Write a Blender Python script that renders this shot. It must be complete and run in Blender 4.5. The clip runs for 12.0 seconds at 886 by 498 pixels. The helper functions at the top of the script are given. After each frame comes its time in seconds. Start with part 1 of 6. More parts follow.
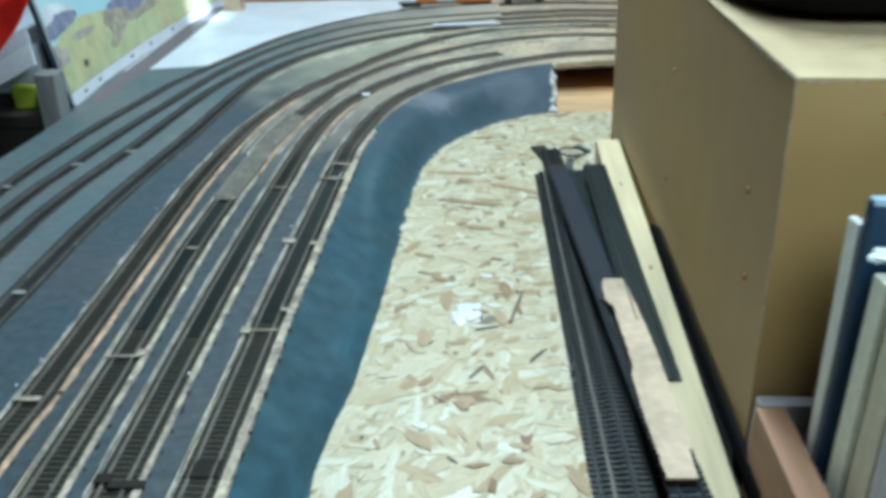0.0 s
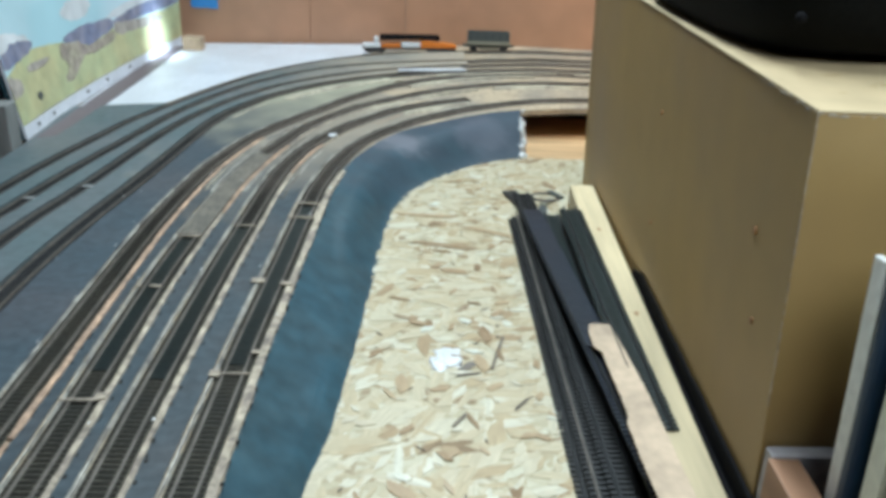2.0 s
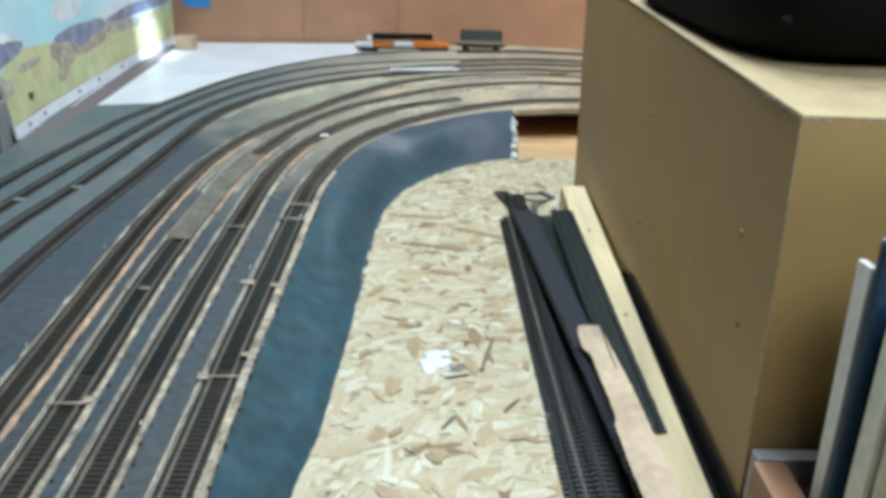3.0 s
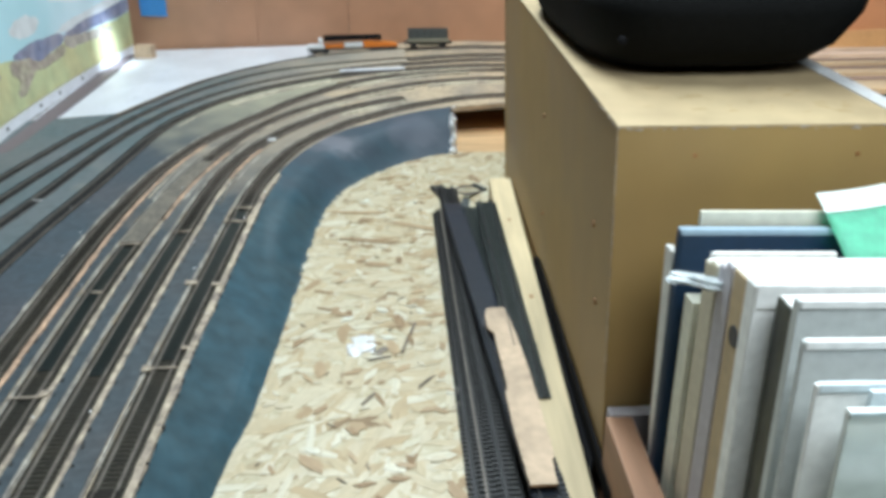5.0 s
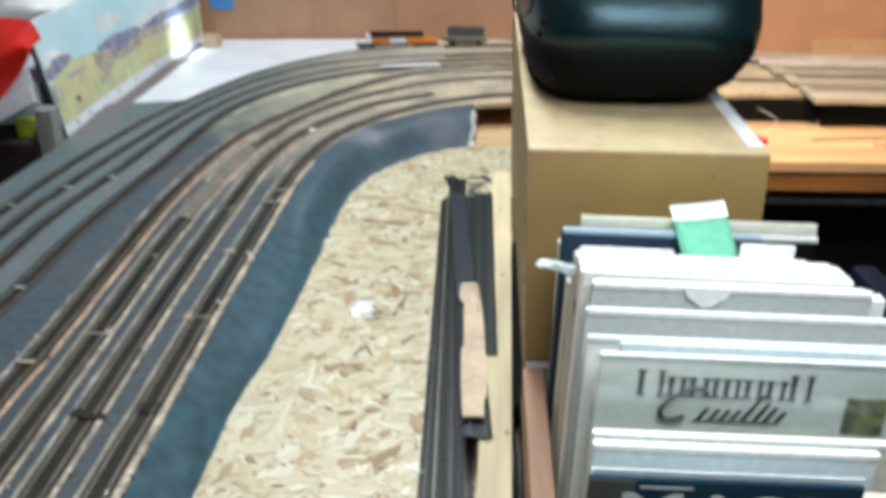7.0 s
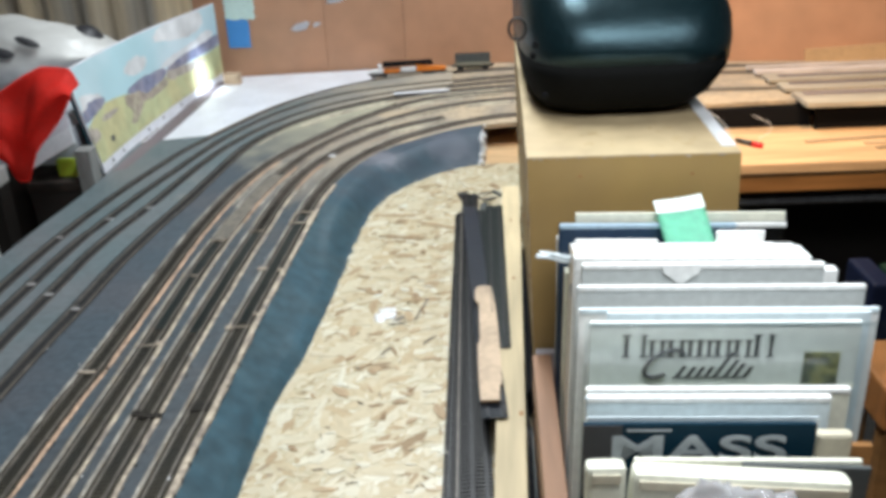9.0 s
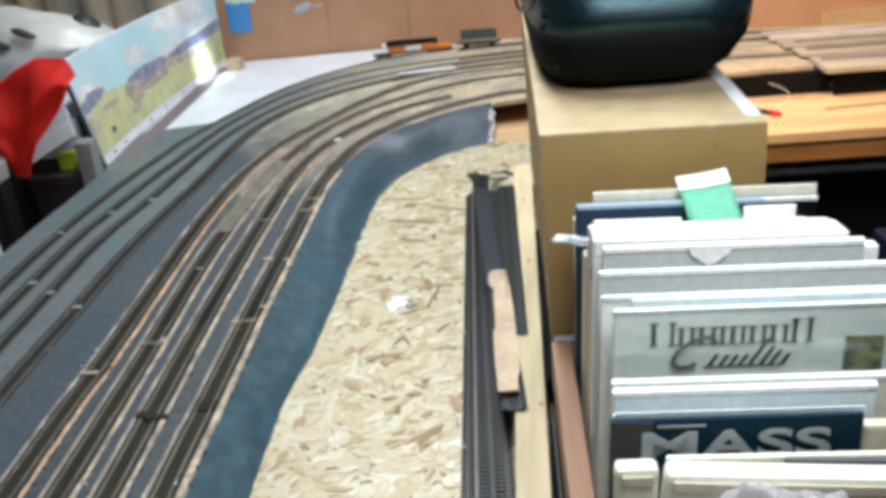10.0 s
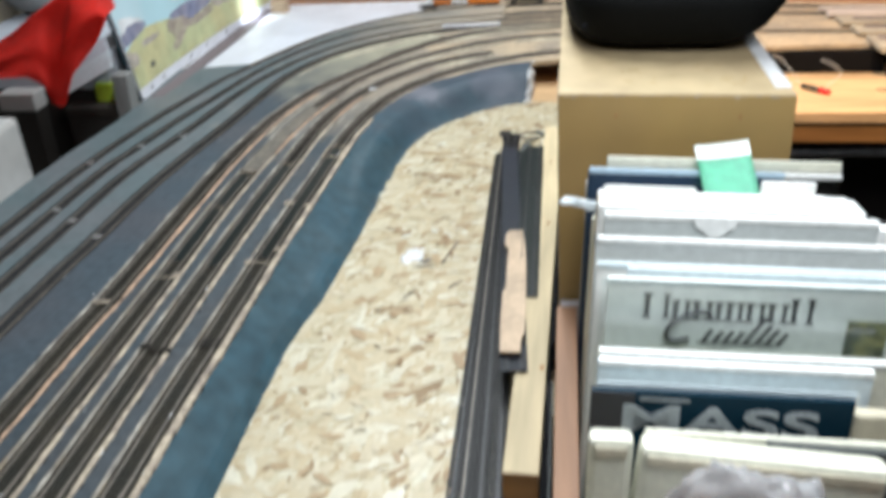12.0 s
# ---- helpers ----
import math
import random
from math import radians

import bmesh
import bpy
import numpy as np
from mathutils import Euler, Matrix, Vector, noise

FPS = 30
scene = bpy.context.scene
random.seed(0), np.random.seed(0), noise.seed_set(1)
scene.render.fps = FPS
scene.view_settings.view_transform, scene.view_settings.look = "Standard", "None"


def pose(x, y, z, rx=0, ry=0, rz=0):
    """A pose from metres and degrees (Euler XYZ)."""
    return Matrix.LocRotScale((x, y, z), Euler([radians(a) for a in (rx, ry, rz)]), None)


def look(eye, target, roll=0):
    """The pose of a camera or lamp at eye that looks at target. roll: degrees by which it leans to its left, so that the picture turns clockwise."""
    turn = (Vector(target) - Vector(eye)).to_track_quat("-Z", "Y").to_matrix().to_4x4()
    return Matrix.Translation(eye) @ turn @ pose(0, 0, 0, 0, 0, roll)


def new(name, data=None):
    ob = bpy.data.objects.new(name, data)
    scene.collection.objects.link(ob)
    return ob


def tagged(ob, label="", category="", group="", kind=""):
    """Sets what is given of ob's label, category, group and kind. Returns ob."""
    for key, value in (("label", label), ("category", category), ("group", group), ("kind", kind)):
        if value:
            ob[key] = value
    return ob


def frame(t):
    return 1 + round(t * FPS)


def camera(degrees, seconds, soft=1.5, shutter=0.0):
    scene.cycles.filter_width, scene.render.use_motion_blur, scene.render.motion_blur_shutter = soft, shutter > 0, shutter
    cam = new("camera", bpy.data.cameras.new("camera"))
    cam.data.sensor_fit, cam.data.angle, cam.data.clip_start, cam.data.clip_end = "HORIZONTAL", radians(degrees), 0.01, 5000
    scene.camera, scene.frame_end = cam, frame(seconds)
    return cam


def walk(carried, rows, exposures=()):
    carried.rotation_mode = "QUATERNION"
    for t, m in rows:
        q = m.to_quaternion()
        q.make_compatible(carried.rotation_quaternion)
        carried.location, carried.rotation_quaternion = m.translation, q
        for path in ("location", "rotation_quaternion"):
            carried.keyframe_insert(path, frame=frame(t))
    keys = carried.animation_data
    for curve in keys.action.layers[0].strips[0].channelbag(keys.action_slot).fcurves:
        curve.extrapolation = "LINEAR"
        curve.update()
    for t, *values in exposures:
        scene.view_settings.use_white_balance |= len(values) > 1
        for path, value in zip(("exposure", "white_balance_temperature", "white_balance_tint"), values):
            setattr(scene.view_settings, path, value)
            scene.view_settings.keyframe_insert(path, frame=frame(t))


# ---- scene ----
cam = camera(53.0, 12.0, soft=4.2, shutter=0.7)
# seconds, eye, point looked at, roll
PATH = [
    (0, (0.0063, 0.0082, 0.4677), (-0.0129, 0.9057, 0.0270), -0.40),
    (0.5, (-0.0312, 0.0360, 0.4402), (-0.0085, 0.9376, 0.0083), 0.52),
    (1, (-0.0265, 0.0398, 0.4402), (0.0109, 0.9497, 0.0270), 1.22),
    (1.5, (-0.0270, 0.0416, 0.4420), (0.0079, 0.9630, 0.0550), 1.75),
    (2, (-0.0273, 0.0386, 0.4413), (0.0130, 0.9601, 0.0548), 2.13),
    (2.5, (-0.0212, 0.0407, 0.4393), (0.0178, 0.9533, 0.0325), 1.37),
    (3, (-0.0212, 0.0397, 0.4453), (0.0240, 0.9600, 0.0567), 2.16),
    (3.2, (-0.0192, 0.0359, 0.4455), (0.0224, 0.9584, 0.0618), 1.96),
    (4.8, (0.0453, -0.0366, 0.4842), (0.1002, 0.8714, 0.0690), -0.69),
    (5, (0.0475, -0.0520, 0.4939), (0.1071, 0.8612, 0.0907), -0.07),
    (5.5, (0.0313, -0.0569, 0.4840), (0.0870, 0.8495, 0.0654), 0.18),
    (6, (0.0739, -0.1133, 0.5064), (0.1118, 0.7770, 0.0525), -0.56),
    (6.5, (0.1137, -0.1816, 0.5600), (0.1241, 0.7124, 0.1122), 0.82),
    (7, (0.1412, -0.2484, 0.5901), (0.1257, 0.6558, 0.1632), 0.47),
    (7.2, (0.1351, -0.2731, 0.6048), (0.1080, 0.6414, 0.2012), 0.53),
    (8.8, (0.1491, -0.3576, 0.6111), (0.1090, 0.5585, 0.2121), -3.08),
    (9, (0.1510, -0.3557, 0.6121), (0.1129, 0.5599, 0.2118), -2.83),
    (9.5, (0.1522, -0.3456, 0.6093), (0.1343, 0.5718, 0.2116), -2.51),
    (10, (0.1506, -0.3106, 0.5987), (0.0977, 0.5955, 0.1788), -5.05),
    (10.5, (0.1560, -0.2789, 0.5908), (0.0997, 0.6188, 0.1538), -3.14),
    (11, (0.1719, -0.2512, 0.5887), (0.1661, 0.6526, 0.1608), -1.92),
    (11.5, (0.1616, -0.2619, 0.5981), (0.1174, 0.6460, 0.1813), -1.95),
    (12, (0.1847, -0.2985, 0.5873), (0.0827, 0.5842, 0.1285), -2.30),
]
walk(cam, [(t, look(eye, aim, roll)) for t, eye, aim, roll in PATH],
     [(0.0, 0.0, 5450, -8), (1.0, 0.0, 5700, -3), (2.5, 0.0, 5950, 1), (5.5, 0.0, 6250, 4), (7.0, 0.05, 6400, 7), (9.5, 0.08, 6500, 9), (12.0, 0.08, 6450, 9)])

# ---- world, lamps, exposure ----
world = bpy.data.worlds.new("room_air")
world.use_nodes = True
world.node_tree.nodes["Background"].inputs[0].default_value = (0.62, 0.66, 0.75, 1)
world.node_tree.nodes["Background"].inputs[1].default_value = 0.10
scene.world = world


def lamp(name, kind, m, watts, colour, size=0.2, size_y=0.0, cone=60, blend=0.6):
    data = bpy.data.lights.new(name, kind)
    data.energy, data.color = watts, colour
    if kind == "AREA":
        data.size = size
        if size_y:
            data.shape, data.size_y = "RECTANGLE", size_y
    else:
        data.shadow_soft_size = size
    if kind == "SPOT":
        data.spot_size, data.spot_blend = radians(cone), blend
    ob = new(name, data)
    ob.matrix_world = m
    return ob


lamp("ceiling_strip_lamp", "AREA", look((0.04, 1.38, 1.55), (0.04, 1.3801, 0.0)), 43, (0.94, 1.0, 1.04), 0.25, 1.8)
# unseen light added low over the tray to brighten card tops and box front
lamp("unseen_tray_light", "AREA", look((0.40, 0.08, 0.84), (0.40, 0.20, 0.0)), 7.1, (0.96, 1.0, 1.05), 0.60, 0.30)
# unseen narrow spot added to make the glare at the picture's far end
lamp("corner_glare_spot", "SPOT", look((-0.08, 1.93, 0.78), (-0.640, 2.215, 0.045)), 210, (0.74, 0.86, 1.0), 0.03, cone=9.5, blend=1.0)
# unseen warm spot added to brighten the desk and the right of the backboard
lamp("warm_desk_spot", "SPOT", look((0.80, 1.10, 0.95), (0.96, 1.72, 0.03)), 68, (1.0, 0.68, 0.40), 0.05, cone=82, blend=0.9)


# ---- materials ----
def mat(name, colour, rough=0.7, metal=0.0, grain=60.0, grain_amt=0.25, blotch=6.0, blotch_amt=0.3, bump=0.3, bump_scale=None,
        second=None, alpha_glass=0.0, coat=0.0, stretch=(1, 1, 1), per_piece=0.0, gloss_var=0.15):
    """Noise-varied paint: fine grain and broad blotches around one base colour, or from it to a second one."""
    m = bpy.data.materials.new(name)
    m.use_nodes = True
    nt = m.node_tree
    n, l = nt.nodes, nt.links
    b = n["Principled BSDF"]
    tex = n.new("ShaderNodeTexCoord")
    mp = n.new("ShaderNodeMapping")
    mp.inputs["Scale"].default_value = stretch
    l.new(tex.outputs["Object"], mp.inputs[0])
    fine = n.new("ShaderNodeTexNoise")
    fine.inputs["Scale"].default_value, fine.inputs["Detail"].default_value = grain, 6
    broad = n.new("ShaderNodeTexNoise")
    broad.inputs["Scale"].default_value, broad.inputs["Detail"].default_value = blotch, 3
    l.new(mp.outputs[0], fine.inputs["Vector"])
    l.new(mp.outputs[0], broad.inputs["Vector"])
    dark = n.new("ShaderNodeMix")
    dark.data_type = "RGBA"
    lo = second or tuple(c * (1 - blotch_amt) for c in colour)
    dark.inputs["A"].default_value, dark.inputs["B"].default_value = (*lo, 1), (*colour, 1)
    ramp = n.new("ShaderNodeMapRange")
    ramp.inputs["From Min"].default_value, ramp.inputs["From Max"].default_value = 0.36, 0.62
    l.new(broad.outputs["Fac"], ramp.inputs["Value"])
    l.new(ramp.outputs[0], dark.inputs["Factor"])
    mul = n.new("ShaderNodeMix")
    mul.data_type, mul.blend_type = "RGBA", "MULTIPLY"
    mul.inputs["Factor"].default_value = 1.0
    spread = n.new("ShaderNodeMapRange")
    spread.inputs["From Min"].default_value, spread.inputs["From Max"].default_value = 0.3, 0.7
    spread.inputs["To Min"].default_value, spread.inputs["To Max"].default_value = 1 - grain_amt, 1 + grain_amt * 0.5
    l.new(fine.outputs["Fac"], spread.inputs["Value"])
    l.new(dark.outputs["Result"], mul.inputs["A"])
    l.new(spread.outputs[0], mul.inputs["B"])
    last = mul
    if per_piece:
        info = n.new("ShaderNodeObjectInfo")
        pr = n.new("ShaderNodeMapRange")
        pr.inputs["To Min"].default_value, pr.inputs["To Max"].default_value = 1 - per_piece, 1 + per_piece
        l.new(info.outputs["Random"], pr.inputs["Value"])
        mul2 = n.new("ShaderNodeMix")
        mul2.data_type, mul2.blend_type = "RGBA", "MULTIPLY"
        mul2.inputs["Factor"].default_value = 1.0
        l.new(mul.outputs["Result"], mul2.inputs["A"])
        l.new(pr.outputs[0], mul2.inputs["B"])
        last = mul2
    l.new(last.outputs["Result"], b.inputs["Base Color"])
    rr = n.new("ShaderNodeMapRange")
    rr.inputs["To Min"].default_value, rr.inputs["To Max"].default_value = max(0.02, rough - gloss_var), min(1, rough + gloss_var)
    l.new(broad.outputs["Fac"], rr.inputs["Value"])
    l.new(rr.outputs[0], b.inputs["Roughness"])
    b.inputs["Metallic"].default_value = metal
    b.inputs["Coat Weight"].default_value = coat
    if alpha_glass:
        b.inputs["Transmission Weight"].default_value = alpha_glass
        b.inputs["IOR"].default_value = 1.3
    if bump:
        bp = n.new("ShaderNodeBump")
        bp.inputs["Strength"].default_value, bp.inputs["Distance"].default_value = bump, 0.002
        l.new(fine.outputs["Fac"], bp.inputs["Height"])
        l.new(bp.outputs[0], b.inputs["Normal"])
    return m


def osb_material():
    """Pressed wood strands: three crossed layers of long cells, each with its own tone."""
    m = bpy.data.materials.new("oriented_strand_board")
    m.use_nodes = True
    n, l = m.node_tree.nodes, m.node_tree.links
    b = n["Principled BSDF"]
    tex = n.new("ShaderNodeTexCoord")
    warp = n.new("ShaderNodeTexNoise")
    warp.inputs["Scale"].default_value = 14
    l.new(tex.outputs["Object"], warp.inputs["Vector"])
    add = n.new("ShaderNodeMix")
    add.data_type = "RGBA"
    add.blend_type = "LINEAR_LIGHT"
    add.inputs["Factor"].default_value = 0.012
    l.new(tex.outputs["Object"], add.inputs["A"])
    l.new(warp.outputs["Color"], add.inputs["B"])
    previous, heights = None, []
    for k, (angle, sx, sy, cover) in enumerate(((12, 36, 80, 0.0), (63, 34, 85, 0.60), (-38, 36, 90, 0.60), (100, 40, 110, 0.50), (150, 36, 130, 0.40))):
        mp = n.new("ShaderNodeMapping")
        turn = n.new("ShaderNodeMapping")
        turn.inputs["Rotation"].default_value = (0, 0, radians(angle))
        mp.inputs["Scale"].default_value = (sx, sy, 1)
        mp.inputs["Location"].default_value = (k * 3.7, k * 1.9, k)
        l.new(add.outputs["Result"], turn.inputs[0])
        l.new(turn.outputs[0], mp.inputs[0])
        v = n.new("ShaderNodeTexVoronoi")
        v.inputs["Scale"].default_value = 1.0
        l.new(mp.outputs[0], v.inputs["Vector"])
        cr = n.new("ShaderNodeValToRGB")
        e = cr.color_ramp.elements
        e[0].position, e[0].color = 0.0, (0.22, 0.14, 0.078, 1)
        e[1].position, e[1].color = 1.0, (0.62, 0.60, 0.475, 1)
        for at, c in ((0.05, (0.265, 0.185, 0.10)), (0.13, (0.35, 0.27, 0.155)), (0.30, (0.41, 0.345, 0.22)), (0.55, (0.45, 0.40, 0.27)), (0.8, (0.505, 0.46, 0.33))):
            x = e.new(at)
            x.color = (*c, 1)
        sep = n.new("ShaderNodeSeparateColor")
        l.new(v.outputs["Color"], sep.inputs[0])
        l.new(sep.outputs[0], cr.inputs[0])
        heights.append(v.outputs["Distance"])
        if previous is None:
            previous = cr.outputs[0]
        else:
            gate = n.new("ShaderNodeMath")
            gate.operation = "LESS_THAN"
            gate.inputs[1].default_value = cover
            l.new(sep.outputs[1], gate.inputs[0])
            mix = n.new("ShaderNodeMix")
            mix.data_type = "RGBA"
            l.new(gate.outputs[0], mix.inputs["Factor"])
            l.new(previous, mix.inputs["A"])
            l.new(cr.outputs[0], mix.inputs["B"])
            previous = mix.outputs["Result"]
    fibre = n.new("ShaderNodeTexNoise")
    fibre.inputs["Scale"].default_value, fibre.inputs["Detail"].default_value = 220, 4
    l.new(tex.outputs["Object"], fibre.inputs["Vector"])
    fr = n.new("ShaderNodeMapRange")
    fr.inputs["From Min"].default_value, fr.inputs["From Max"].default_value = 0.3, 0.7
    fr.inputs["To Min"].default_value, fr.inputs["To Max"].default_value = 0.86, 1.08
    l.new(fibre.outputs["Fac"], fr.inputs["Value"])
    mul = n.new("ShaderNodeMix")
    mul.data_type, mul.blend_type = "RGBA", "MULTIPLY"
    mul.inputs["Factor"].default_value = 1.0
    l.new(previous, mul.inputs["A"])
    l.new(fr.outputs[0], mul.inputs["B"])
    # broad weathering
    cloud = n.new("ShaderNodeTexNoise")
    cloud.inputs["Scale"].default_value, cloud.inputs["Detail"].default_value = 17, 4
    l.new(tex.outputs["Object"], cloud.inputs["Vector"])
    tan = n.new("ShaderNodeMapRange")
    tan.inputs["From Min"].default_value, tan.inputs["From Max"].default_value = 0.40, 0.62
    tan.inputs["To Min"].default_value, tan.inputs["To Max"].default_value = 0.0, 0.40
    l.new(cloud.outputs["Fac"], tan.inputs["Value"])
    pale = n.new("ShaderNodeMix")
    pale.data_type = "RGBA"
    pale.inputs["B"].default_value = (0.49, 0.44, 0.31, 1)
    l.new(tan.outputs[0], pale.inputs["Factor"])
    l.new(mul.outputs["Result"], pale.inputs["A"])
    l.new(pale.outputs["Result"], b.inputs["Base Color"])
    b.inputs["Roughness"].default_value = 0.55
    bp = n.new("ShaderNodeBump")
    bp.inputs["Strength"].default_value, bp.inputs["Distance"].default_value = 0.35, 0.001
    l.new(heights[1], bp.inputs["Height"])
    l.new(bp.outputs[0], b.inputs["Normal"])
    return m


def film_material(name, gloss):
    """Thin clear film: mostly see-through with a sharp sheen."""
    m = bpy.data.materials.new(name)
    m.use_nodes = True
    n, l = m.node_tree.nodes, m.node_tree.links
    clear, sheen, mix = n.new("ShaderNodeBsdfTransparent"), n.new("ShaderNodeBsdfGlossy"), n.new("ShaderNodeMixShader")
    clear.inputs[0].default_value = (0.95, 0.97, 0.97, 1)
    wave = n.new("ShaderNodeTexNoise")
    wave.inputs["Scale"].default_value = 30
    bp = n.new("ShaderNodeBump")
    bp.inputs["Strength"].default_value, bp.inputs["Distance"].default_value = 0.2, 0.002
    l.new(wave.outputs["Fac"], bp.inputs["Height"])
    l.new(bp.outputs[0], sheen.inputs["Normal"])
    sheen.inputs["Roughness"].default_value = 0.15
    mix.inputs[0].default_value = gloss
    l.new(clear.outputs[0], mix.inputs[1])
    l.new(sheen.outputs[0], mix.inputs[2])
    l.new(mix.outputs[0], n["Material Output"].inputs[0])
    return m


def plain(name, colour, rough=0.6, **more):
    return mat(name, colour, rough, grain=140, grain_amt=0.12, blotch=9, blotch_amt=0.12, bump=0.1, **more)


def worn(m, axis, a, b, bare):
    """Paint that wears away raggedly to bare board along one axis of the bed."""
    n, l = m.node_tree.nodes, m.node_tree.links
    bsdf = n["Principled BSDF"]
    link = bsdf.inputs["Base Color"].links[0]
    colour = link.from_socket
    tex, sep, ns = n.new("ShaderNodeTexCoord"), n.new("ShaderNodeSeparateXYZ"), n.new("ShaderNodeTexNoise")
    ns.inputs["Scale"].default_value, ns.inputs["Detail"].default_value = 11, 6
    l.new(tex.outputs["Object"], sep.inputs[0])
    l.new(tex.outputs["Object"], ns.inputs["Vector"])
    off = n.new("ShaderNodeMath")
    off.operation = "MULTIPLY_ADD"
    off.inputs[1].default_value = 0.55
    l.new(ns.outputs["Fac"], off.inputs[0])
    l.new(sep.outputs[axis], off.inputs[2])
    mr = n.new("ShaderNodeMapRange")
    mr.inputs["From Min"].default_value, mr.inputs["From Max"].default_value = a + 0.275, b + 0.275
    l.new(off.outputs[0], mr.inputs["Value"])
    mix = n.new("ShaderNodeMix")
    mix.data_type = "RGBA"
    mix.inputs["B"].default_value = (*bare, 1)
    l.new(mr.outputs[0], mix.inputs["Factor"])
    l.new(colour, mix.inputs["A"])
    l.new(mix.outputs["Result"], bsdf.inputs["Base Color"])
    return m


OSB = osb_material()


def flake_material(name, tones, by_island):
    """Split wood: each chip has a tone of its own and fine fibres along its length."""
    m = bpy.data.materials.new(name)
    m.use_nodes = True
    n, l = m.node_tree.nodes, m.node_tree.links
    b = n["Principled BSDF"]
    if by_island:
        pick = n.new("ShaderNodeNewGeometry").outputs["Random Per Island"]
    else:
        pick = n.new("ShaderNodeObjectInfo").outputs["Random"]
    ramp = n.new("ShaderNodeValToRGB")
    e = ramp.color_ramp.elements
    e[0].position, e[0].color = tones[0][0], (*tones[0][1], 1)
    e[1].position, e[1].color = tones[-1][0], (*tones[-1][1], 1)
    for at, c in tones[1:-1]:
        e.new(at).color = (*c, 1)
    l.new(pick, ramp.inputs[0])
    uv = n.new("ShaderNodeUVMap")
    uv.uv_map = "grain"
    fibre = n.new("ShaderNodeTexNoise")
    fibre.inputs["Scale"].default_value, fibre.inputs["Detail"].default_value = 420, 4
    l.new(uv.outputs[0], fibre.inputs["Vector"])
    fr = n.new("ShaderNodeMapRange")
    fr.inputs["From Min"].default_value, fr.inputs["From Max"].default_value = 0.3, 0.7
    fr.inputs["To Min"].default_value, fr.inputs["To Max"].default_value = 0.80, 1.10
    l.new(fibre.outputs["Fac"], fr.inputs["Value"])
    mul = n.new("ShaderNodeMix")
    mul.data_type, mul.blend_type = "RGBA", "MULTIPLY"
    mul.inputs["Factor"].default_value = 1.0
    l.new(ramp.outputs[0], mul.inputs["A"])
    l.new(fr.outputs[0], mul.inputs["B"])
    l.new(mul.outputs["Result"], b.inputs["Base Color"])
    gloss = n.new("ShaderNodeMapRange")
    gloss.inputs["To Min"].default_value, gloss.inputs["To Max"].default_value = 0.65, 0.32
    l.new(pick, gloss.inputs["Value"])
    l.new(gloss.outputs[0], b.inputs["Roughness"])
    bp = n.new("ShaderNodeBump")
    bp.inputs["Strength"].default_value, bp.inputs["Distance"].default_value = 0.4, 0.0008
    l.new(fibre.outputs["Fac"], bp.inputs["Height"])
    l.new(bp.outputs[0], b.inputs["Normal"])
    return m


FLAKES = flake_material("pressed_wood_chips", ((0.0, (0.24, 0.165, 0.09)), (0.03, (0.34, 0.24, 0.135)), (0.10, (0.43, 0.335, 0.20)), (0.25, (0.475, 0.395, 0.255)), (0.55, (0.515, 0.445, 0.305)), (0.85, (0.55, 0.495, 0.36)), (1.0, (0.61, 0.58, 0.465))), True)
STRAND_TAN = flake_material("tan_wood_strand", ((0.0, (0.22, 0.14, 0.07)), (0.4, (0.34, 0.235, 0.13)), (1.0, (0.44, 0.33, 0.20))), False)
STRAND_PALE = flake_material("pale_wood_strand", ((0.0, (0.52, 0.45, 0.32)), (0.6, (0.60, 0.56, 0.44)), (1.0, (0.64, 0.65, 0.57))), False)
STRAND_DARK = flake_material("dark_wood_strand", ((0.0, (0.055, 0.042, 0.03)), (1.0, (0.17, 0.13, 0.09))), False)
STRAND_GREY = flake_material("grey_brown_wood_strand", ((0.0, (0.12, 0.10, 0.085)), (1.0, (0.20, 0.17, 0.14))), False)
SLIVER = mat("brown_wood_sliver", (0.42, 0.30, 0.18), 0.65, grain=300, stretch=(1, 0.1, 1), per_piece=0.4)
SLATE = worn(mat("slate_blue_paint", (0.049, 0.070, 0.088), 0.55, grain=90, grain_amt=0.3, blotch=5, second=(0.072, 0.079, 0.092), bump=0.35), 1, 0.62, 0.98, (0.33, 0.315, 0.235))
SLATE_INNER = worn(mat("worn_slate_paint", (0.044, 0.061, 0.074), 0.55, grain=90, grain_amt=0.35, blotch=9, second=(0.062, 0.068, 0.075), bump=0.35), 1, 0.30, 0.72, (0.275, 0.235, 0.185))
TEAL = worn(mat("teal_grey_paint", (0.105, 0.140, 0.150), 0.5, grain=80, grain_amt=0.2, blotch=7, second=(0.130, 0.146, 0.155), bump=0.25), 0, 0.02, 0.42, (0.39, 0.345, 0.275))
BANK = worn(mat("blue_embankment_paint", (0.027, 0.072, 0.099), 0.5, grain=40, grain_amt=0.35, blotch=12, second=(0.040, 0.078, 0.098), bump=0.14), 1, 0.34, 0.80, (0.050, 0.064, 0.086))


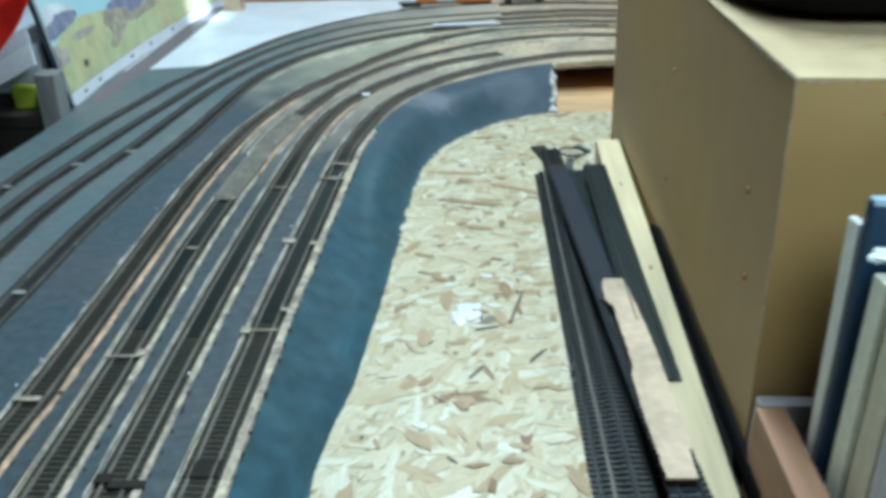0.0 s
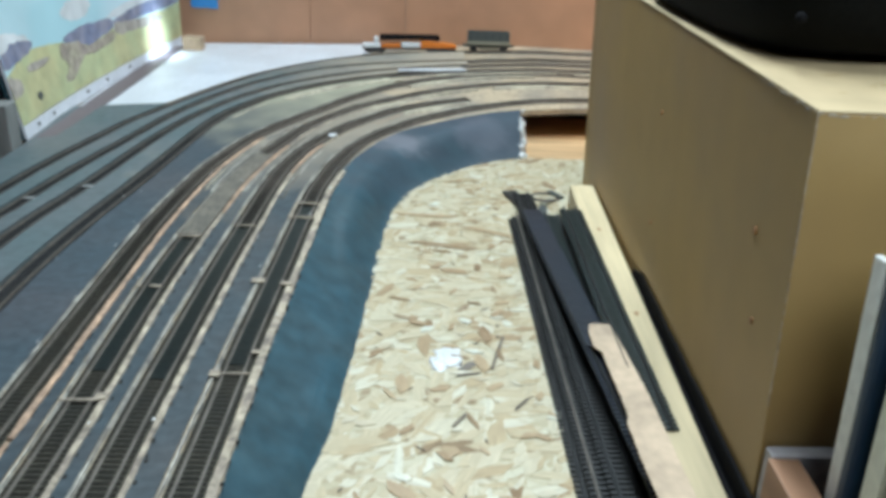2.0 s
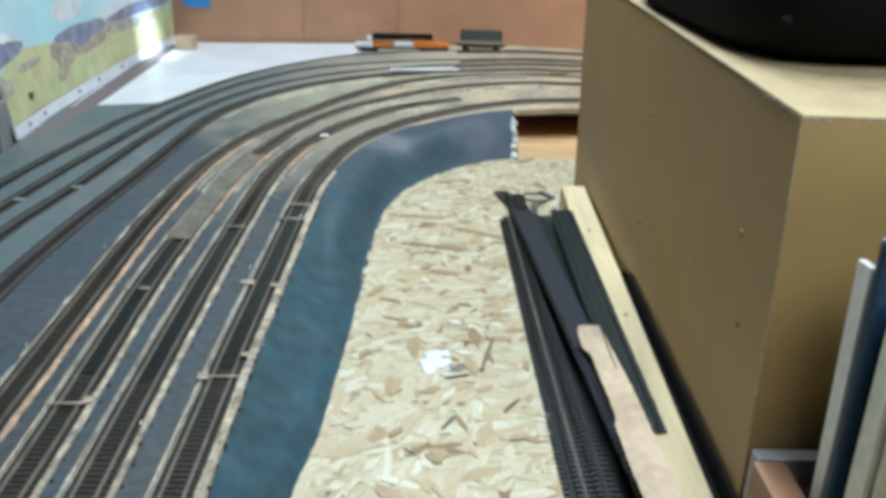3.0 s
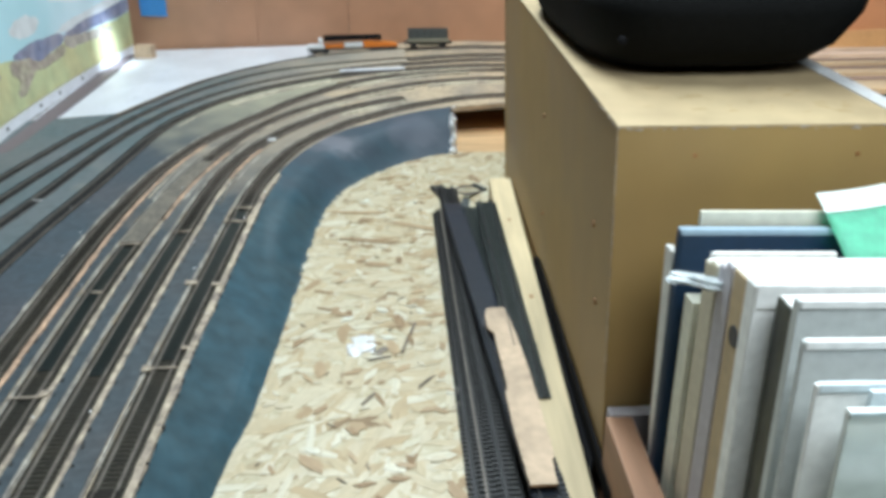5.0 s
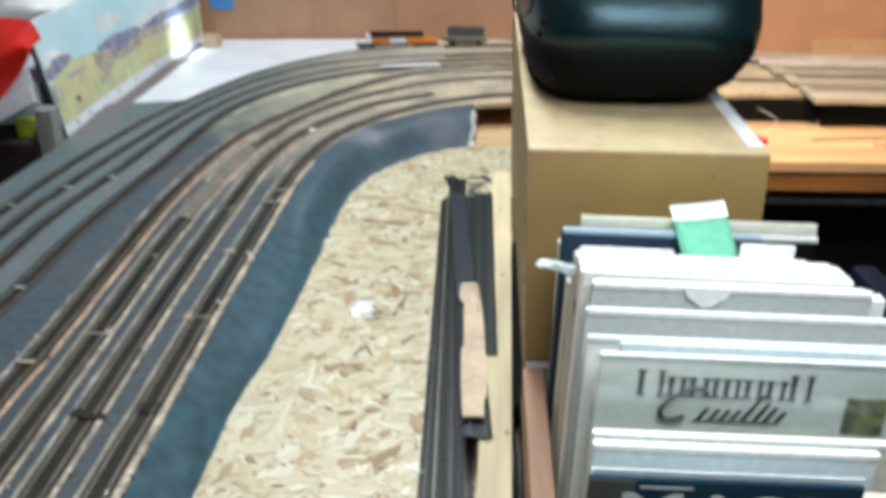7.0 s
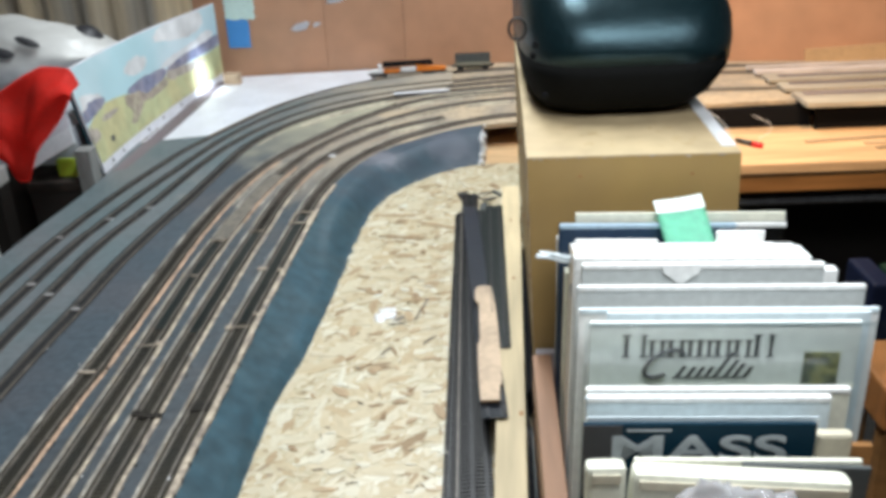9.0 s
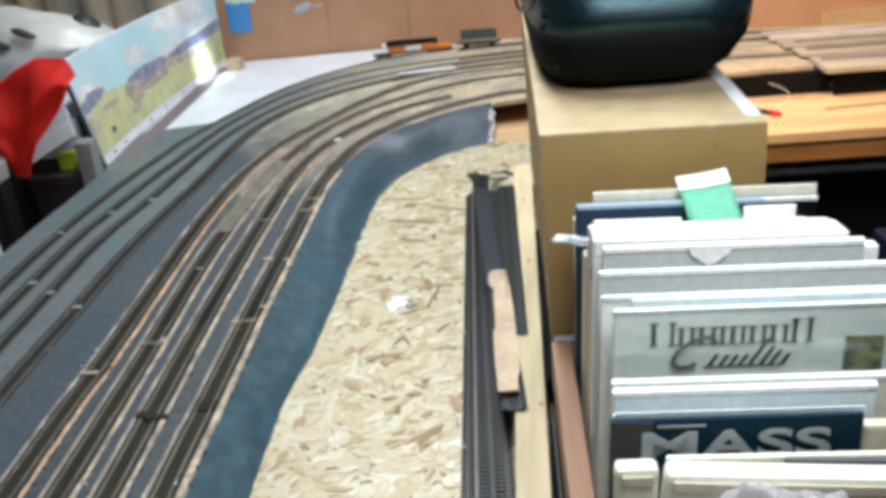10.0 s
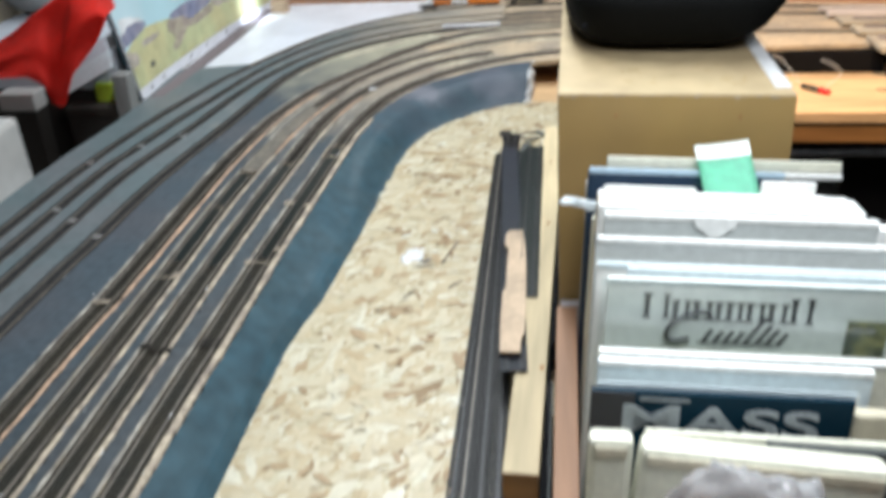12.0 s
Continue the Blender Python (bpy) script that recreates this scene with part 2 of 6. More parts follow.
def scraped(m, centre, radius, colour, amount):
    """A ragged scraped patch of another colour round a point of the thing."""
    n, l = m.node_tree.nodes, m.node_tree.links
    bsdf = n["Principled BSDF"]
    colour_in = bsdf.inputs["Base Color"].links[0].from_socket
    tex, gap, ns, add, mr, mix = (n.new(k) for k in ("ShaderNodeTexCoord", "ShaderNodeVectorMath", "ShaderNodeTexNoise", "ShaderNodeMath", "ShaderNodeMapRange", "ShaderNodeMix"))
    gap.operation = "DISTANCE"
    gap.inputs[1].default_value = centre
    ns.inputs["Scale"].default_value, ns.inputs["Detail"].default_value = 26, 5
    l.new(tex.outputs["Object"], gap.inputs[0])
    l.new(tex.outputs["Object"], ns.inputs["Vector"])
    add.operation = "MULTIPLY_ADD"
    add.inputs[1].default_value = radius * 1.6
    l.new(ns.outputs["Fac"], add.inputs[0])
    l.new(gap.outputs["Value"], add.inputs[2])
    mr.inputs["From Min"].default_value, mr.inputs["From Max"].default_value = radius * 1.5, radius * 2.1
    mr.inputs["To Min"].default_value, mr.inputs["To Max"].default_value = amount, 0.0
    l.new(add.outputs[0], mr.inputs["Value"])
    mix.data_type = "RGBA"
    mix.inputs["B"].default_value = (*colour, 1)
    l.new(mr.outputs[0], mix.inputs["Factor"])
    l.new(colour_in, mix.inputs["A"])
    l.new(mix.outputs["Result"], bsdf.inputs["Base Color"])
    return m


scraped(BANK, (0.065, 0.640, 0.030), 0.042, (0.17, 0.175, 0.205), 0.75)
scraped(BANK, (0.205, 0.730, 0.030), 0.050, (0.105, 0.115, 0.145), 0.6)
BARE = mat("bare_softwood_with_scatter", (0.49, 0.385, 0.265), 0.7, grain=120, grain_amt=0.35, blotch=11, second=(0.30, 0.258, 0.205), bump=0.4)
FILLING = mat("grey_brown_sand_filling", (0.20, 0.175, 0.14), 0.85, grain=300, grain_amt=0.5, blotch=30, second=(0.12, 0.108, 0.09), bump=0.5)
CREAM = mat("cream_cork_shoulder", (0.53, 0.45, 0.34), 0.8, grain=160, grain_amt=0.5, blotch=30, second=(0.28, 0.23, 0.19), bump=0.6)
CORK_GREY = mat("pale_grey_cork_shoulder", (0.47, 0.44, 0.38), 0.8, grain=160, grain_amt=0.4, blotch=24, second=(0.24, 0.22, 0.20), bump=0.5)
RUST = mat("orange_cork_shoulder", (0.60, 0.40, 0.27), 0.8, grain=160, grain_amt=0.45, blotch=26, second=(0.36, 0.25, 0.18), bump=0.6)
SAND = mat("pale_sand_streak", (0.58, 0.52, 0.39), 0.8, grain=120, grain_amt=0.4, blotch=16, second=(0.36, 0.315, 0.25), bump=0.4)
TIE = worn(mat("brown_black_sleeper", (0.020, 0.0165, 0.0125), 0.75, grain=250, grain_amt=0.3, per_piece=0.25), 1, 1.82, 2.38, (0.125, 0.104, 0.087))
TIE.node_tree.nodes["Principled BSDF"].inputs["Specular IOR Level"].default_value = 0.25
SLATE_FLOOR = worn(mat("dark_slate_track_floor", (0.036, 0.039, 0.042), 0.8, grain=300, grain_amt=0.45, blotch=12, second=(0.050, 0.044, 0.040), bump=0.5), 1, 2.15, 2.75, (0.20, 0.17, 0.145))
SLATE_TIE = worn(mat("dark_slate_sleeper", (0.014, 0.015, 0.017), 0.75, grain=250, grain_amt=0.3), 1, 2.15, 2.75, (0.11, 0.10, 0.088))
BALLAST = worn(mat("dark_olive_track_floor", (0.080, 0.072, 0.048), 0.85, grain=400, grain_amt=0.5, blotch=14, second=(0.040, 0.044, 0.034), bump=0.5), 1, 1.82, 2.38, (0.23, 0.19, 0.155))
SILVER = mat("bright_silver_plate", (0.80, 0.80, 0.80), 0.3, metal=0.5, grain=200)
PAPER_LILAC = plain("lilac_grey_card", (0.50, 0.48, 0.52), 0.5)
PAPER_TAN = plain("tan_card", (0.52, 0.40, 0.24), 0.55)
RAIL = mat("weathered_rail_metal", (0.185, 0.160, 0.135), 0.45, metal=0.25, grain=90, grain_amt=0.35, blotch=24, bump=0.1)
BLACKTRACK = mat("black_plastic_track", (0.010, 0.0105, 0.0115), 0.5, grain=200, grain_amt=0.3, per_piece=0.2)
NAVYTRACK = mat("blue_black_plastic_track", (0.013, 0.019, 0.032), 0.42, grain=120, grain_amt=0.3)
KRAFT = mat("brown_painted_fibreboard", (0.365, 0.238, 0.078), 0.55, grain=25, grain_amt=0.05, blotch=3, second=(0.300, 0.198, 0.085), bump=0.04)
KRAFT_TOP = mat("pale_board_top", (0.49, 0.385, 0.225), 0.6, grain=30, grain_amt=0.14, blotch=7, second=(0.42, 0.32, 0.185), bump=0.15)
HARDBOARD = mat("tan_hardboard", (0.455, 0.238, 0.14), 0.5, grain=12, grain_amt=0.12, blotch=2.2, second=(0.40, 0.225, 0.14), bump=0.08)
DESKWOOD = mat("orange_pine_desk", (0.70, 0.46, 0.25), 0.45, grain=40, grain_amt=0.25, blotch=5, bump=0.15, stretch=(0.15, 1.6, 1))
ORANGEWOOD = mat("orange_brown_varnished_wood", (0.46, 0.18, 0.055), 0.45, grain=40, grain_amt=0.25, blotch=5, bump=0.15, stretch=(0.15, 1.6, 1))
FASCIA = mat("brown_desk_edge", (0.36, 0.17, 0.055), 0.5, grain=40, grain_amt=0.25, blotch=5, bump=0.15, stretch=(0.15, 1, 1.6))
TANWOOD = mat("tan_sawn_wood", (0.60, 0.44, 0.30), 0.6, grain=60, grain_amt=0.2, blotch=9, bump=0.2, stretch=(1.5, 0.12, 1))
PINE = mat("pale_pine_batten", (0.61, 0.50, 0.31), 0.6, grain=60, grain_amt=0.2, blotch=9, bump=0.2, stretch=(1.5, 0.12, 1))
TRAYWOOD = mat("pink_brown_plywood", (0.385, 0.205, 0.115), 0.6, grain=70, grain_amt=0.2, blotch=8, bump=0.2, stretch=(1.5, 0.15, 1))
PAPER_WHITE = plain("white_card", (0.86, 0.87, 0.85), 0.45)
TITLE_INK = plain("grey_black_print", (0.055, 0.058, 0.060), 0.5)
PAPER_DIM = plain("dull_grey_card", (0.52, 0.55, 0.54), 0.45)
PAPER_GREY = plain("grey_green_card", (0.76, 0.79, 0.75), 0.45)
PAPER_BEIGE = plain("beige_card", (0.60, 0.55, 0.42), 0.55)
PAPER_CREAM = plain("cream_plastic", (0.74, 0.74, 0.62), 0.4)
PAPER_BLUE = plain("pale_blue_card", (0.70, 0.80, 0.84), 0.4)
FOLDER_EDGE = plain("pale_blue_folder_edge", (0.34, 0.46, 0.56), 0.3)
NAVY = plain("navy_print", (0.012, 0.035, 0.075), 0.35)
TEALPRINT = plain("teal_navy_print", (0.002, 0.023, 0.042), 0.5)
TEALPRINT.node_tree.nodes["Principled BSDF"].inputs["Specular IOR Level"].default_value = 0.15
LETTER_GREY = plain("silver_grey_print", (0.36, 0.40, 0.42), 0.4)
INK = plain("black_ink", (0.035, 0.035, 0.04), 0.5)
OLIVE_PRINT = mat("dark_green_photo_print", (0.055, 0.055, 0.030), 0.45, grain=90, grain_amt=0.6, blotch=40, second=(0.018, 0.022, 0.016))
GREEN_NOTE = plain("mint_green_paper", (0.28, 0.82, 0.58), 0.5)
NOTE_GLARE = plain("note_glare_white", (0.78, 0.86, 0.82), 0.5)
CLEAR = film_material("clear_plastic_sleeve", 0.05)
FROST = mat("cloudy_plastic_bag", (0.95, 0.97, 0.99), 0.12, alpha_glass=0.75, grain=30, grain_amt=0.06, blotch_amt=0.06, bump=0.6)
LEATHER = mat("black_padded_vinyl", (0.004, 0.012, 0.015), 0.33, grain=160, grain_amt=0.3, blotch=8, bump=0.25)
LEATHER.node_tree.nodes["Principled BSDF"].inputs["Specular IOR Level"].default_value = 0.6
LEATHER.node_tree.nodes["Principled BSDF"].inputs["Specular Tint"].default_value = (0.55, 0.88, 1.0, 1)
LEATHER_MATT = mat("matt_black_vinyl", (0.016, 0.017, 0.017), 0.6, grain=160, grain_amt=0.3, bump=0.3)
LEATHER_DULL = mat("dull_black_lower_skin", (0.004, 0.0045, 0.0045), 0.8, grain=260, grain_amt=0.4, bump=0.3)
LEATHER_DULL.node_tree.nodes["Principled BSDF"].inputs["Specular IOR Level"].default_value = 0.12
# flat black for small model parts and for panels that darken gaps
BLACK = plain("flat_and_gap_black", (0.006, 0.006, 0.007), 0.9)
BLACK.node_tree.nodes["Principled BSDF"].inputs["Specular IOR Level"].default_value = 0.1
CARDBOARD = mat("tan_cardboard", (0.60, 0.46, 0.33), 0.75, grain=120, grain_amt=0.15, blotch=14, bump=0.2)
FOAMWHITE = mat("white_polystyrene", (0.86, 0.87, 0.88), 0.6, grain=260, grain_amt=0.15, bump=0.8)
SHEET = plain("white_paper_sheet", (0.78, 0.80, 0.86), 0.4)
ORANGE = plain("orange_model_paint", (0.72, 0.20, 0.02), 0.45)
MODEL_BLACK = plain("black_model_plastic", (0.016, 0.016, 0.018), 0.4)
MODEL_GREY = plain("grey_model_plastic", (0.075, 0.085, 0.085), 0.5)
MODEL_PALE = plain("pale_grey_model_plastic", (0.27, 0.26, 0.20), 0.5)
MODEL_WHITE = plain("white_model_plastic", (0.82, 0.82, 0.84), 0.35)
BLUE_TAPE = plain("blue_masking_tape", (0.06, 0.26, 0.62), 0.5)
PALE_GREEN = plain("pale_green_paper", (0.55, 0.70, 0.66), 0.5)
SKYBLUE = plain("pale_blue_paper", (0.36, 0.52, 0.66), 0.5)
RED_CLOTH = mat("red_cloth", (0.88, 0.03, 0.018), 0.75, grain=300, grain_amt=0.2, blotch=8, bump=0.3)
FILM = mat("crumpled_clear_film", (0.82, 0.87, 0.88), 0.18, grain=60, grain_amt=0.4, blotch=90, second=(0.48, 0.54, 0.56), bump=0.5)
WHITE_BAG = mat("white_polythene", (0.68, 0.68, 0.66), 0.35, grain=20, grain_amt=0.1, blotch=6, bump=0.3)
CURTAIN = mat("brown_grey_curtain", (0.80, 0.66, 0.46), 0.85, grain=14, grain_amt=0.3, blotch=5, second=(0.50, 0.46, 0.40), bump=0.2, stretch=(1.8, 1.8, 0.12))
GREYWOOD = mat("grey_painted_post", (0.30, 0.31, 0.30), 0.6, grain=60, stretch=(1, 1, 0.2))
OFFCUT = plain("tan_offcut", (0.50, 0.33, 0.18), 0.6)
PALE_PANEL = plain("pale_blue_grey_panel", (0.62, 0.70, 0.74), 0.5)
LILAC_PANEL = plain("lilac_grey_panel", (0.55, 0.58, 0.64), 0.5)
LIME = plain("lime_green_plastic", (0.42, 0.58, 0.04), 0.5)
DARKFLOOR = mat("dark_brown_carpet", (0.030, 0.022, 0.016), 0.9, grain=60, grain_amt=0.5, blotch=6)
DARKBOARD = plain("black_brown_panel", (0.020, 0.016, 0.013), 0.7)
WALLPAINT = mat("off_white_wall_paint", (0.22, 0.215, 0.205), 0.8, grain=40, grain_amt=0.06)
STEEL = mat("grey_steel_tube", (0.35, 0.36, 0.38), 0.35, metal=0.8)
BLUEBOX = plain("royal_blue_plastic", (0.004, 0.009, 0.032), 0.5)
GREENBOX = plain("green_plastic", (0.003, 0.022, 0.009), 0.5)
REDPLASTIC = plain("red_plastic", (0.60, 0.015, 0.02), 0.35)
PICTURE_SKY = mat("printed_sky", (0.40, 0.60, 0.66), 0.55, grain=6, grain_amt=0.08, blotch=4.0, second=(0.55, 0.68, 0.74), bump=0.0)
PICTURE_CLOUD = mat("printed_cloud", (0.74, 0.76, 0.78), 0.55, grain=14, bump=0.0)
PICTURE_HILL = mat("printed_violet_hill", (0.20, 0.22, 0.33), 0.55, grain=40, grain_amt=0.35, blotch=18, second=(0.30, 0.29, 0.36), bump=0.0)
PICTURE_FIELD = mat("printed_yellow_field", (0.54, 0.51, 0.28), 0.55, grain=25, grain_amt=0.2, blotch=9, second=(0.48, 0.53, 0.30), bump=0.0)
PICTURE_WOOD = mat("printed_brown_grove", (0.36, 0.30, 0.26), 0.55, grain=60, grain_amt=0.4, blotch=20, second=(0.42, 0.38, 0.28), bump=0.0)


# ---- building helpers ----
def thing(name, at, label, category, group="", kind=""):
    ob = new(name)
    ob.location = at
    return tagged(ob, label, category, group, kind)


def root_of(ob):
    while ob.parent:
        ob = ob.parent
    return ob


def mesh_from(name, bm, material, smooth=False):
    bmesh.ops.recalc_face_normals(bm, faces=bm.faces)
    me = bpy.data.meshes.new(name)
    bm.to_mesh(me)
    bm.free()
    if smooth:
        me.polygons.foreach_set("use_smooth", [True] * len(me.polygons))
    if material:
        me.materials.append(material)
    return me


def part(name, bm, material, parent=None, label="", smooth=False, local=False):
    """One mesh object under a thing or a part. Built in world metres unless local."""
    if parent and not local:
        bmesh.ops.translate(bm, verts=bm.verts, vec=-Vector(root_of(parent).location))
    ob = new(name, mesh_from(name, bm, material, smooth))
    if parent:
        ob.parent = parent
    if label:
        ob["label"] = label
    return ob


def box(bm, x0, x1, y0, y1, z0, z1, bevel=0.0, m=None):
    r = bmesh.ops.create_cube(bm, size=1.0)
    vs = r["verts"]
    for v in vs:
        v.co = Vector(((x0 + x1) / 2 + v.co.x * (x1 - x0), (y0 + y1) / 2 + v.co.y * (y1 - y0), (z0 + z1) / 2 + v.co.z * (z1 - z0)))
    if bevel:
        es = list({e for v in vs for e in v.link_edges})
        r = bmesh.ops.bevel(bm, geom=es, offset=bevel, segments=2, profile=0.6, affect="EDGES")
        vs = list({v for f in r["faces"] for v in f.verts} | {v for v in vs if v.is_valid})
    if m is not None:
        bmesh.ops.transform(bm, matrix=m, verts=vs)
    return vs


def boxed(x0, x1, y0, y1, z0, z1, bevel=0.0, m=None):
    bm = bmesh.new()
    box(bm, x0, x1, y0, y1, z0, z1, bevel, m)
    return bm


def cyl(bm, a, b, r0, r1=None, n=16):
    a, b = Vector(a), Vector(b)
    d = b - a
    m = Matrix.Translation((a + b) / 2) @ d.to_track_quat("Z", "Y").to_matrix().to_4x4()
    return bmesh.ops.create_cone(bm, cap_ends=True, segments=n, radius1=r0, radius2=r0 if r1 is None else r1, depth=d.length, matrix=m)["verts"]


def smoothstep(a, b, v):
    u = min(1.0, max(0.0, (v - a) / (b - a)))
    return u * u * (3 - 2 * u)


def bed_z(x, y):
    """Height of the track bed: level near by, canting a little along the far curve."""
    return 0.041 + 0.05 * (min(x, 0.25) + 0.08) * smoothstep(0.9, 1.6, y)


def spline(points, step):
    """Even samples along a smooth curve through plan points."""
    p = [Vector((*q, 0)) for q in points]
    p = [p[0] * 2 - p[1], *p, p[-1] * 2 - p[-2]]
    fine = []
    for i in range(1, len(p) - 2):
        a, b, c, d = p[i - 1 : i + 3]
        for k in range(40):
            t = k / 40
            fine.append(0.5 * (2 * b + (c - a) * t + (2 * a - 5 * b + 4 * c - d) * t * t + (3 * b - a - 3 * c + d) * t**3))
    fine.append(p[-2])
    out, need = [fine[0]], step
    for a, b in zip(fine, fine[1:]):
        span = (b - a).length
        while span >= need and span > 1e-9:
            a = a + (b - a) * (need / span)
            out.append(a.copy())
            span = (b - a).length
            need = step
        need -= span
    return out


def sides(path):
    """The unit vector to the right at each sample."""
    out = []
    for i in range(len(path)):
        d = (path[min(i + 1, len(path) - 1)] - path[max(i - 1, 0)]).normalized()
        out.append(Vector((d.y, -d.x, 0)))
    return out


def sweep(bm, path, profile, lift=bed_z, rag=0.0, seed=0):
    """Sweeps a closed profile of (sideways, up) along a plan path that lies on the bed."""
    right = sides(path)
    rings = []
    for i, (c, r) in enumerate(zip(path, right)):
        ring = []
        for j, (s, h) in enumerate(profile):
            k = 0.0
            if rag:
                k = rag * (0.8 * noise.noise(Vector((i * 0.37, j * 3.1 + seed, seed))) + 0.8 * noise.noise(Vector((i * 0.11, j * 5.7, seed + 9))))
            q = c + r * (s + k)
            ring.append(bm.verts.new((q.x, q.y, lift(q.x, q.y) + h)))
        rings.append(ring)
    n = len(profile)
    for a, b in zip(rings, rings[1:]):
        for j in range(n):
            bm.faces.new((a[j], a[(j + 1) % n], b[(j + 1) % n], b[j]))
    bm.faces.new(rings[0])
    bm.faces.new(rings[-1][::-1])
    return bm


def rect(s0, s1, h0, h1):
    return ((s0, h0), (s0, h1), (s1, h1), (s1, h0))


def span(path, keep):
    return [p for p in path if keep(p)]


def loft(bm, sections):
    """Joins rings of equal length into one closed skin."""
    rings = [[bm.verts.new(v) for v in s] for s in sections]
    n = len(rings[0])
    for a, b in zip(rings, rings[1:]):
        for j in range(n):
            bm.faces.new((a[j], a[(j + 1) % n], b[(j + 1) % n], b[j]))
    bm.faces.new(rings[0][::-1])
    bm.faces.new(rings[-1])
    return bm


# ---- room ----
def room():
    floor = tagged(part("floor", boxed(-1.9, 2.3, -2.2, 3.1, -1.0, -0.95), DARKFLOOR), "dark brown carpeted floor under the layout", "floor", kind="structure")
    for name, b in (("wall_west", (-1.96, -1.9, -2.2, 3.1, -0.95, 1.6)), ("wall_east", (2.3, 2.36, -2.2, 3.1, -0.95, 1.6)),
                    ("wall_north", (-1.96, 2.36, 3.1, 3.16, -0.95, 1.6)), ("wall_south", (-1.96, 2.36, -2.26, -2.2, -0.95, 1.6))):
        tagged(part(name, boxed(*b), WALLPAINT), "plain off-white painted room wall", "wall", kind="structure")
    tagged(part("ceiling", boxed(-1.96, 2.36, -2.26, 3.16, 1.6, 1.66), WALLPAINT), "plain off-white painted ceiling", "ceiling", kind="structure")
    return floor


room()

# hardboard screen behind the far tracks, turned a little
WALL_TURN = Matrix.Translation((-0.70, 2.432, 0)) @ Matrix.Rotation(radians(-9.3), 4, "Z")


def far_wall():
    wall = tagged(new("wall_backboard"), "tan hardboard backboard with scuffs behind the far tracks", "wall", kind="structure")
    wall.matrix_world = WALL_TURN
    edges = (0.0, 0.42, 0.665, 1.22, 2.3)
    for i, (a, b) in enumerate(zip(edges, edges[1:])):
        ob = part("panel", boxed(a + 0.0008, b - 0.0008, -0.001 * (i % 2), 0.006, -0.95, 0.275, 0.0006), HARDBOARD, wall, local=True)
    part("top_strip", boxed(0.16, 0.60, 0.001, 0.014, 0.275, 0.305, 0.002), SKYBLUE, wall, "pale blue paper strip along the top", local=True)
    # plaster-white scuffs
    for cx, cz, w, h, seed in ((0.345, 0.170, 0.030, 0.012, 1), (0.395, 0.176, 0.012, 0.006, 2), (0.47, 0.255, 0.045, 0.014, 5)):
        bm = bmesh.new()
        ring = []
        for k in range(18):
            a = k / 18 * math.tau
            r = 1 + 0.45 * noise.noise(Vector((math.cos(a) * 1.7, math.sin(a) * 1.7, seed)))
            ring.append(bm.verts.new((cx + w * r * math.cos(a), -0.0022, cz + h * r * math.sin(a) + 0.25 * w * math.cos(a))))
        bm.faces.new(ring)
        bmesh.ops.solidify(bm, geom=bm.faces[:], thickness=0.0008)
        part("scuff", bm, SHEET, wall, "smear of white filler", local=True)


far_wall()


def on_wall(name, material, x0, x1, z0, z1, label, category, depth=0.001, rag=0.0, turn=0.0):
    """A flat thing stuck to the face of the backboard."""
    ob = thing(name, (0, 0, 0), label, category)
    ob.matrix_world = WALL_TURN @ Matrix.Translation(((x0 + x1) / 2, -0.003, (z0 + z1) / 2)) @ Matrix.Rotation(radians(turn), 4, "Y")
    bm = bmesh.new()
    n, w, h = 12, (x1 - x0) / 2, (z1 - z0) / 2
    ring = []
    for a, b in (((-w, -h), (w, -h)), ((w, -h), (w, h)), ((w, h), (-w, h)), ((-w, h), (-w, -h))):
        for k in range(n):
            t = k / n
            x, z = a[0] + (b[0] - a[0]) * t, a[1] + (b[1] - a[1]) * t
            ring.append(bm.verts.new((x + rag * noise.noise(Vector((x * 90, z * 90, 1))), 0, z + rag * noise.noise(Vector((x * 90, z * 90, 7))))))
    bm.faces.new(ring)
    r = bmesh.ops.extrude_face_region(bm, geom=bm.faces[:])
    bmesh.ops.translate(bm, verts=[v for v in r["geom"] if isinstance(v, bmesh.types.BMVert)], vec=(0, -depth, 0))
    part("sheet", bm, material, ob, local=True)
    return ob


on_wall("blue_tape", BLUE_TAPE, 0.105, 0.178, 0.108, 0.205, "square of bright blue masking tape on the backboard", "tape", rag=0.002)
on_wall("paper_scrap", PALE_GREEN, 0.105, 0.200, 0.192, 0.295, "torn pale green paper taped over the backboard corner", "paper", 0.002, rag=0.012)
on_wall("wood_offcut", OFFCUT, 1.80, 2.03, 0.047, 0.098, "short pale wood offcut fixed to the backboard", "offcut", 0.012, turn=-4)

# ---- boards: strand board, desk, track bed ----
# foot of the embankment on the strand board
BANK_FOOT = [(-0.120, -0.78), (-0.112, 0.40), (-0.105, 0.58), (-0.090, 0.68), (-0.078, 0.82), (-0.066, 1.00), (-0.054, 1.17), (-0.034, 1.275), (0.011, 1.364), (0.068, 1.437), (0.122, 1.480), (0.164, 1.497)]


def flake_outline(rng, length, width):
    """A long chip with slanting, splintered ends."""
    n, left, right = 5, [], []
    skew = rng.uniform(-0.5, 0.5) * width
    for k in range(n):
        u = k / (n - 1)
        taper = 1 - 0.45 * abs(2 * u - 1) ** 2 * rng.uniform(0.4, 1.4)
        y = length * (u - 0.5)
        left.append((-width / 2 * taper * rng.uniform(0.8, 1.15), y - skew * (abs(2 * u - 1) > 0.9)))
        right.append((width / 2 * taper * rng.uniform(0.8, 1.15), y + skew * (abs(2 * u - 1) > 0.9)))
    return left + right[::-1]


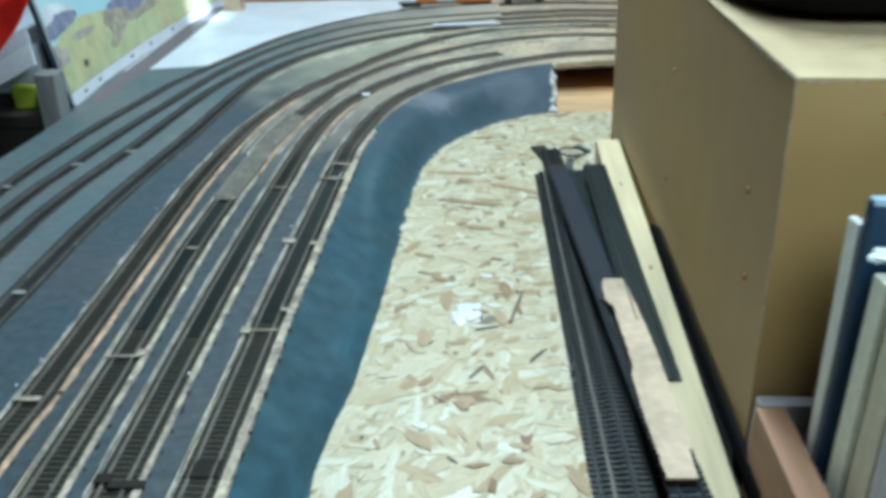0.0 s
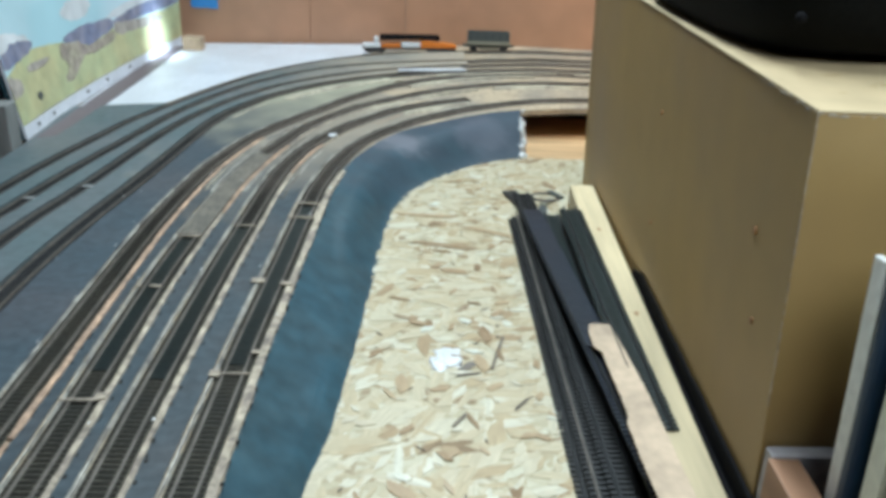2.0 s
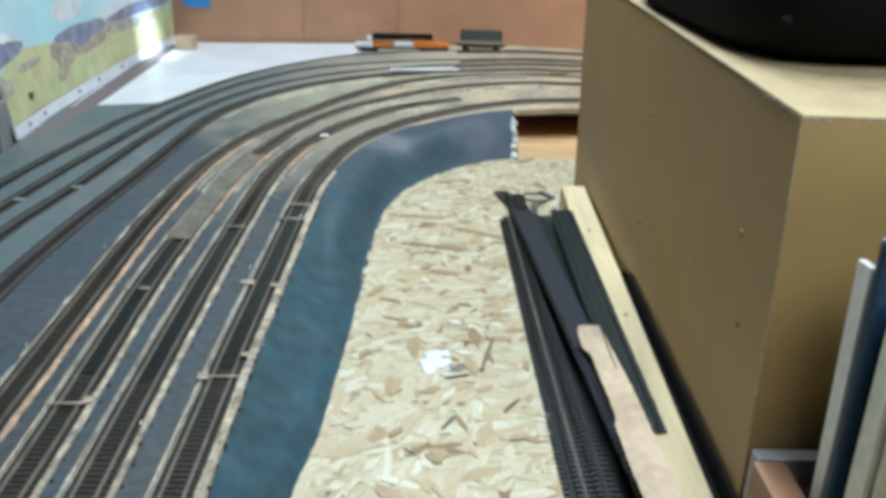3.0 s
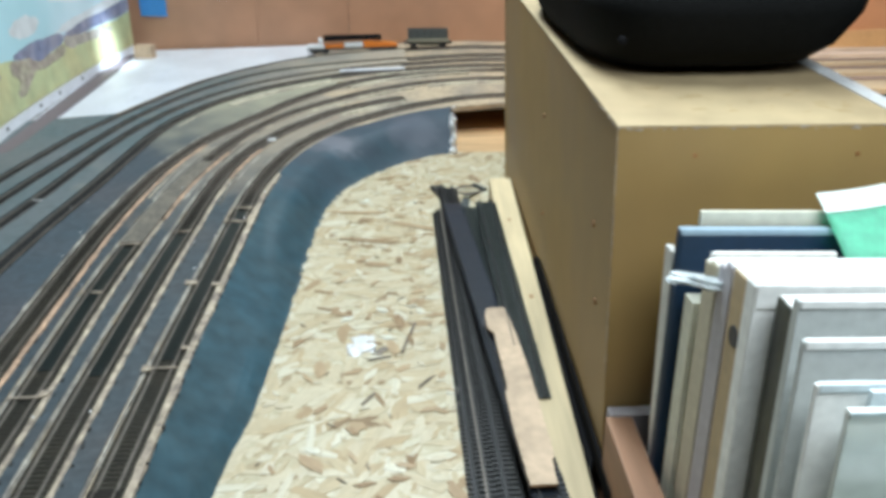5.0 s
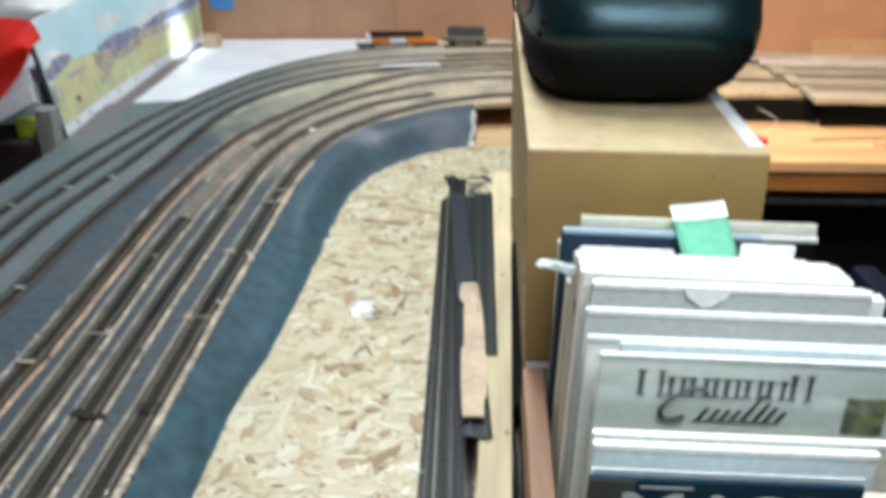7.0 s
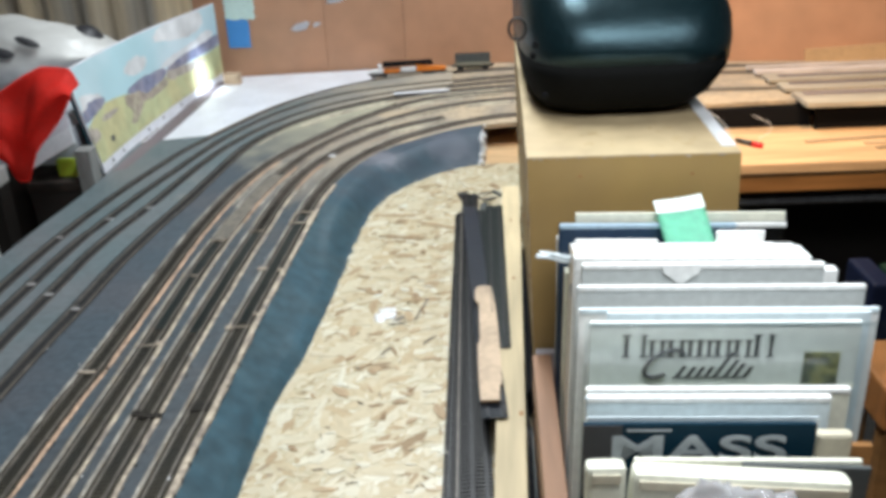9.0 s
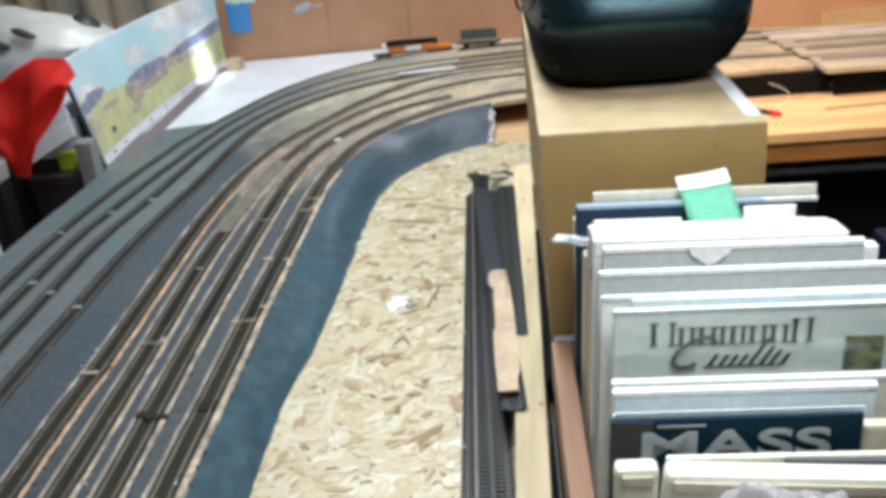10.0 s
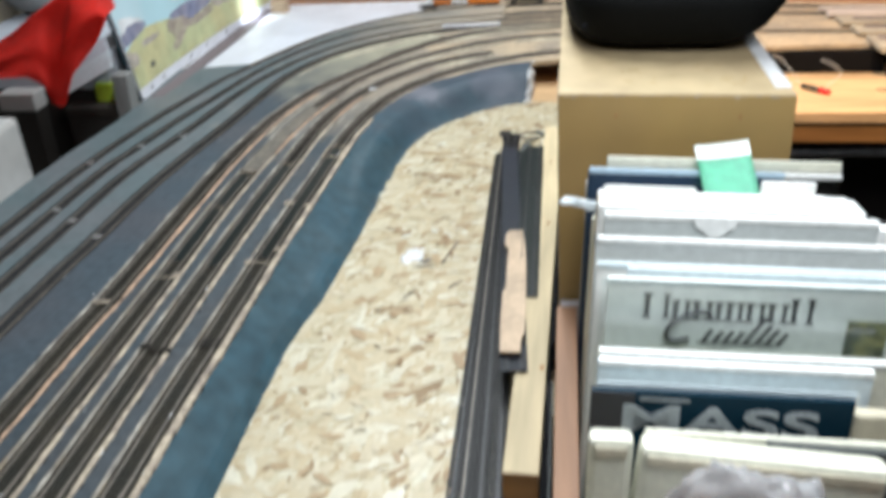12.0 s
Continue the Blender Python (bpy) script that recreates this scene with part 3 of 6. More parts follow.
def flake_mesh(name, chips, material):
    """Chips as thin slabs with a grain coordinate along each: outline, place, turn, height of the top."""
    verts, faces, grain = [], [], []
    for k, (outline, x, y, turn, z) in enumerate(chips):
        c, d, m, n = math.cos(turn), math.sin(turn), len(verts), len(outline)
        for low in (0, 1):
            for px, py in outline:
                verts.append((x + c * px - d * py, y + d * px + c * py, z - 0.0009 * low))
                grain.append((px + k * 0.37, py * 0.09 + k * 0.11))
        faces.append(tuple(range(m, m + n)))
        faces += [(m + (j + 1) % n, m + j, m + n + j, m + n + (j + 1) % n) for j in range(n)]
    me = bpy.data.meshes.new(name)
    me.from_pydata(verts, [], faces)
    uv = me.uv_layers.new(name="grain")
    index = np.empty(len(me.loops), dtype=np.int32)
    me.loops.foreach_get("vertex_index", index)
    uv.data.foreach_set("uv", np.array(grain, dtype=np.float32)[index].ravel())
    me.materials.append(material)
    return me


def strand_board():
    board = thing("strand_board", (0.12, 0.4, -0.018), "pale oriented strand board with tan and dark wood strands", "board", kind="structure")
    part("panel", boxed(-0.22, 0.46, -0.80, 1.50, -0.018, 0.0, 0.001), OSB, board)
    rng = random.Random(5)
    at = board.location

    def bank_edge(y):
        return float(np.interp(y, [p[1] for p in BANK_FOOT], [p[0] for p in BANK_FOOT]))

    # the pressed layer: chips over chips, the uppermost the palest
    chips = []
    for _ in range(3600):
        x, y = rng.uniform(-0.12, 0.22), rng.uniform(0.05, 1.49)
        if x < bank_edge(y) - 0.01 or (x > 0.205 and y < 1.34):
            continue
        big = rng.random() ** 2
        length, width = 0.012 + 0.036 * big, 0.004 + 0.013 * rng.random() * (0.5 + big)
        turn = rng.gauss(-0.75, 0.55) if rng.random() < 0.55 else rng.uniform(0, math.pi)
        chips.append((flake_outline(rng, length, width), x - at.x, y - at.y, turn, 0.0002 + 0.0005 * rng.random() - at.z))
    field = new("strand_field", flake_mesh("strand_field", chips, FLAKES))
    field.parent = board
    tagged(field, kind="stuff")

    # strands that lie proud on top
    def strand(length, width, material):
        return flake_mesh("strand", [(flake_outline(rng, length, width), 0, 0, 0, 0.0009)], material)

    meshes = [strand(rng.uniform(0.010, 0.026), rng.uniform(0.004, 0.009), STRAND_TAN) for k in range(9)]
    meshes += [strand(rng.uniform(0.008, 0.022), rng.uniform(0.004, 0.010), STRAND_PALE) for k in range(7)]
    meshes += [strand(rng.uniform(0.004, 0.012), rng.uniform(0.001, 0.0022), STRAND_DARK) for k in range(4)]
    spots = [(rng.uniform(-0.08, 0.11), rng.uniform(0.25, 1.44), rng.uniform(0, 180), rng.choice(meshes)) for _ in range(190)]
    # the strands that catch the eye
    long_dark = strand(0.070, 0.0040, STRAND_DARK)
    short_dark = strand(0.024, 0.0040, STRAND_DARK)
    brown = strand(0.030, 0.013, STRAND_TAN)
    grey = strand(0.022, 0.011, STRAND_GREY)
    long_tan = strand(0.080, 0.012, STRAND_TAN)
    spots += [(0.066, 0.822, -14, long_dark), (0.080, 0.727, -36, short_dark), (0.034, 0.778, -75, short_dark), (0.022, 0.70, -32, short_dark),
              (-0.028, 0.60, 50, brown), (-0.03, 0.76, 12, brown), (0.048, 0.80, 20, brown), (0.03, 1.02, 80, brown), (0.10, 0.55, 30, brown),
              (0.036, 0.795, -40, grey), (0.056, 0.86, 15, brown), (0.02, 1.10, 76, long_tan), (0.085, 1.15, 62, long_tan), (0.0, 1.21, 84, long_tan)]
    for x, y, turn, me in spots:
        if x < bank_edge(y) + 0.012:
            continue
        ob = new("strand", me)
        ob.parent = board
        ob.location, ob.rotation_euler = Vector((x, y, 0.0005 + rng.random() * 0.0003)) - at, (0, 0, radians(turn))
    return board


def desk():
    d = thing("desk", (0.6, 1.43, -0.95), "orange pine desk carrying the railway boards", "desk", kind="structure")
    part("desktop_extension", boxed(-0.72, 0.462, 1.502, 2.20, -0.022, -0.001, 0.001), DESKWOOD, d)
    part("desktop", boxed(0.464, 2.28, 1.432, 2.10, -0.022, 0.0, 0.002), DESKWOOD, d)
    part("fascia", boxed(0.464, 2.28, 1.436, 1.456, -0.064, -0.0225, 0.0015), FASCIA, d)
    part("crossbar", sweep_bar((0.60, 1.47, -0.098), (1.75, 1.47, -0.100), 0.0085), STEEL, d, "grey steel tube under the desk")
    part("back_panel", boxed(-0.6, 2.2, 1.80, 1.82, -0.95, -0.023), DARKBOARD, d)
    # carcass that carries the near boards
    part("carcass", boxed(-0.60, 0.43, -0.78, 1.42, -0.95, -0.0185), DARKBOARD, d)


def sweep_bar(a, b, r):
    bm = bmesh.new()
    cyl(bm, a, b, r, n=14)
    return bm


strand_board()
desk()

# plan lines of the eight tracks, outermost first
LINES = {
    "a": [(-0.602, -0.75), (-0.574, 0.95), (-0.568, 1.20), (-0.556, 1.38), (-0.528, 1.565), (-0.501, 1.65), (-0.471, 1.734), (-0.436, 1.818), (-0.396, 1.908), (-0.345, 1.995), (-0.265, 2.085), (-0.184, 2.145), (-0.093, 2.180), (0.10, 2.195), (0.6, 2.140), (1.5, 2.02)],
    "b": [(-0.560, -0.75), (-0.533, 0.86), (-0.523, 1.10), (-0.513, 1.25), (-0.503, 1.351), (-0.490, 1.447), (-0.474, 1.55), (-0.451, 1.655), (-0.419, 1.745), (-0.380, 1.835), (-0.330, 1.915), (-0.250, 2.000), (-0.147, 2.052), (0.0, 2.075), (0.3, 2.080), (0.6, 2.05), (1.5, 1.95)],
    "c": [(-0.512, -0.75), (-0.490, 0.76), (-0.484, 1.00), (-0.471, 1.14), (-0.463, 1.23), (-0.456, 1.334), (-0.446, 1.454), (-0.427, 1.57), (-0.400, 1.66), (-0.360, 1.755), (-0.290, 1.860), (-0.195, 1.940), (-0.06, 1.998), (0.10, 2.022), (0.3, 2.022), (0.6, 1.995), (1.5, 1.89)],
    "d": [(-0.455, -0.75), (-0.437, 0.50), (-0.429, 0.75), (-0.425, 0.90), (-0.416, 1.05), (-0.4055, 1.18), (-0.398, 1.28), (-0.390, 1.413), (-0.377, 1.56), (-0.349, 1.667), (-0.285, 1.785), (-0.18, 1.885), (-0.03, 1.952), (0.15, 1.97), (0.4, 1.955), (0.6, 1.95), (1.5, 1.90)],
    "e": [(-0.358, -0.75), (-0.344, 0.40), (-0.3385, 0.60), (-0.3365, 0.80), (-0.3350, 1.00), (-0.3320, 1.12), (-0.3235, 1.26), (-0.3120, 1.35), (-0.280, 1.485), (-0.236, 1.578), (-0.190, 1.66), (-0.147, 1.734), (-0.093, 1.805), (-0.038, 1.862), (0.04, 1.905), (0.15, 1.928), (0.35, 1.912), (0.7, 1.905), (1.5, 1.85)],
    "f": [(-0.300, -0.75), (-0.289, 0.40), (-0.2865, 0.60), (-0.2870, 0.75), (-0.2865, 0.88), (-0.2835, 0.98), (-0.2790, 1.07), (-0.263, 1.27), (-0.217, 1.49), (-0.150, 1.63), (-0.070, 1.715), (0.015, 1.78), (0.09, 1.815), (0.18, 1.833), (0.33, 1.83), (0.7, 1.84), (1.5, 1.80)],
    "g": [(-0.248, -0.75), (-0.238, 0.40), (-0.235, 0.70), (-0.226, 1.0), (-0.211, 1.28), (-0.172, 1.45), (-0.108, 1.57), (-0.03, 1.655), (0.085, 1.712)],
    "h": [(-0.192, -0.75), (-0.183, 0.30), (-0.1785, 0.50), (-0.1755, 0.62), (-0.1725, 0.74), (-0.1680, 0.85), (-0.1630, 0.96), (-0.1590, 1.06), (-0.1480, 1.23), (-0.108, 1.415), (-0.035, 1.535), (0.065, 1.622), (0.18, 1.673), (0.32, 1.692), (0.7, 1.765), (1.5, 1.75)],
}
STEP = 0.0063
PATHS = {k: spline(v, STEP) for k, v in LINES.items()}
EDGE_IN = [(-0.169, -0.78), (-0.160, 0.40), (-0.1530, 0.65), (-0.1440, 0.90), (-0.1340, 1.15), (-0.1220, 1.29), (-0.088, 1.41), (-0.040, 1.495), (0.028, 1.552), (0.107, 1.602), (0.172, 1.620), (0.35, 1.640), (0.8, 1.722), (1.5, 1.70)]
EDGE_OUT = [(-0.66, -0.78), (-0.64, 0.40), (-0.636, 0.65), (-0.634, 0.90), (-0.635, 1.10), (-0.640, 1.35), (-0.668, 1.70), (-0.690, 2.05), (-0.690, 2.42), (-0.45, 2.382), (-0.10, 2.326), (0.25, 2.270), (0.8, 2.178), (1.5, 2.062)]


def matched(points, per=8):
    """Samples tied to the control points, so that two edges with equal counts stay abreast."""
    p = [Vector((*q, 0)) for q in points]
    q = [p[0] * 2 - p[1], *p, p[-1] * 2 - p[-2]]
    out = []
    for i in range(1, len(q) - 2):
        a, b, c, d = q[i - 1 : i + 3]
        for k in range(per):
            t = k / per
            out.append(0.5 * (2 * b + (c - a) * t + (2 * a - 5 * b + 4 * c - d) * t * t + (3 * b - a - 3 * c + d) * t**3))
    return out + [p[-1]]


def sheet(bm, left, right, top, rows=10, thick=0.01, z_of=bed_z):
    """A slab between two plan lines that follows the bed."""
    grid, low = [], []
    for a, b in zip(left, right):
        r, s = [], []
        for k in range(rows + 1):
            q = a + (b - a) * (k / rows)
            z = z_of(q.x, q.y) + top
            r.append(bm.verts.new((q.x, q.y, z)))
            s.append(bm.verts.new((q.x, q.y, z - thick)))
        grid.append(r)
        low.append(s)
    for i in range(len(grid) - 1):
        for k in range(rows):
            bm.faces.new((grid[i][k], grid[i + 1][k], grid[i + 1][k + 1], grid[i][k + 1]))
            bm.faces.new((low[i][k], low[i][k + 1], low[i + 1][k + 1], low[i + 1][k]))
        for k, flip in ((0, False), (rows, True)):
            f = (grid[i][k], low[i][k], low[i + 1][k], grid[i + 1][k])
            bm.faces.new(f[::-1] if flip else f)
    for i in (0, len(grid) - 1):
        for k in range(rows):
            bm.faces.new((grid[i][k], grid[i][k + 1], low[i][k + 1], low[i][k]))
    return bm


def track_bed():
    bed = thing("track_bed", (-0.4, 0.8, 0.0), "raised wooden track bed, slate-painted near and bare farther on", "baseboard", kind="structure")
    out, inn = matched(EDGE_OUT), matched(EDGE_IN)
    part("deck", sheet(bmesh.new(), out, inn, 0.0, 12, 0.010), BARE, bed, "bare tan wood deck")
    # risers that carry the deck
    bm = bmesh.new()
    box(bm, -0.62, -0.60, -0.74, 1.3, -0.018, 0.022)
    box(bm, -0.30, -0.24, -0.74, 1.25, -0.018, 0.030)
    part("riser", bm, DARKBOARD, bed)
    # far riser coloured black so that the void under the deck stays dark
    part("riser", boxed(0.16, 1.48, 1.79, 1.81, 0.0, 0.046), BLACK, bed, "riser set back under the deck, black to keep the void dark")

    # painted strips between the tracks: plan line, sideways from and to, height, paint, until where
    def strip(key, s0, s1, h, material, keep, seed, rag=0.0012):
        path = span(PATHS[key], keep)[::3]
        part("painted_strip", sweep(bmesh.new(), path, ((s0, 0.0), (s0 + 0.002, h), (s1 - 0.002, h), (s1, 0.0)), rag=rag, seed=seed), material, bed)

    def between(a, sa, b, sb, h, material, keep, ragged=0.0):
        """A painted strip that fills the way from one track to the next."""
        right = [p + r * sb for p, r in zip(PATHS[b], sides(PATHS[b])) if keep(p)][::3]
        lefts = [p + r * sa for p, r in zip(PATHS[a], sides(PATHS[a]))] if a else spline(EDGE_OUT, 0.006)
        left = [min(lefts, key=lambda q: (q - p).length_squared) for p in right]
        left = [p + (q - p) * (1 + ragged * noise.noise(Vector((k * 0.35, h * 900, 0)))) for k, (p, q) in enumerate(zip(right, left))]
        part("painted_strip", sheet(bmesh.new(), left, right, h, 4, h - 0.0002), material, bed)

    near = lambda p: p.x < 0.10 and p.y < 2.3  # noqa: E731
    between("", 0, "a", -0.0128, 0.0060, TEAL, lambda p: p.y < 1.72)
    between("a", 0.0126, "b", -0.0126, 0.0060, TEAL, near)
    between("b", 0.0126, "c", -0.0126, 0.0061, TEAL, near)
    between("c", 0.0126, "d", -0.0126, 0.0060, TEAL, near)
    between("d", 0.0132, "e", -0.0185, 0.0026, SLATE, lambda p: p.y < 1.86 and p.x < 0.0, 0.02)
    between("e", 0.0200, "f", -0.0200, 0.0022, SLATE_INNER, lambda p: p.y < 1.74 and p.x < 0.0)
    between("f", 0.0200, "g", -0.0195, 0.0022, SLATE_INNER, lambda p: p.y < 1.66 and p.x < 0.0)
    between("g", 0.0200, "h", -0.0195, 0.0022, SLATE_INNER, lambda p: p.y < 1.58 and p.x < 0.0)
    for key, s in (("c", 0.014), ("e", -0.036), ("f", -0.030)):
        strip(key, s, s + 0.022, 0.0012, BARE, lambda p: p.x > 0.0, 11)
    # pale sandy streaks round the bend
    for key, s, w, x0, x1 in (("d", 0.030, 0.024, -0.30, -0.06), ("d", 0.026, 0.016, 0.02, 0.30), ("f", 0.026, 0.010, -0.12, 0.10), ("g", 0.024, 0.012, -0.06, 0.08), ("e", 0.024, 0.014, -0.05, 0.25), ("f", 0.024, 0.014, 0.13, 0.42), ("d", 0.028, 0.018, 0.32, 0.60)):
        strip(key, s, s + w, 0.0040, SAND, lambda p: x0 < p.x < x1 and p.y > 1.4, 23, 0.0035)
    # thin ragged streaks of cork, sand and paint between the tracks at the bend
    rng = random.Random(31)
    for k in range(22):
        key, y0 = rng.choice("eefffgggd"), rng.uniform(1.12, 1.80)
        path = [p for p in PATHS[key] if p.x < 0.12 and y0 < p.y][: rng.randint(12, 42)]
        if len(path) < 8:
            continue
        off, w = rng.uniform(0.0215, 0.036), rng.uniform(0.0016, 0.0052)
        part("paint_streak", sweep(bmesh.new(), path, ((off, 0.0), (off + 0.0005, 0.0030), (off + w - 0.0005, 0.0030), (off + w, 0.0)), rag=0.0016, seed=k), rng.choice((SAND, CORK_GREY, CORK_GREY, FILLING, SLATE, RUST)), bed)
    return bed


track_bed()


def embankment():
    bank = thing("embankment", (-0.11, 0.8, 0.0), "blue-grey painted foam embankment with a ragged white cut end", "embankment", kind="structure")
    top, foot = matched(EDGE_IN[:11]) , matched(BANK_FOOT[:11])
    # carry both lines to the cut end
    top, foot = top + [Vector((0.172, 1.620, 0))], foot + [Vector((0.164, 1.497, 0))]
    bm = bmesh.new()
    rows, grid = 44, []

    def slope(v, a):
        """Even fall to a crease near the foot; round shoulder at the bend."""
        straight = 1 - 0.90 * v if v < 0.80 else 0.28 * (1 - v) / 0.20
        crease = 0.80 + 0.05 * noise.noise(Vector((a.y * 7, 0, 2)))
        straight -= 0.028 * (0.5 + noise.noise(Vector((a.y * 13, 4, 0)))) * math.exp(-((v - crease) / 0.035) ** 2)
        bend = 1 - (0.16 * v + 0.84 * smoothstep(0.28, 0.98, v))
        w = smoothstep(1.12, 1.32, a.y) * (1 - 0.5 * smoothstep(0.05, 0.17, a.x))
        return max(0.0, straight + (bend - straight) * w)

    for i, (a, b) in enumerate(zip(top, foot)):
        r = []
        for k in range(rows + 1):
            v = k / rows
            q = a + (b - a) * v
            wob = noise.noise(Vector((q.x * 22, q.y * 22, 0)))
            fall = slope(v, a)
            z = (bed_z(a.x, a.y) + 0.0015) * fall + 0.0010 * wob * math.sin(v * math.pi)
            shift = (b - a).normalized() * (0.004 * noise.noise(Vector((q.x * 30, q.y * 30, 4))) if k == rows else 0.0)
            r.append(bm.verts.new((q.x + shift.x, q.y + shift.y, max(z, 0.0003))))
        grid.append(r)
    for g, h in zip(grid, grid[1:]):
        for k in range(rows):
            bm.faces.new((g[k], g[k + 1], h[k + 1], h[k]))
    base = [[bm.verts.new((g[0].co.x, g[0].co.y, 0.0002)), g[-1]] for g in grid]
    for (a, _), (b, _), g, h in zip(base, base[1:], grid, grid[1:]):
        bm.faces.new((g[0], h[0], b, a))
    part("slope", bm, BANK, bank, smooth=True)
    # torn foam at the cut end
    rng = random.Random(21)
    bm = bmesh.new()
    for k in range(16):
        v = k / 15
        a, b = top[-1], foot[-1]
        q = a + (b - a) * v
        h = bed_z(a.x, a.y) * slope(v, a)
        for z in np.arange(0.003, max(h, 0.005), 0.008):
            if rng.random() < 0.25:
                continue
            r = rng.uniform(0.0022, 0.0095) * (1.25 - 0.5 * z / 0.045)
            m = Matrix.Translation((q.x + rng.uniform(-0.003, 0.007), q.y + rng.uniform(-0.006, 0.006), z)) @ Matrix.Rotation(rng.uniform(0, 3), 4, "X") @ Matrix.Diagonal((rng.uniform(0.5, 1), rng.uniform(0.4, 1.1), 1, 1))
            bmesh.ops.create_icosphere(bm, subdivisions=1, radius=r, matrix=m)
    part("torn_end", bm, FOAMWHITE, bank, "torn white foam end")


embankment()


# ---- tracks ----
def block_mesh(name, placements, size, material, jitter=0.0):
    """Many small upright blocks as one mesh: centre, right vector and ground height each."""
    hw, hl, h = size[0] / 2, size[1] / 2, size[2]
    verts, faces = [], []
    for c, r, z in placements:
        d = Vector((-r.y, r.x, 0))
        n = len(verts)
        for up in (0, h):
            for a, b in ((-1, -1), (1, -1), (1, 1), (-1, 1)):
                q = c + r * (a * hw) + d * (b * hl)
                verts.append((q.x, q.y, z + up))
        faces += [(n + 4, n + 5, n + 6, n + 7), (n, n + 1, n + 5, n + 4), (n + 1, n + 2, n + 6, n + 5), (n + 2, n + 3, n + 7, n + 6), (n + 3, n, n + 4, n + 7)]
    me = bpy.data.meshes.new(name)
    me.from_pydata(verts, [], faces)
    me.materials.append(material)
    return me


SLEEPER = None


def laid_track(key, label, shoulders, single, floor_h=0.0012, tie_mat=TIE, floor_mat=BALLAST, reach=0.46):
    """One track on the bed: floor, sleepers, two rails, cork shoulders."""
    path = PATHS[key]
    right = sides(path)
    start = path[0]
    track = thing("railway_track", (start.x, start.y, bed_z(start.x, start.y)), label, "track", "tracks laid round the bed")
    at = Vector(track.location)
    part("track_floor", sweep(bmesh.new(), [p for p in path if p.x < reach][::3], rect(-0.0142, 0.0142, 0.0, floor_h)), floor_mat, track, "dark weathered floor between the rails")
    spots = [(c, r, bed_z(c.x, c.y) + floor_h) for c, r in zip(path, right) if c.x < reach]
    apart_from = [s for s in spots if single and 0.22 < s[0].y < 1.13 and s[0].x < 0]
    rest = [s for s in spots if not (single and 0.22 < s[0].y < 1.13 and s[0].x < 0)]
    me = block_mesh("sleeper_run", [(c - at, r, z - at.z) for c, r, z in rest], (0.0272, 0.0032, 0.0009), tie_mat)
    ob = new("sleeper_run", me)
    ob.parent = track
    tagged(ob, kind="stuff")
    global SLEEPER
    if SLEEPER is None:
        SLEEPER = block_mesh("sleeper", [(Vector(), Vector((1, 0, 0)), 0.0)], (0.0272, 0.0032, 0.0009), TIE)
    for c, r, z in apart_from:
        o = new("sleeper", SLEEPER)
        o.parent = track
        o.location = Vector((c.x, c.y, z)) - at
        o.rotation_euler = (0, 0, math.atan2(r.y, r.x) + 0.02 * noise.noise(Vector((c.y * 80, 0, 3))))
    for s in (-0.00825, 0.00825):
        h = floor_h + 0.0008
        part("rail", sweep(bmesh.new(), [p for p in path if p.x < (2.0 if key == "f" else reach)][::2], ((s - 0.0011, h), (s - 0.0011, h + 0.0006), (s - 0.0005, h + 0.0008), (s - 0.0006, h + 0.0026), (s + 0.0006, h + 0.0026), (s + 0.0005, h + 0.0008), (s + 0.0011, h + 0.0006), (s + 0.0011, h))), RAIL, track)
    for n, (s0, s1, h, material, keep) in enumerate(shoulders):
        some = span(path, keep)
        lo, hi = min(s0, s1), max(s0, s1)
        part("cork_shoulder", sweep(bmesh.new(), some, ((lo, 0.0), (lo + 0.0008, h), (hi - 0.0008, h), (hi, 0.0)), rag=0.0018, seed=17 * n + ord(key)), material, track)
    return track


curve = lambda p: p.x < 0.25  # noqa: E731
laid_track("h", "inner track with dark sleepers between cream cork edges", [(-0.0184, -0.0151, 0.0033, CORK_GREY, curve), (0.0150, 0.0232, 0.0036, CREAM, lambda p: p.y < 1.28)], True)
laid_track("g", "track with dark sleepers and cream cork edges", [(-0.0184, -0.0151, 0.0033, CORK_GREY, curve), (0.0150, 0.0212, 0.0034, CREAM, lambda p: p.y < 1.27), (0.0150, 0.0200, 0.0035, RUST, lambda p: 1.27 <= p.y < 1.42 and p.x < 0)], True)
laid_track("f", "track with a sandy filled stretch at the bend", [(-0.0180, -0.0152, 0.0030, CORK_GREY, curve), (0.0150, 0.0212, 0.0034, CREAM, lambda p: p.y <= 1.10 and p.x < 0), (0.0150, 0.0205, 0.0036, RUST, lambda p: 1.10 < p.y < 1.42 and p.x < 0), (0.0150, 0.0212, 0.0034, CREAM, lambda p: p.y >= 1.42 and p.x < 0.25)], False)
laid_track("e", "track with an orange cork edge along its inner rail", [(-0.0180, -0.0151, 0.0030, CORK_GREY, curve), (0.0148, 0.0212, 0.0034, RUST, lambda p: 0.60 < p.y < 1.47 and p.x < 0), (0.0148, 0.0205, 0.0030, RUST, lambda p: p.y <= 0.60)], False)
for key in "dcba":
    laid_track(key, "outer track sunk between teal-grey painted strips", [], False, reach=0.46 if key in "dc" else 2.0, tie_mat=SLATE_TIE, floor_mat=SLATE_FLOOR)


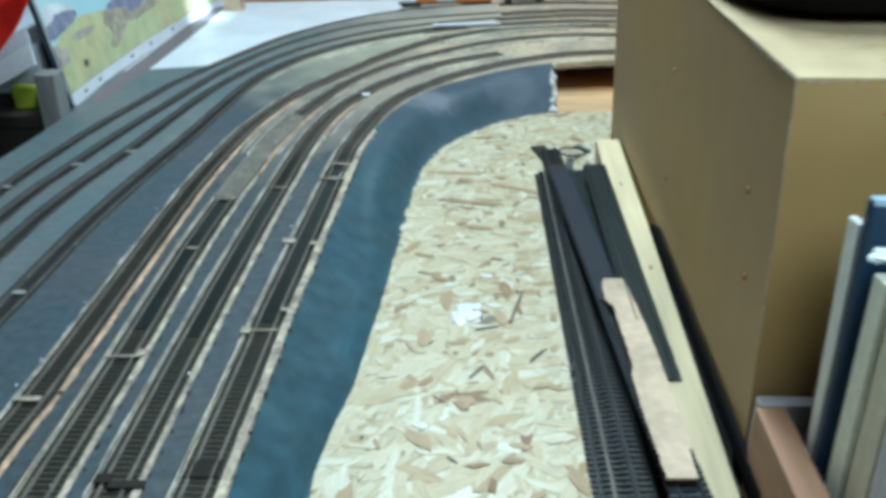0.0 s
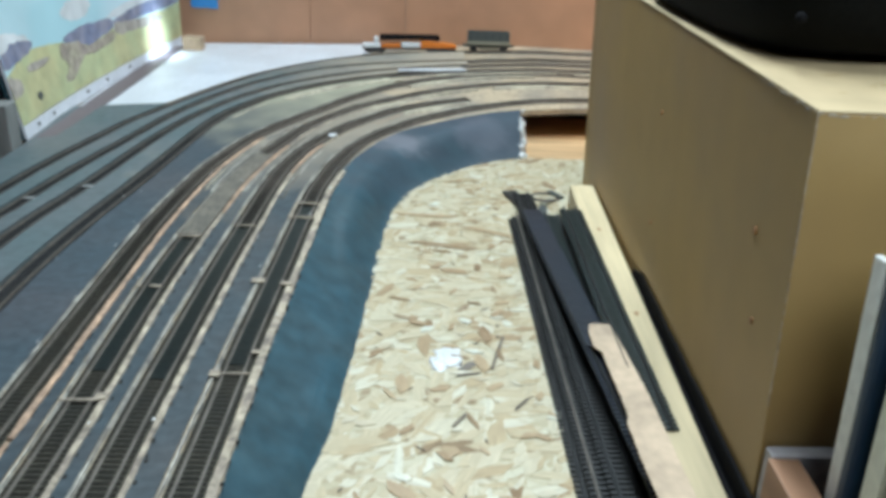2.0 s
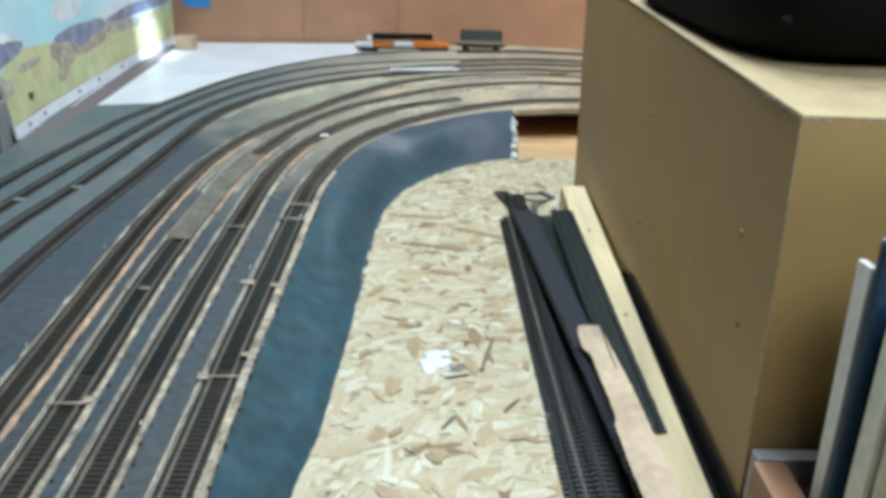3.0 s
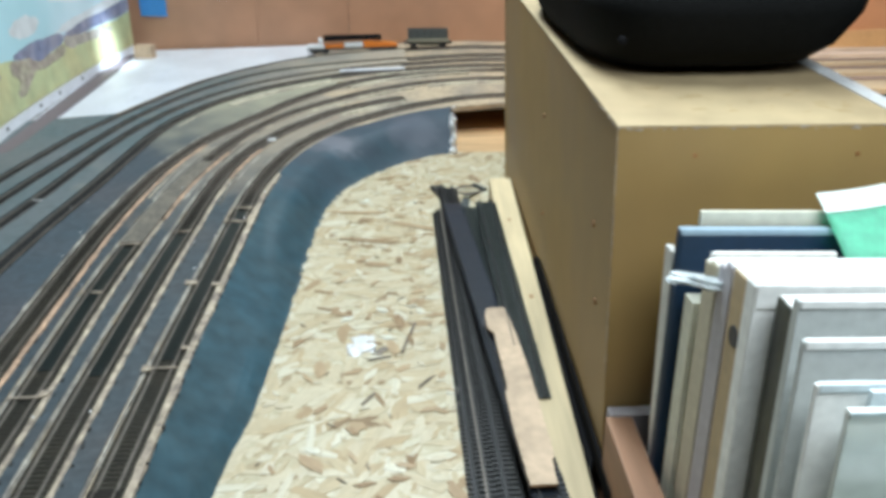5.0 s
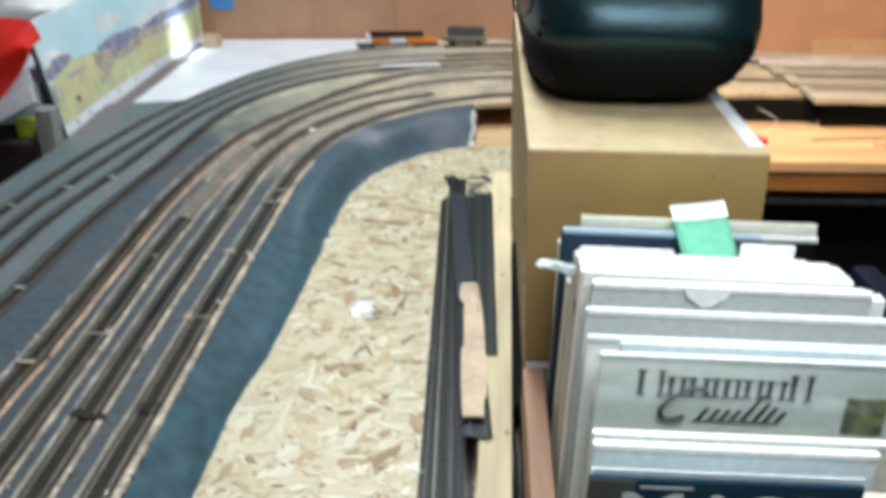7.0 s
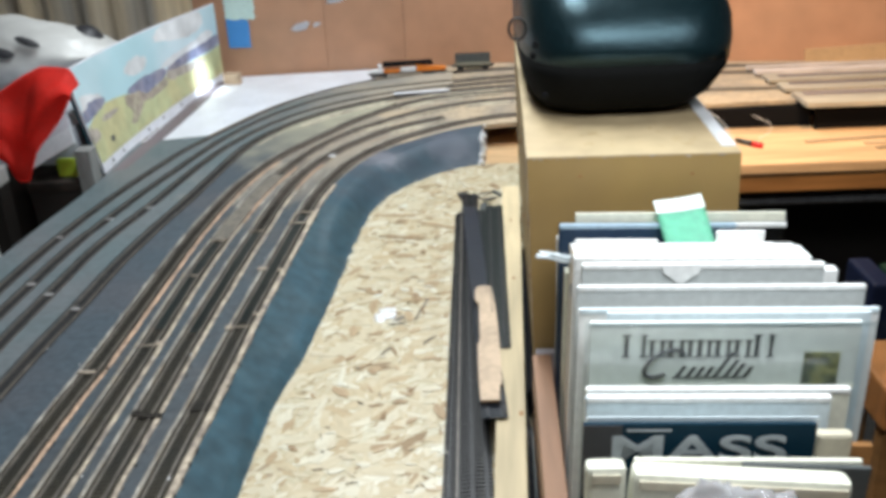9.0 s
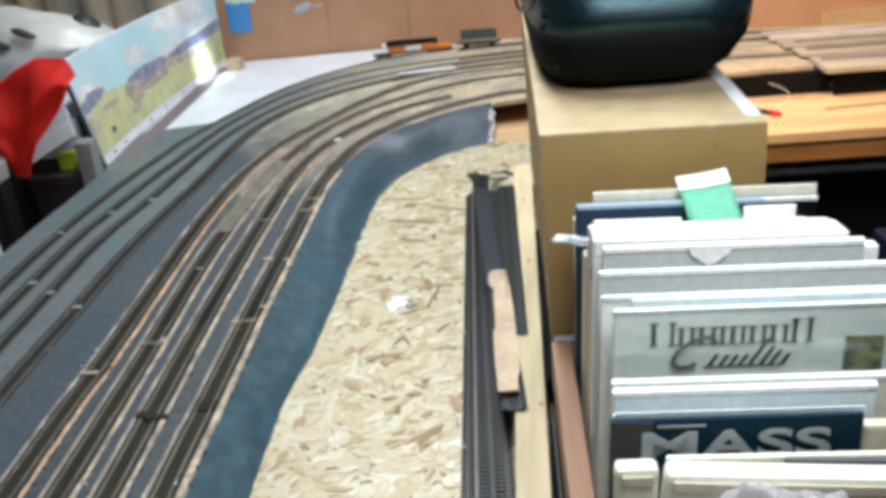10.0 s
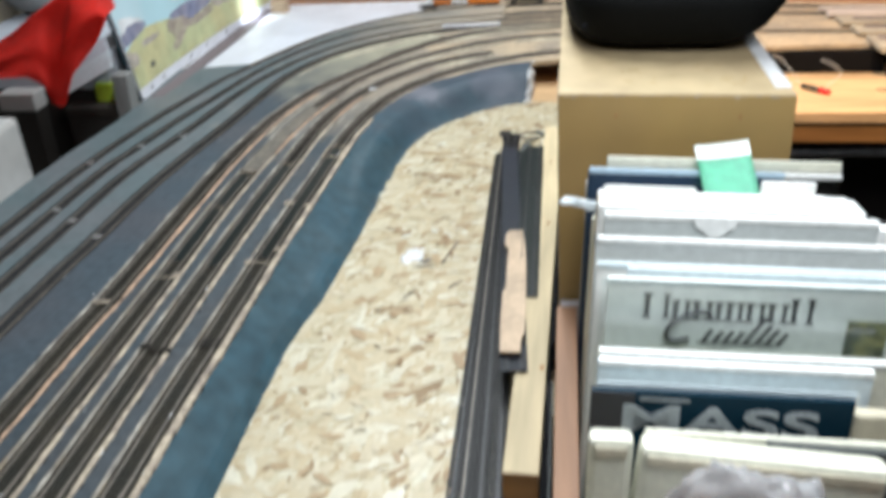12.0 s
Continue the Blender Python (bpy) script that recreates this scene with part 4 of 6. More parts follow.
def cross_pieces():
    """Small bars and fishplates across the tracks."""
    def nearest(key, y):
        return min((p for p in PATHS[key] if p.x < 0), key=lambda p: abs(p.y - y))

    bar_label, glue, joiner = "thin cream bar across the sleepers", "dab of cream glue by the rail", "small silver rail joiner plate"
    for key, y, side, w, l, material, name, label in (
            ("h", 0.700, 0, 0.030, 0.0020, CREAM, "joint_bar", bar_label), ("f", 0.653, 0, 0.032, 0.0026, CREAM, "joint_bar", bar_label),
            ("g", 1.046, 0, 0.028, 0.0024, CREAM, "joint_bar", bar_label), ("f", 1.008, 0, 0.028, 0.0030, CREAM, "joint_bar", bar_label),
            ("e", 0.594, -0.004, 0.022, 0.0060, CREAM, "joint_bar", "pale bar across the sleepers"),
            ("h", 0.508, 0, 0.026, 0.018, TIE, "point_motor_plate", "dark plate between the rails"),
            ("g", 0.493, 0.010, 0.026, 0.008, TIE, "point_motor_plate", "dark plate across the rail"), ("g", 0.497, -0.009, 0.012, 0.010, TIE, "point_motor_plate", "dark plate beside the rail"),
            ("h", 0.886, -0.016, 0.014, 0.010, CREAM, "glue_lump", glue), ("h", 0.882, 0.014, 0.012, 0.007, CREAM, "glue_lump", glue), ("h", 0.699, -0.015, 0.009, 0.010, CREAM, "glue_lump", glue),
            ("f", 0.869, 0.003, 0.012, 0.004, CREAM, "glue_lump", glue), ("f", 0.869, -0.014, 0.007, 0.004, CREAM, "glue_lump", glue), ("f", 0.660, 0.015, 0.009, 0.009, CREAM, "glue_lump", glue),
            ("h", 0.735, 0.013, 0.008, 0.006, CREAM, "glue_lump", glue), ("g", 1.465, 0.012, 0.014, 0.012, FOAMWHITE, "glue_lump", "lump of white glue by the rail"),
            ("b", 1.140, 0.004, 0.014, 0.005, SILVER, "rail_joiner", joiner), ("c", 1.194, 0.004, 0.014, 0.005, SILVER, "rail_joiner", joiner), ("c", 0.820, 0, 0.012, 0.006, SILVER, "rail_joiner", joiner),
            ("d", 0.765, 0, 0.012, 0.006, SILVER, "rail_joiner", joiner), ("b", 0.854, 0, 0.012, 0.006, SILVER, "rail_joiner", joiner), ("a", 1.05, 0, 0.010, 0.005, SILVER, "rail_joiner", joiner)):
        p = nearest(key, y)
        ob = tagged(part(name, boxed(-w / 2, w / 2, -l / 2, l / 2, 0.0005, 0.0018, 0.0004), material), label, name.replace("_", " "), "small bars on the tracks")
        ob.matrix_world = Matrix.Translation((p.x + side, p.y, bed_z(p.x, p.y) + (0.0019 if name == "point_motor_plate" and l > 0.012 else 0.0038))) @ Matrix.Rotation(0.03, 4, "Z")
    p = nearest("h", 1.104)
    ob = thing("track_hatch", (p.x, p.y, bed_z(p.x, p.y) + 0.0042), "cream rectangular frame glued over the inner track", "frame", "small bars on the tracks")
    for b in ((-0.0165, 0.0165, -0.0275, -0.0240), (-0.0165, 0.0165, 0.0240, 0.0275), (-0.0165, -0.0138, -0.0235, 0.0235), (0.0138, 0.0165, -0.0235, 0.0235)):
        part("frame_bar", boxed(*b, 0.0, 0.0016, 0.0004), CREAM, ob, local=True)
    ob.rotation_euler = (0, 0, -0.06)
    # sandy filling between the rails of one track
    path = [p for p in PATHS["f"] if 1.01 < p.y < 1.36 and p.x < 0]
    tagged(part("sand_filling", sweep(bmesh.new(), path, rect(-0.0146, 0.0146, 0.0012, 0.0049), rag=0.0006, seed=3), FILLING), "sandy ballast filling between the rails", "ballast", kind="stuff")
    # dark painted stretches between the rails
    for key, y0, y1 in (("f", 0.70, 1.004), ("g", 0.69, 1.042), ("h", 0.712, 1.125)):
        path = [p for p in PATHS[key] if y0 < p.y < y1 and p.x < 0]
        tagged(part("dark_filling", sweep(bmesh.new(), path, rect(-0.0070, 0.0070, 0.0012, 0.0026)), DARKPAINT), "black-green paint filling between the rails", "ballast", kind="stuff")
    # dark spots along the cork edges
    rng = random.Random(11)
    bm, count = bmesh.new(), 0
    for key, s in (("h", 0.0235), ("g", 0.0225), ("f", 0.0228), ("e", 0.0215)):
        for p, r in zip(PATHS[key], sides(PATHS[key])):
            count += 1
            if p.y < 1.3 and p.x < 0 and (count % 4 == 0 or rng.random() < 0.05):
                q = p + r * (s + rng.uniform(-0.0012, 0.0008))
                m = Matrix.Translation((q.x, q.y, bed_z(q.x, q.y) + 0.0022)) @ Matrix.Diagonal((1.0, rng.uniform(1, 1.9), 0.45, 1))
                bmesh.ops.create_icosphere(bm, subdivisions=1, radius=rng.uniform(0.0012, 0.0023), matrix=m)
    # small pale specks over the near tracks
    specks = bmesh.new()
    for k in range(110):
        key = rng.choice("abcdefgh")
        i = rng.randrange(60, 330)
        p, r = PATHS[key][i], sides(PATHS[key])[i]
        q = p + r * rng.choice((-0.021, -0.017, 0.016, 0.020, 0.024, 0.0085)) + r * rng.uniform(-0.002, 0.002)
        m = Matrix.Translation((q.x, q.y, bed_z(q.x, q.y) + 0.0046)) @ Matrix.Diagonal((1, rng.uniform(0.8, 2.2), 0.4, 1))
        bmesh.ops.create_icosphere(specks, subdivisions=1, radius=rng.uniform(0.0006, 0.0014), matrix=m)
    tagged(part("pale_specks", specks, FOAMWHITE), "small pale specks scattered over the tracks", "glue", kind="stuff")
    tagged(part("ballast_crumbs", bm, TIE), "dark crumbs of ballast along the cork edges", "ballast", kind="stuff")


DARKPAINT = mat("black_green_paint", (0.008, 0.015, 0.0155), 0.35, grain=200, grain_amt=0.3)
cross_pieces()


def white_sheet():
    ob = thing("paper_sheet", (-0.5, 2.0, bed_z(-0.5, 2.0)), "white paper sheet lying between the outer track and the backboard", "paper")
    a = [p - r * 0.022 for p, r in zip(PATHS["a"], sides(PATHS["a"])) if p.y > 1.49 and p.x < -0.12][::4]
    n = len(a)
    wall = lambda x: 2.432 - 0.1638 * (x + 0.70) - 0.012  # noqa: E731
    b = []
    for k, p in enumerate(a):
        t = k / (n - 1)
        x = -0.655 + (max(0.0, t - 0.42) / 0.58) ** 1.15 * 0.555
        y = 1.50 + (wall(-0.655) - 1.50) * min(1.0, t / 0.42) if t < 0.42 else wall(x)
        b.append(Vector((x, y, 0)))
    part("sheet", sheet(bmesh.new(), b, a, 0.0032, 8, 0.0014), SHEET, ob)
    # lilac card edge lying by the foot of the picture
    ob = thing("card_strip", (-0.62, 1.8, bed_z(-0.62, 1.8)), "pinkish grey card strip along the foot of the picture", "card")
    l = [Vector((-0.645 - 0.006 * math.sin(t * math.pi) + 0.012 * t, 1.478 + 0.86 * t, 0)) for t in np.linspace(0, 1, 16)]
    r = [p + Vector((0.030 + 0.012 * math.sin(k / 15 * math.pi), 0.01, 0)) for k, p in enumerate(l)]
    part("strip", sheet(bmesh.new(), l, r, 0.0062, 2, 0.0028), PINKGREY, ob)


PINKGREY = plain("pinkish_grey_card", (0.17, 0.135, 0.15), 0.5)
white_sheet()

tagged(part("plastic_strip", boxed(-0.074, 0.074, -0.007, 0.007, 0, 0.004, 0.001), SHEET), "thin white plastic strip lying between far tracks", "strip").matrix_world = Matrix.Translation((0.019, 1.962, bed_z(0.019, 1.962) + 0.0062)) @ Matrix.Rotation(0.13, 4, "Z")


def right_planks():
    """Pale boards with tracks on them, past the tall box."""
    b = thing("plank_deck", (1.1, 1.7, 0.05), "pale planks carrying the far tracks over the desk", "baseboard", kind="structure")
    for x0, x1, y0, y1, z0, z1, m in ((0.912, 2.0, 1.640, 1.752, 0.0590, 0.071, PLANKWOOD), (0.905, 2.0, 1.776, 1.842, 0.0640, 0.072, PLANKWOOD), (0.897, 2.0, 1.872, 1.935, 0.0640, 0.072, PLANKWOOD), (0.890, 2.0, 1.962, 1.985, 0.0640, 0.074, PALEWOOD), (0.885, 2.0, 2.02, 2.035, 0.0640, 0.074, PALEWOOD)):
        part("plank", boxed(x0, x1, y0, y1, z0, z1, 0.0015), m, b)
    for y0, y1, z in ((1.712, 1.736, 0.071), (1.812, 1.832, 0.072), (1.896, 1.916, 0.072)):
        part("rail_strip", boxed(0.93, 1.99, y0, y1, z + 0.0002, z + 0.0022, 0.0006), MAUVE, b, "mauve-grey weathered rail strip")
    # black panels added to stand in for the dark void below the planks
    part("skirt", boxed(0.945, 1.98, 1.668, 1.680, 0.0004, 0.0588), BLACK, b, "black panel added for the dark void under the front plank")
    part("skirt", boxed(0.50, 0.944, 1.700, 1.712, 0.0004, 0.0465), BLACK, b, "black panel added for the dark void under the deck edge")


MAUVE = mat("mauve_grey_weathered_strip", (0.11, 0.09, 0.105), 0.6, grain=60, blotch=9, second=(0.22, 0.18, 0.18), stretch=(0.15, 1, 1))
PLANKWOOD = mat("pale_plank_wood", (0.46, 0.42, 0.33), 0.55, second=(0.34, 0.30, 0.25), grain=60, stretch=(0.15, 1, 1))
PALEWOOD = mat("pale_lilac_wood", (0.62, 0.56, 0.54), 0.55, grain=60, stretch=(0.2, 1, 1))
right_planks()


# ---- rolling stock ----
def wheelset(bm, x, y, z, r, half):
    for s in (-half, half):
        cyl(bm, (x, y + s - 0.0012, z + r), (x, y + s + 0.0012, z + r), r, n=14)
    cyl(bm, (x, y - half, z + r), (x, y + half, z + r), 0.0012, n=6)


def rail_at(x):
    p = min((q for q in PATHS["a"] if q.y > 1.9), key=lambda q: abs(q.x - x))
    return p, bed_z(p.x, p.y) + 0.0050


def crane_wagon():
    p, z = rail_at(-0.03)
    t = thing("crane_wagon", (p.x, p.y, z), "orange model crane wagon with a black jib laid flat", "model wagon")
    t.rotation_euler = (0, 0, radians(5.5))
    w = []
    part("chassis", boxed(-0.112, 0.112, -0.012, 0.012, 0.009, 0.013, 0.001), MODEL_BLACK, t, local=True)
    rear = part("bogie_frame", boxed(-0.106, -0.058, -0.013, 0.013, 0.003, 0.0095, 0.001), MODEL_BLACK, t, local=True)
    fore = part("bogie_frame", boxed(0.042, 0.110, -0.013, 0.013, 0.003, 0.0095, 0.001), MODEL_BLACK, t, local=True)
    for x in (-0.095, -0.068, 0.052, 0.080, 0.10):
        bm = bmesh.new()
        wheelset(bm, x, 0, 0, 0.0062, 0.0083)
        part("wheelset", bm, MODEL_BLACK, rear if x < 0 else fore, local=True)
    part("body", boxed(-0.068, -0.022, -0.0125, 0.0125, 0.013, 0.022, 0.002), ORANGE, t, "orange painted body", local=True)
    bm = bmesh.new()
    vs = box(bm, 0.026, 0.112, -0.0125, 0.0125, 0.013, 0.030, 0.0015)
    for v in bm.verts:
        if v.co.z > 0.02 and v.co.x > 0.07:
            v.co.z -= 0.010 * (v.co.x - 0.07) / 0.042
    part("match_truck", bm, ORANGE, t, "orange sloping match truck", local=True)
    part("load", boxed(-0.020, 0.026, -0.010, 0.010, 0.013, 0.025, 0.003), MODEL_WHITE, t, "white box load", local=True)
    # cab parts coloured white and sized to hold the glare at this end
    part("cab", boxed(-0.112, -0.070, -0.0115, 0.0115, 0.012, 0.022, 0.003), MODEL_WHITE, t, "white cab floor, painted white for the glare there", local=True)
    part("cab_front", boxed(-0.084, -0.073, -0.0105, 0.0105, 0.021, 0.037, 0.003), MODEL_WHITE, t, "white cab front", local=True)
    bm = bmesh.new()
    for y in (-0.006, 0.006):
        cyl(bm, (-0.070, y, 0.0365), (0.070, y * 0.7, 0.0370), 0.0068, 0.0055, 12)
    for k in range(9):
        x = -0.062 + k * 0.0155
        cyl(bm, (x, -0.006, 0.036), (x + 0.008, 0.006, 0.036), 0.0012, n=6)
    part("jib", bm, BLACK, t, "black lattice jib", local=True)
    part("pulley_block", boxed(0.060, 0.073, -0.006, 0.006, 0.029, 0.041, 0.003), BLACK, t, local=True)


def open_wagon():
    p, z = rail_at(0.158)
    t = thing("open_wagon", (p.x, p.y, z), "grey model open wagon with a pale lower band", "model wagon")
    t.rotation_euler = (0, 0, radians(-1.0))
    bm = bmesh.new()
    L, W = 0.050, 0.0140
    box(bm, -L, L, -W, -W + 0.0014, 0.020, 0.046, 0.0004)
    box(bm, -L, L, W - 0.0014, W, 0.020, 0.046, 0.0004)
    box(bm, -L, -L + 0.0014, -W + 0.0014, W - 0.0014, 0.020, 0.046)
    box(bm, L - 0.0014, L, -W + 0.0014, W - 0.0014, 0.020, 0.046)
    body = part("body", bm, MODEL_GREY, t, "dark grey plank sides", local=True)
    part("wagon_floor", boxed(-L, L, -W, W, 0.0165, 0.0200), MODEL_GREY, t, local=True)
    part("side_band", boxed(-L - 0.001, L + 0.001, -W - 0.0008, -W, 0.0165, 0.0245, 0.0003), MODEL_PALE, t, "pale lower side band", local=True)
    for k in range(6):
        x = -L + 0.007 + k * 0.0172
        part("strap", boxed(x - 0.0006, x + 0.0006, -W - 0.0009, -W - 0.0001, 0.025, 0.046), MODEL_BLACK, body, local=True)
    part("solebar", boxed(-L - 0.006, L + 0.006, -0.0115, 0.0115, 0.0105, 0.0165, 0.0006), MODEL_BLACK, t, local=True)
    part("under_box", boxed(-0.024, 0.024, -0.009, -0.004, 0.0045, 0.0105, 0.001), MODEL_PALE, t, "yellowish brake gear", local=True)
    for x in (-0.036, 0.036):
        bm = bmesh.new()
        wheelset(bm, x, 0, 0, 0.0066, 0.0083)
        part("wheelset", bm, MODEL_BLACK, t, local=True)
        part("axle_guard", boxed(x - 0.009, x + 0.009, -0.0125, -0.0105, 0.002, 0.011, 0.001), MODEL_BLACK, t, local=True)
    for s in (-1, 1):
        bm = bmesh.new()
        for y in (-0.007, 0.007):
            cyl(bm, (s * (L + 0.006), y, 0.0130), (s * (L + 0.011), y, 0.0130), 0.0018, 0.0018, 8)
        part("buffers", bm, MODEL_BLACK, t, local=True)


crane_wagon()
open_wagon()

blk = tagged(part("wood_block", boxed(-0.024, 0.024, -0.015, 0.015, 0.0, 0.034, 0.002), TANWOOD), "tan wooden block standing against the backboard corner", "block")
blk.matrix_world = Matrix.Translation((-0.570, 2.300, bed_z(-0.570, 2.300) + 0.0033)) @ Matrix.Rotation(radians(-9.3), 4, "Z")


# ---- backscene picture ----
def picture():
    """A printed sheet that leans on the clutter and bows a little along its foot."""
    H, LEAN_BACK = 0.232, radians(11)
    foot = spline([(-0.652, 1.470), (-0.660, 1.60), (-0.658, 1.78), (-0.648, 2.05), (-0.618, 2.385)], 0.01)
    t = thing("backscene_picture", (-0.652, 1.470, bed_z(-0.652, 1.47) + 0.004), "glossy printed landscape with violet hills and yellow fields, leaning", "picture")

    def place(u, v, out):
        k = min(max(u, 0.0), 1.0) * (len(foot) - 1)
        i = min(int(k), len(foot) - 2)
        p = foot[i].lerp(foot[i + 1], k - i)
        lean = LEAN_BACK * (1 - smoothstep(0.35, 1.0, u))  # upright where it meets the backboard
        up = Vector((-math.sin(lean), 0, math.cos(lean)))
        face = Vector((math.cos(lean), 0, math.sin(lean)))
        return Vector((p.x, p.y, bed_z(p.x, p.y) + 0.0045)) + up * (v * H) + face * out

    def patch(name, pts, out, material, label="", thick=0.0003):
        bm = bmesh.new()
        bm.faces.new([bm.verts.new((min(max(x, 0.0), 1.0), y, 0)) for x, y in pts])
        for k in range(1, 40):
            bmesh.ops.bisect_plane(bm, geom=bm.verts[:] + bm.edges[:] + bm.faces[:], plane_co=(k / 40, 0, 0), plane_no=(1, 0, 0), dist=1e-6)
        for k in range(1, 12):
            bmesh.ops.bisect_plane(bm, geom=bm.verts[:] + bm.edges[:] + bm.faces[:], plane_co=(0, k / 12, 0), plane_no=(0, 1, 0), dist=1e-6)
        r = bmesh.ops.extrude_face_region(bm, geom=bm.faces[:])
        low = [v for v in r["geom"] if isinstance(v, bmesh.types.BMVert)]
        for v in low:
            v.co.z = -1
        for v in bm.verts:
            v.co = place(v.co.x, v.co.y, out if v.co.z > -0.5 else out - thick)
        bmesh.ops.recalc_face_normals(bm, faces=bm.faces[:])
        return part(name, bm, material, page or t, label)

    def soft(points, per=5):
        """A closed rounded outline through a few corners."""
        n, out = len(points), []
        q = [Vector((*p, 0)) for p in points]
        for i in range(n):
            a, b, c, d = q[i - 1], q[i], q[(i + 1) % n], q[(i + 2) % n]
            for k in range(per):
                w = k / per
                p = 0.5 * (2 * b + (c - a) * w + (2 * a - 5 * b + 4 * c - d) * w * w + (3 * b - a - 3 * c + d) * w**3)
                out.append((p.x + 0.009 * noise.noise(Vector((p.x * 60, p.y * 40, 1))), p.y + 0.022 * noise.noise(Vector((p.x * 60, p.y * 40, 5)))))
        return out

    def blob(cx, cy, rx, ry, seed, n=22):
        out = []
        for k in range(n):
            c, d = math.cos(k / n * math.tau), math.sin(k / n * math.tau)
            out.append((cx + rx * c * (1 + 0.4 * noise.noise(Vector((c * 1.7, d * 1.7, seed)))), cy + ry * d * (1 + 0.4 * noise.noise(Vector((c * 1.7, d * 1.7, seed + 3))))))
        return out

    page = None
    page = patch("sheet", [(0, 0), (1, 0), (1, 1), (0, 1)], 0.0, SHEET, "white card sheet", 0.004)
    patch("sky", [(0.0, 0.40), (1.0, 0.40), (1.0, 0.985), (0.0, 0.985)], 0.0006, PICTURE_SKY, "pale teal printed sky")
    patch("cloud", soft([(0.33, 0.70), (0.36, 0.77), (0.43, 0.79), (0.49, 0.73), (0.46, 0.63), (0.37, 0.63)]), 0.0009, PICTURE_CLOUD)
    patch("cloud", soft([(0.57, 0.84), (0.62, 0.97), (0.86, 0.975), (0.88, 0.80), (0.74, 0.74)]), 0.0009, PICTURE_CLOUD)
    patch("cloud", soft([(0.55, 0.54), (0.66, 0.62), (0.80, 0.66), (0.90, 0.72), (0.95, 0.62), (0.75, 0.52)]), 0.0009, PICTURE_CLOUD)
    patch("cloud", soft([(0.01, 0.60), (0.02, 0.72), (0.10, 0.70), (0.16, 0.62), (0.10, 0.56), (0.02, 0.52)]), 0.0009, PICTURE_CLOUD)
    patch("field", [(0, 0.10), (1.0, 0.095), (1.0, 0.47)] + [(0.9 - 0.03 * k, 0.44 + 0.02 * noise.noise(Vector((k * 0.6, 2, 0)))) for k in range(20)] + [(0.30, 0.50), (0.23, 0.53), (0.16, 0.55), (0.07, 0.51), (0.0, 0.44)], 0.0012, PICTURE_FIELD, "yellow-green printed fields")
    patch("hill", soft([(0.0, 0.50), (0.0, 0.57), (0.055, 0.63), (0.11, 0.635), (0.165, 0.585), (0.12, 0.53), (0.05, 0.50)]), 0.0015, PICTURE_HILL, "violet printed hill")
    patch("hill", soft([(0.30, 0.51), (0.36, 0.55), (0.45, 0.57), (0.57, 0.525), (0.57, 0.45), (0.48, 0.405), (0.42, 0.39), (0.37, 0.46)]), 0.0015, PICTURE_HILL, "violet printed hill")
    patch("hill", soft([(0.58, 0.50), (0.68, 0.55), (0.81, 0.58), (0.96, 0.61), (1.0, 0.60), (1.0, 0.50), (0.94, 0.46), (0.78, 0.46), (0.63, 0.455)]), 0.0015, PICTURE_HILL, "violet printed hill")
    patch("grove", soft([(0.285, 0.49), (0.38, 0.455), (0.42, 0.385), (0.56, 0.425), (0.56, 0.345), (0.455, 0.31), (0.385, 0.325), (0.335, 0.25), (0.283, 0.195), (0.266, 0.24), (0.293, 0.32), (0.272, 0.41)]), 0.0018, PICTURE_WOOD, "brown printed trees")
    patch("grove", soft([(0.59, 0.48), (0.66, 0.46), (0.77, 0.43), (0.86, 0.40), (0.84, 0.34), (0.72, 0.35), (0.62, 0.36), (0.575, 0.41)]), 0.0018, PICTURE_ROCK, "tan printed rocks")
    patch("grove", soft([(0.0, 0.43), (0.048, 0.40), (0.06, 0.32), (0.02, 0.29), (0.0, 0.32)]), 0.0018, PICTURE_ROCK, "tan printed rocks")
    patch("grove", blob(0.155, 0.43, 0.06, 0.028, 5), 0.0021, PICTURE_ROCK, "faint printed trees")
    patch("grove", blob(0.122, 0.222, 0.012, 0.030, 9), 0.0021, MODEL_GREY, "small dark printed bush")
    for x in (0.075, 0.16, 0.35, 0.47, 0.62):
        patch("dot", blob(x, 0.052, 0.007, 0.016, x * 50, 10), 0.0009, MODEL_GREY, "dark printed dot")
    # dark backing board behind the near end
    patch("backing", [(0.0, 0.0), (0.35, 0.0), (0.35, 0.90), (0.0, 0.90)], -0.0046, DARKTEAL, "dark backing board", 0.008)


PICTURE_ROCK = mat("printed_tan_rock", (0.46, 0.41, 0.36), 0.55, grain=50, grain_amt=0.35, blotch=24, second=(0.38, 0.34, 0.30), bump=0.0)
DARKTEAL = plain("dark_teal_board", (0.02, 0.06, 0.08), 0.6)
picture()


# ---- the tall box with the padded case ----
BOX_TURN = Matrix.Translation((0.2055, 0.529, 0.0)) @ Matrix.Rotation(radians(-1.9), 4, "Z")


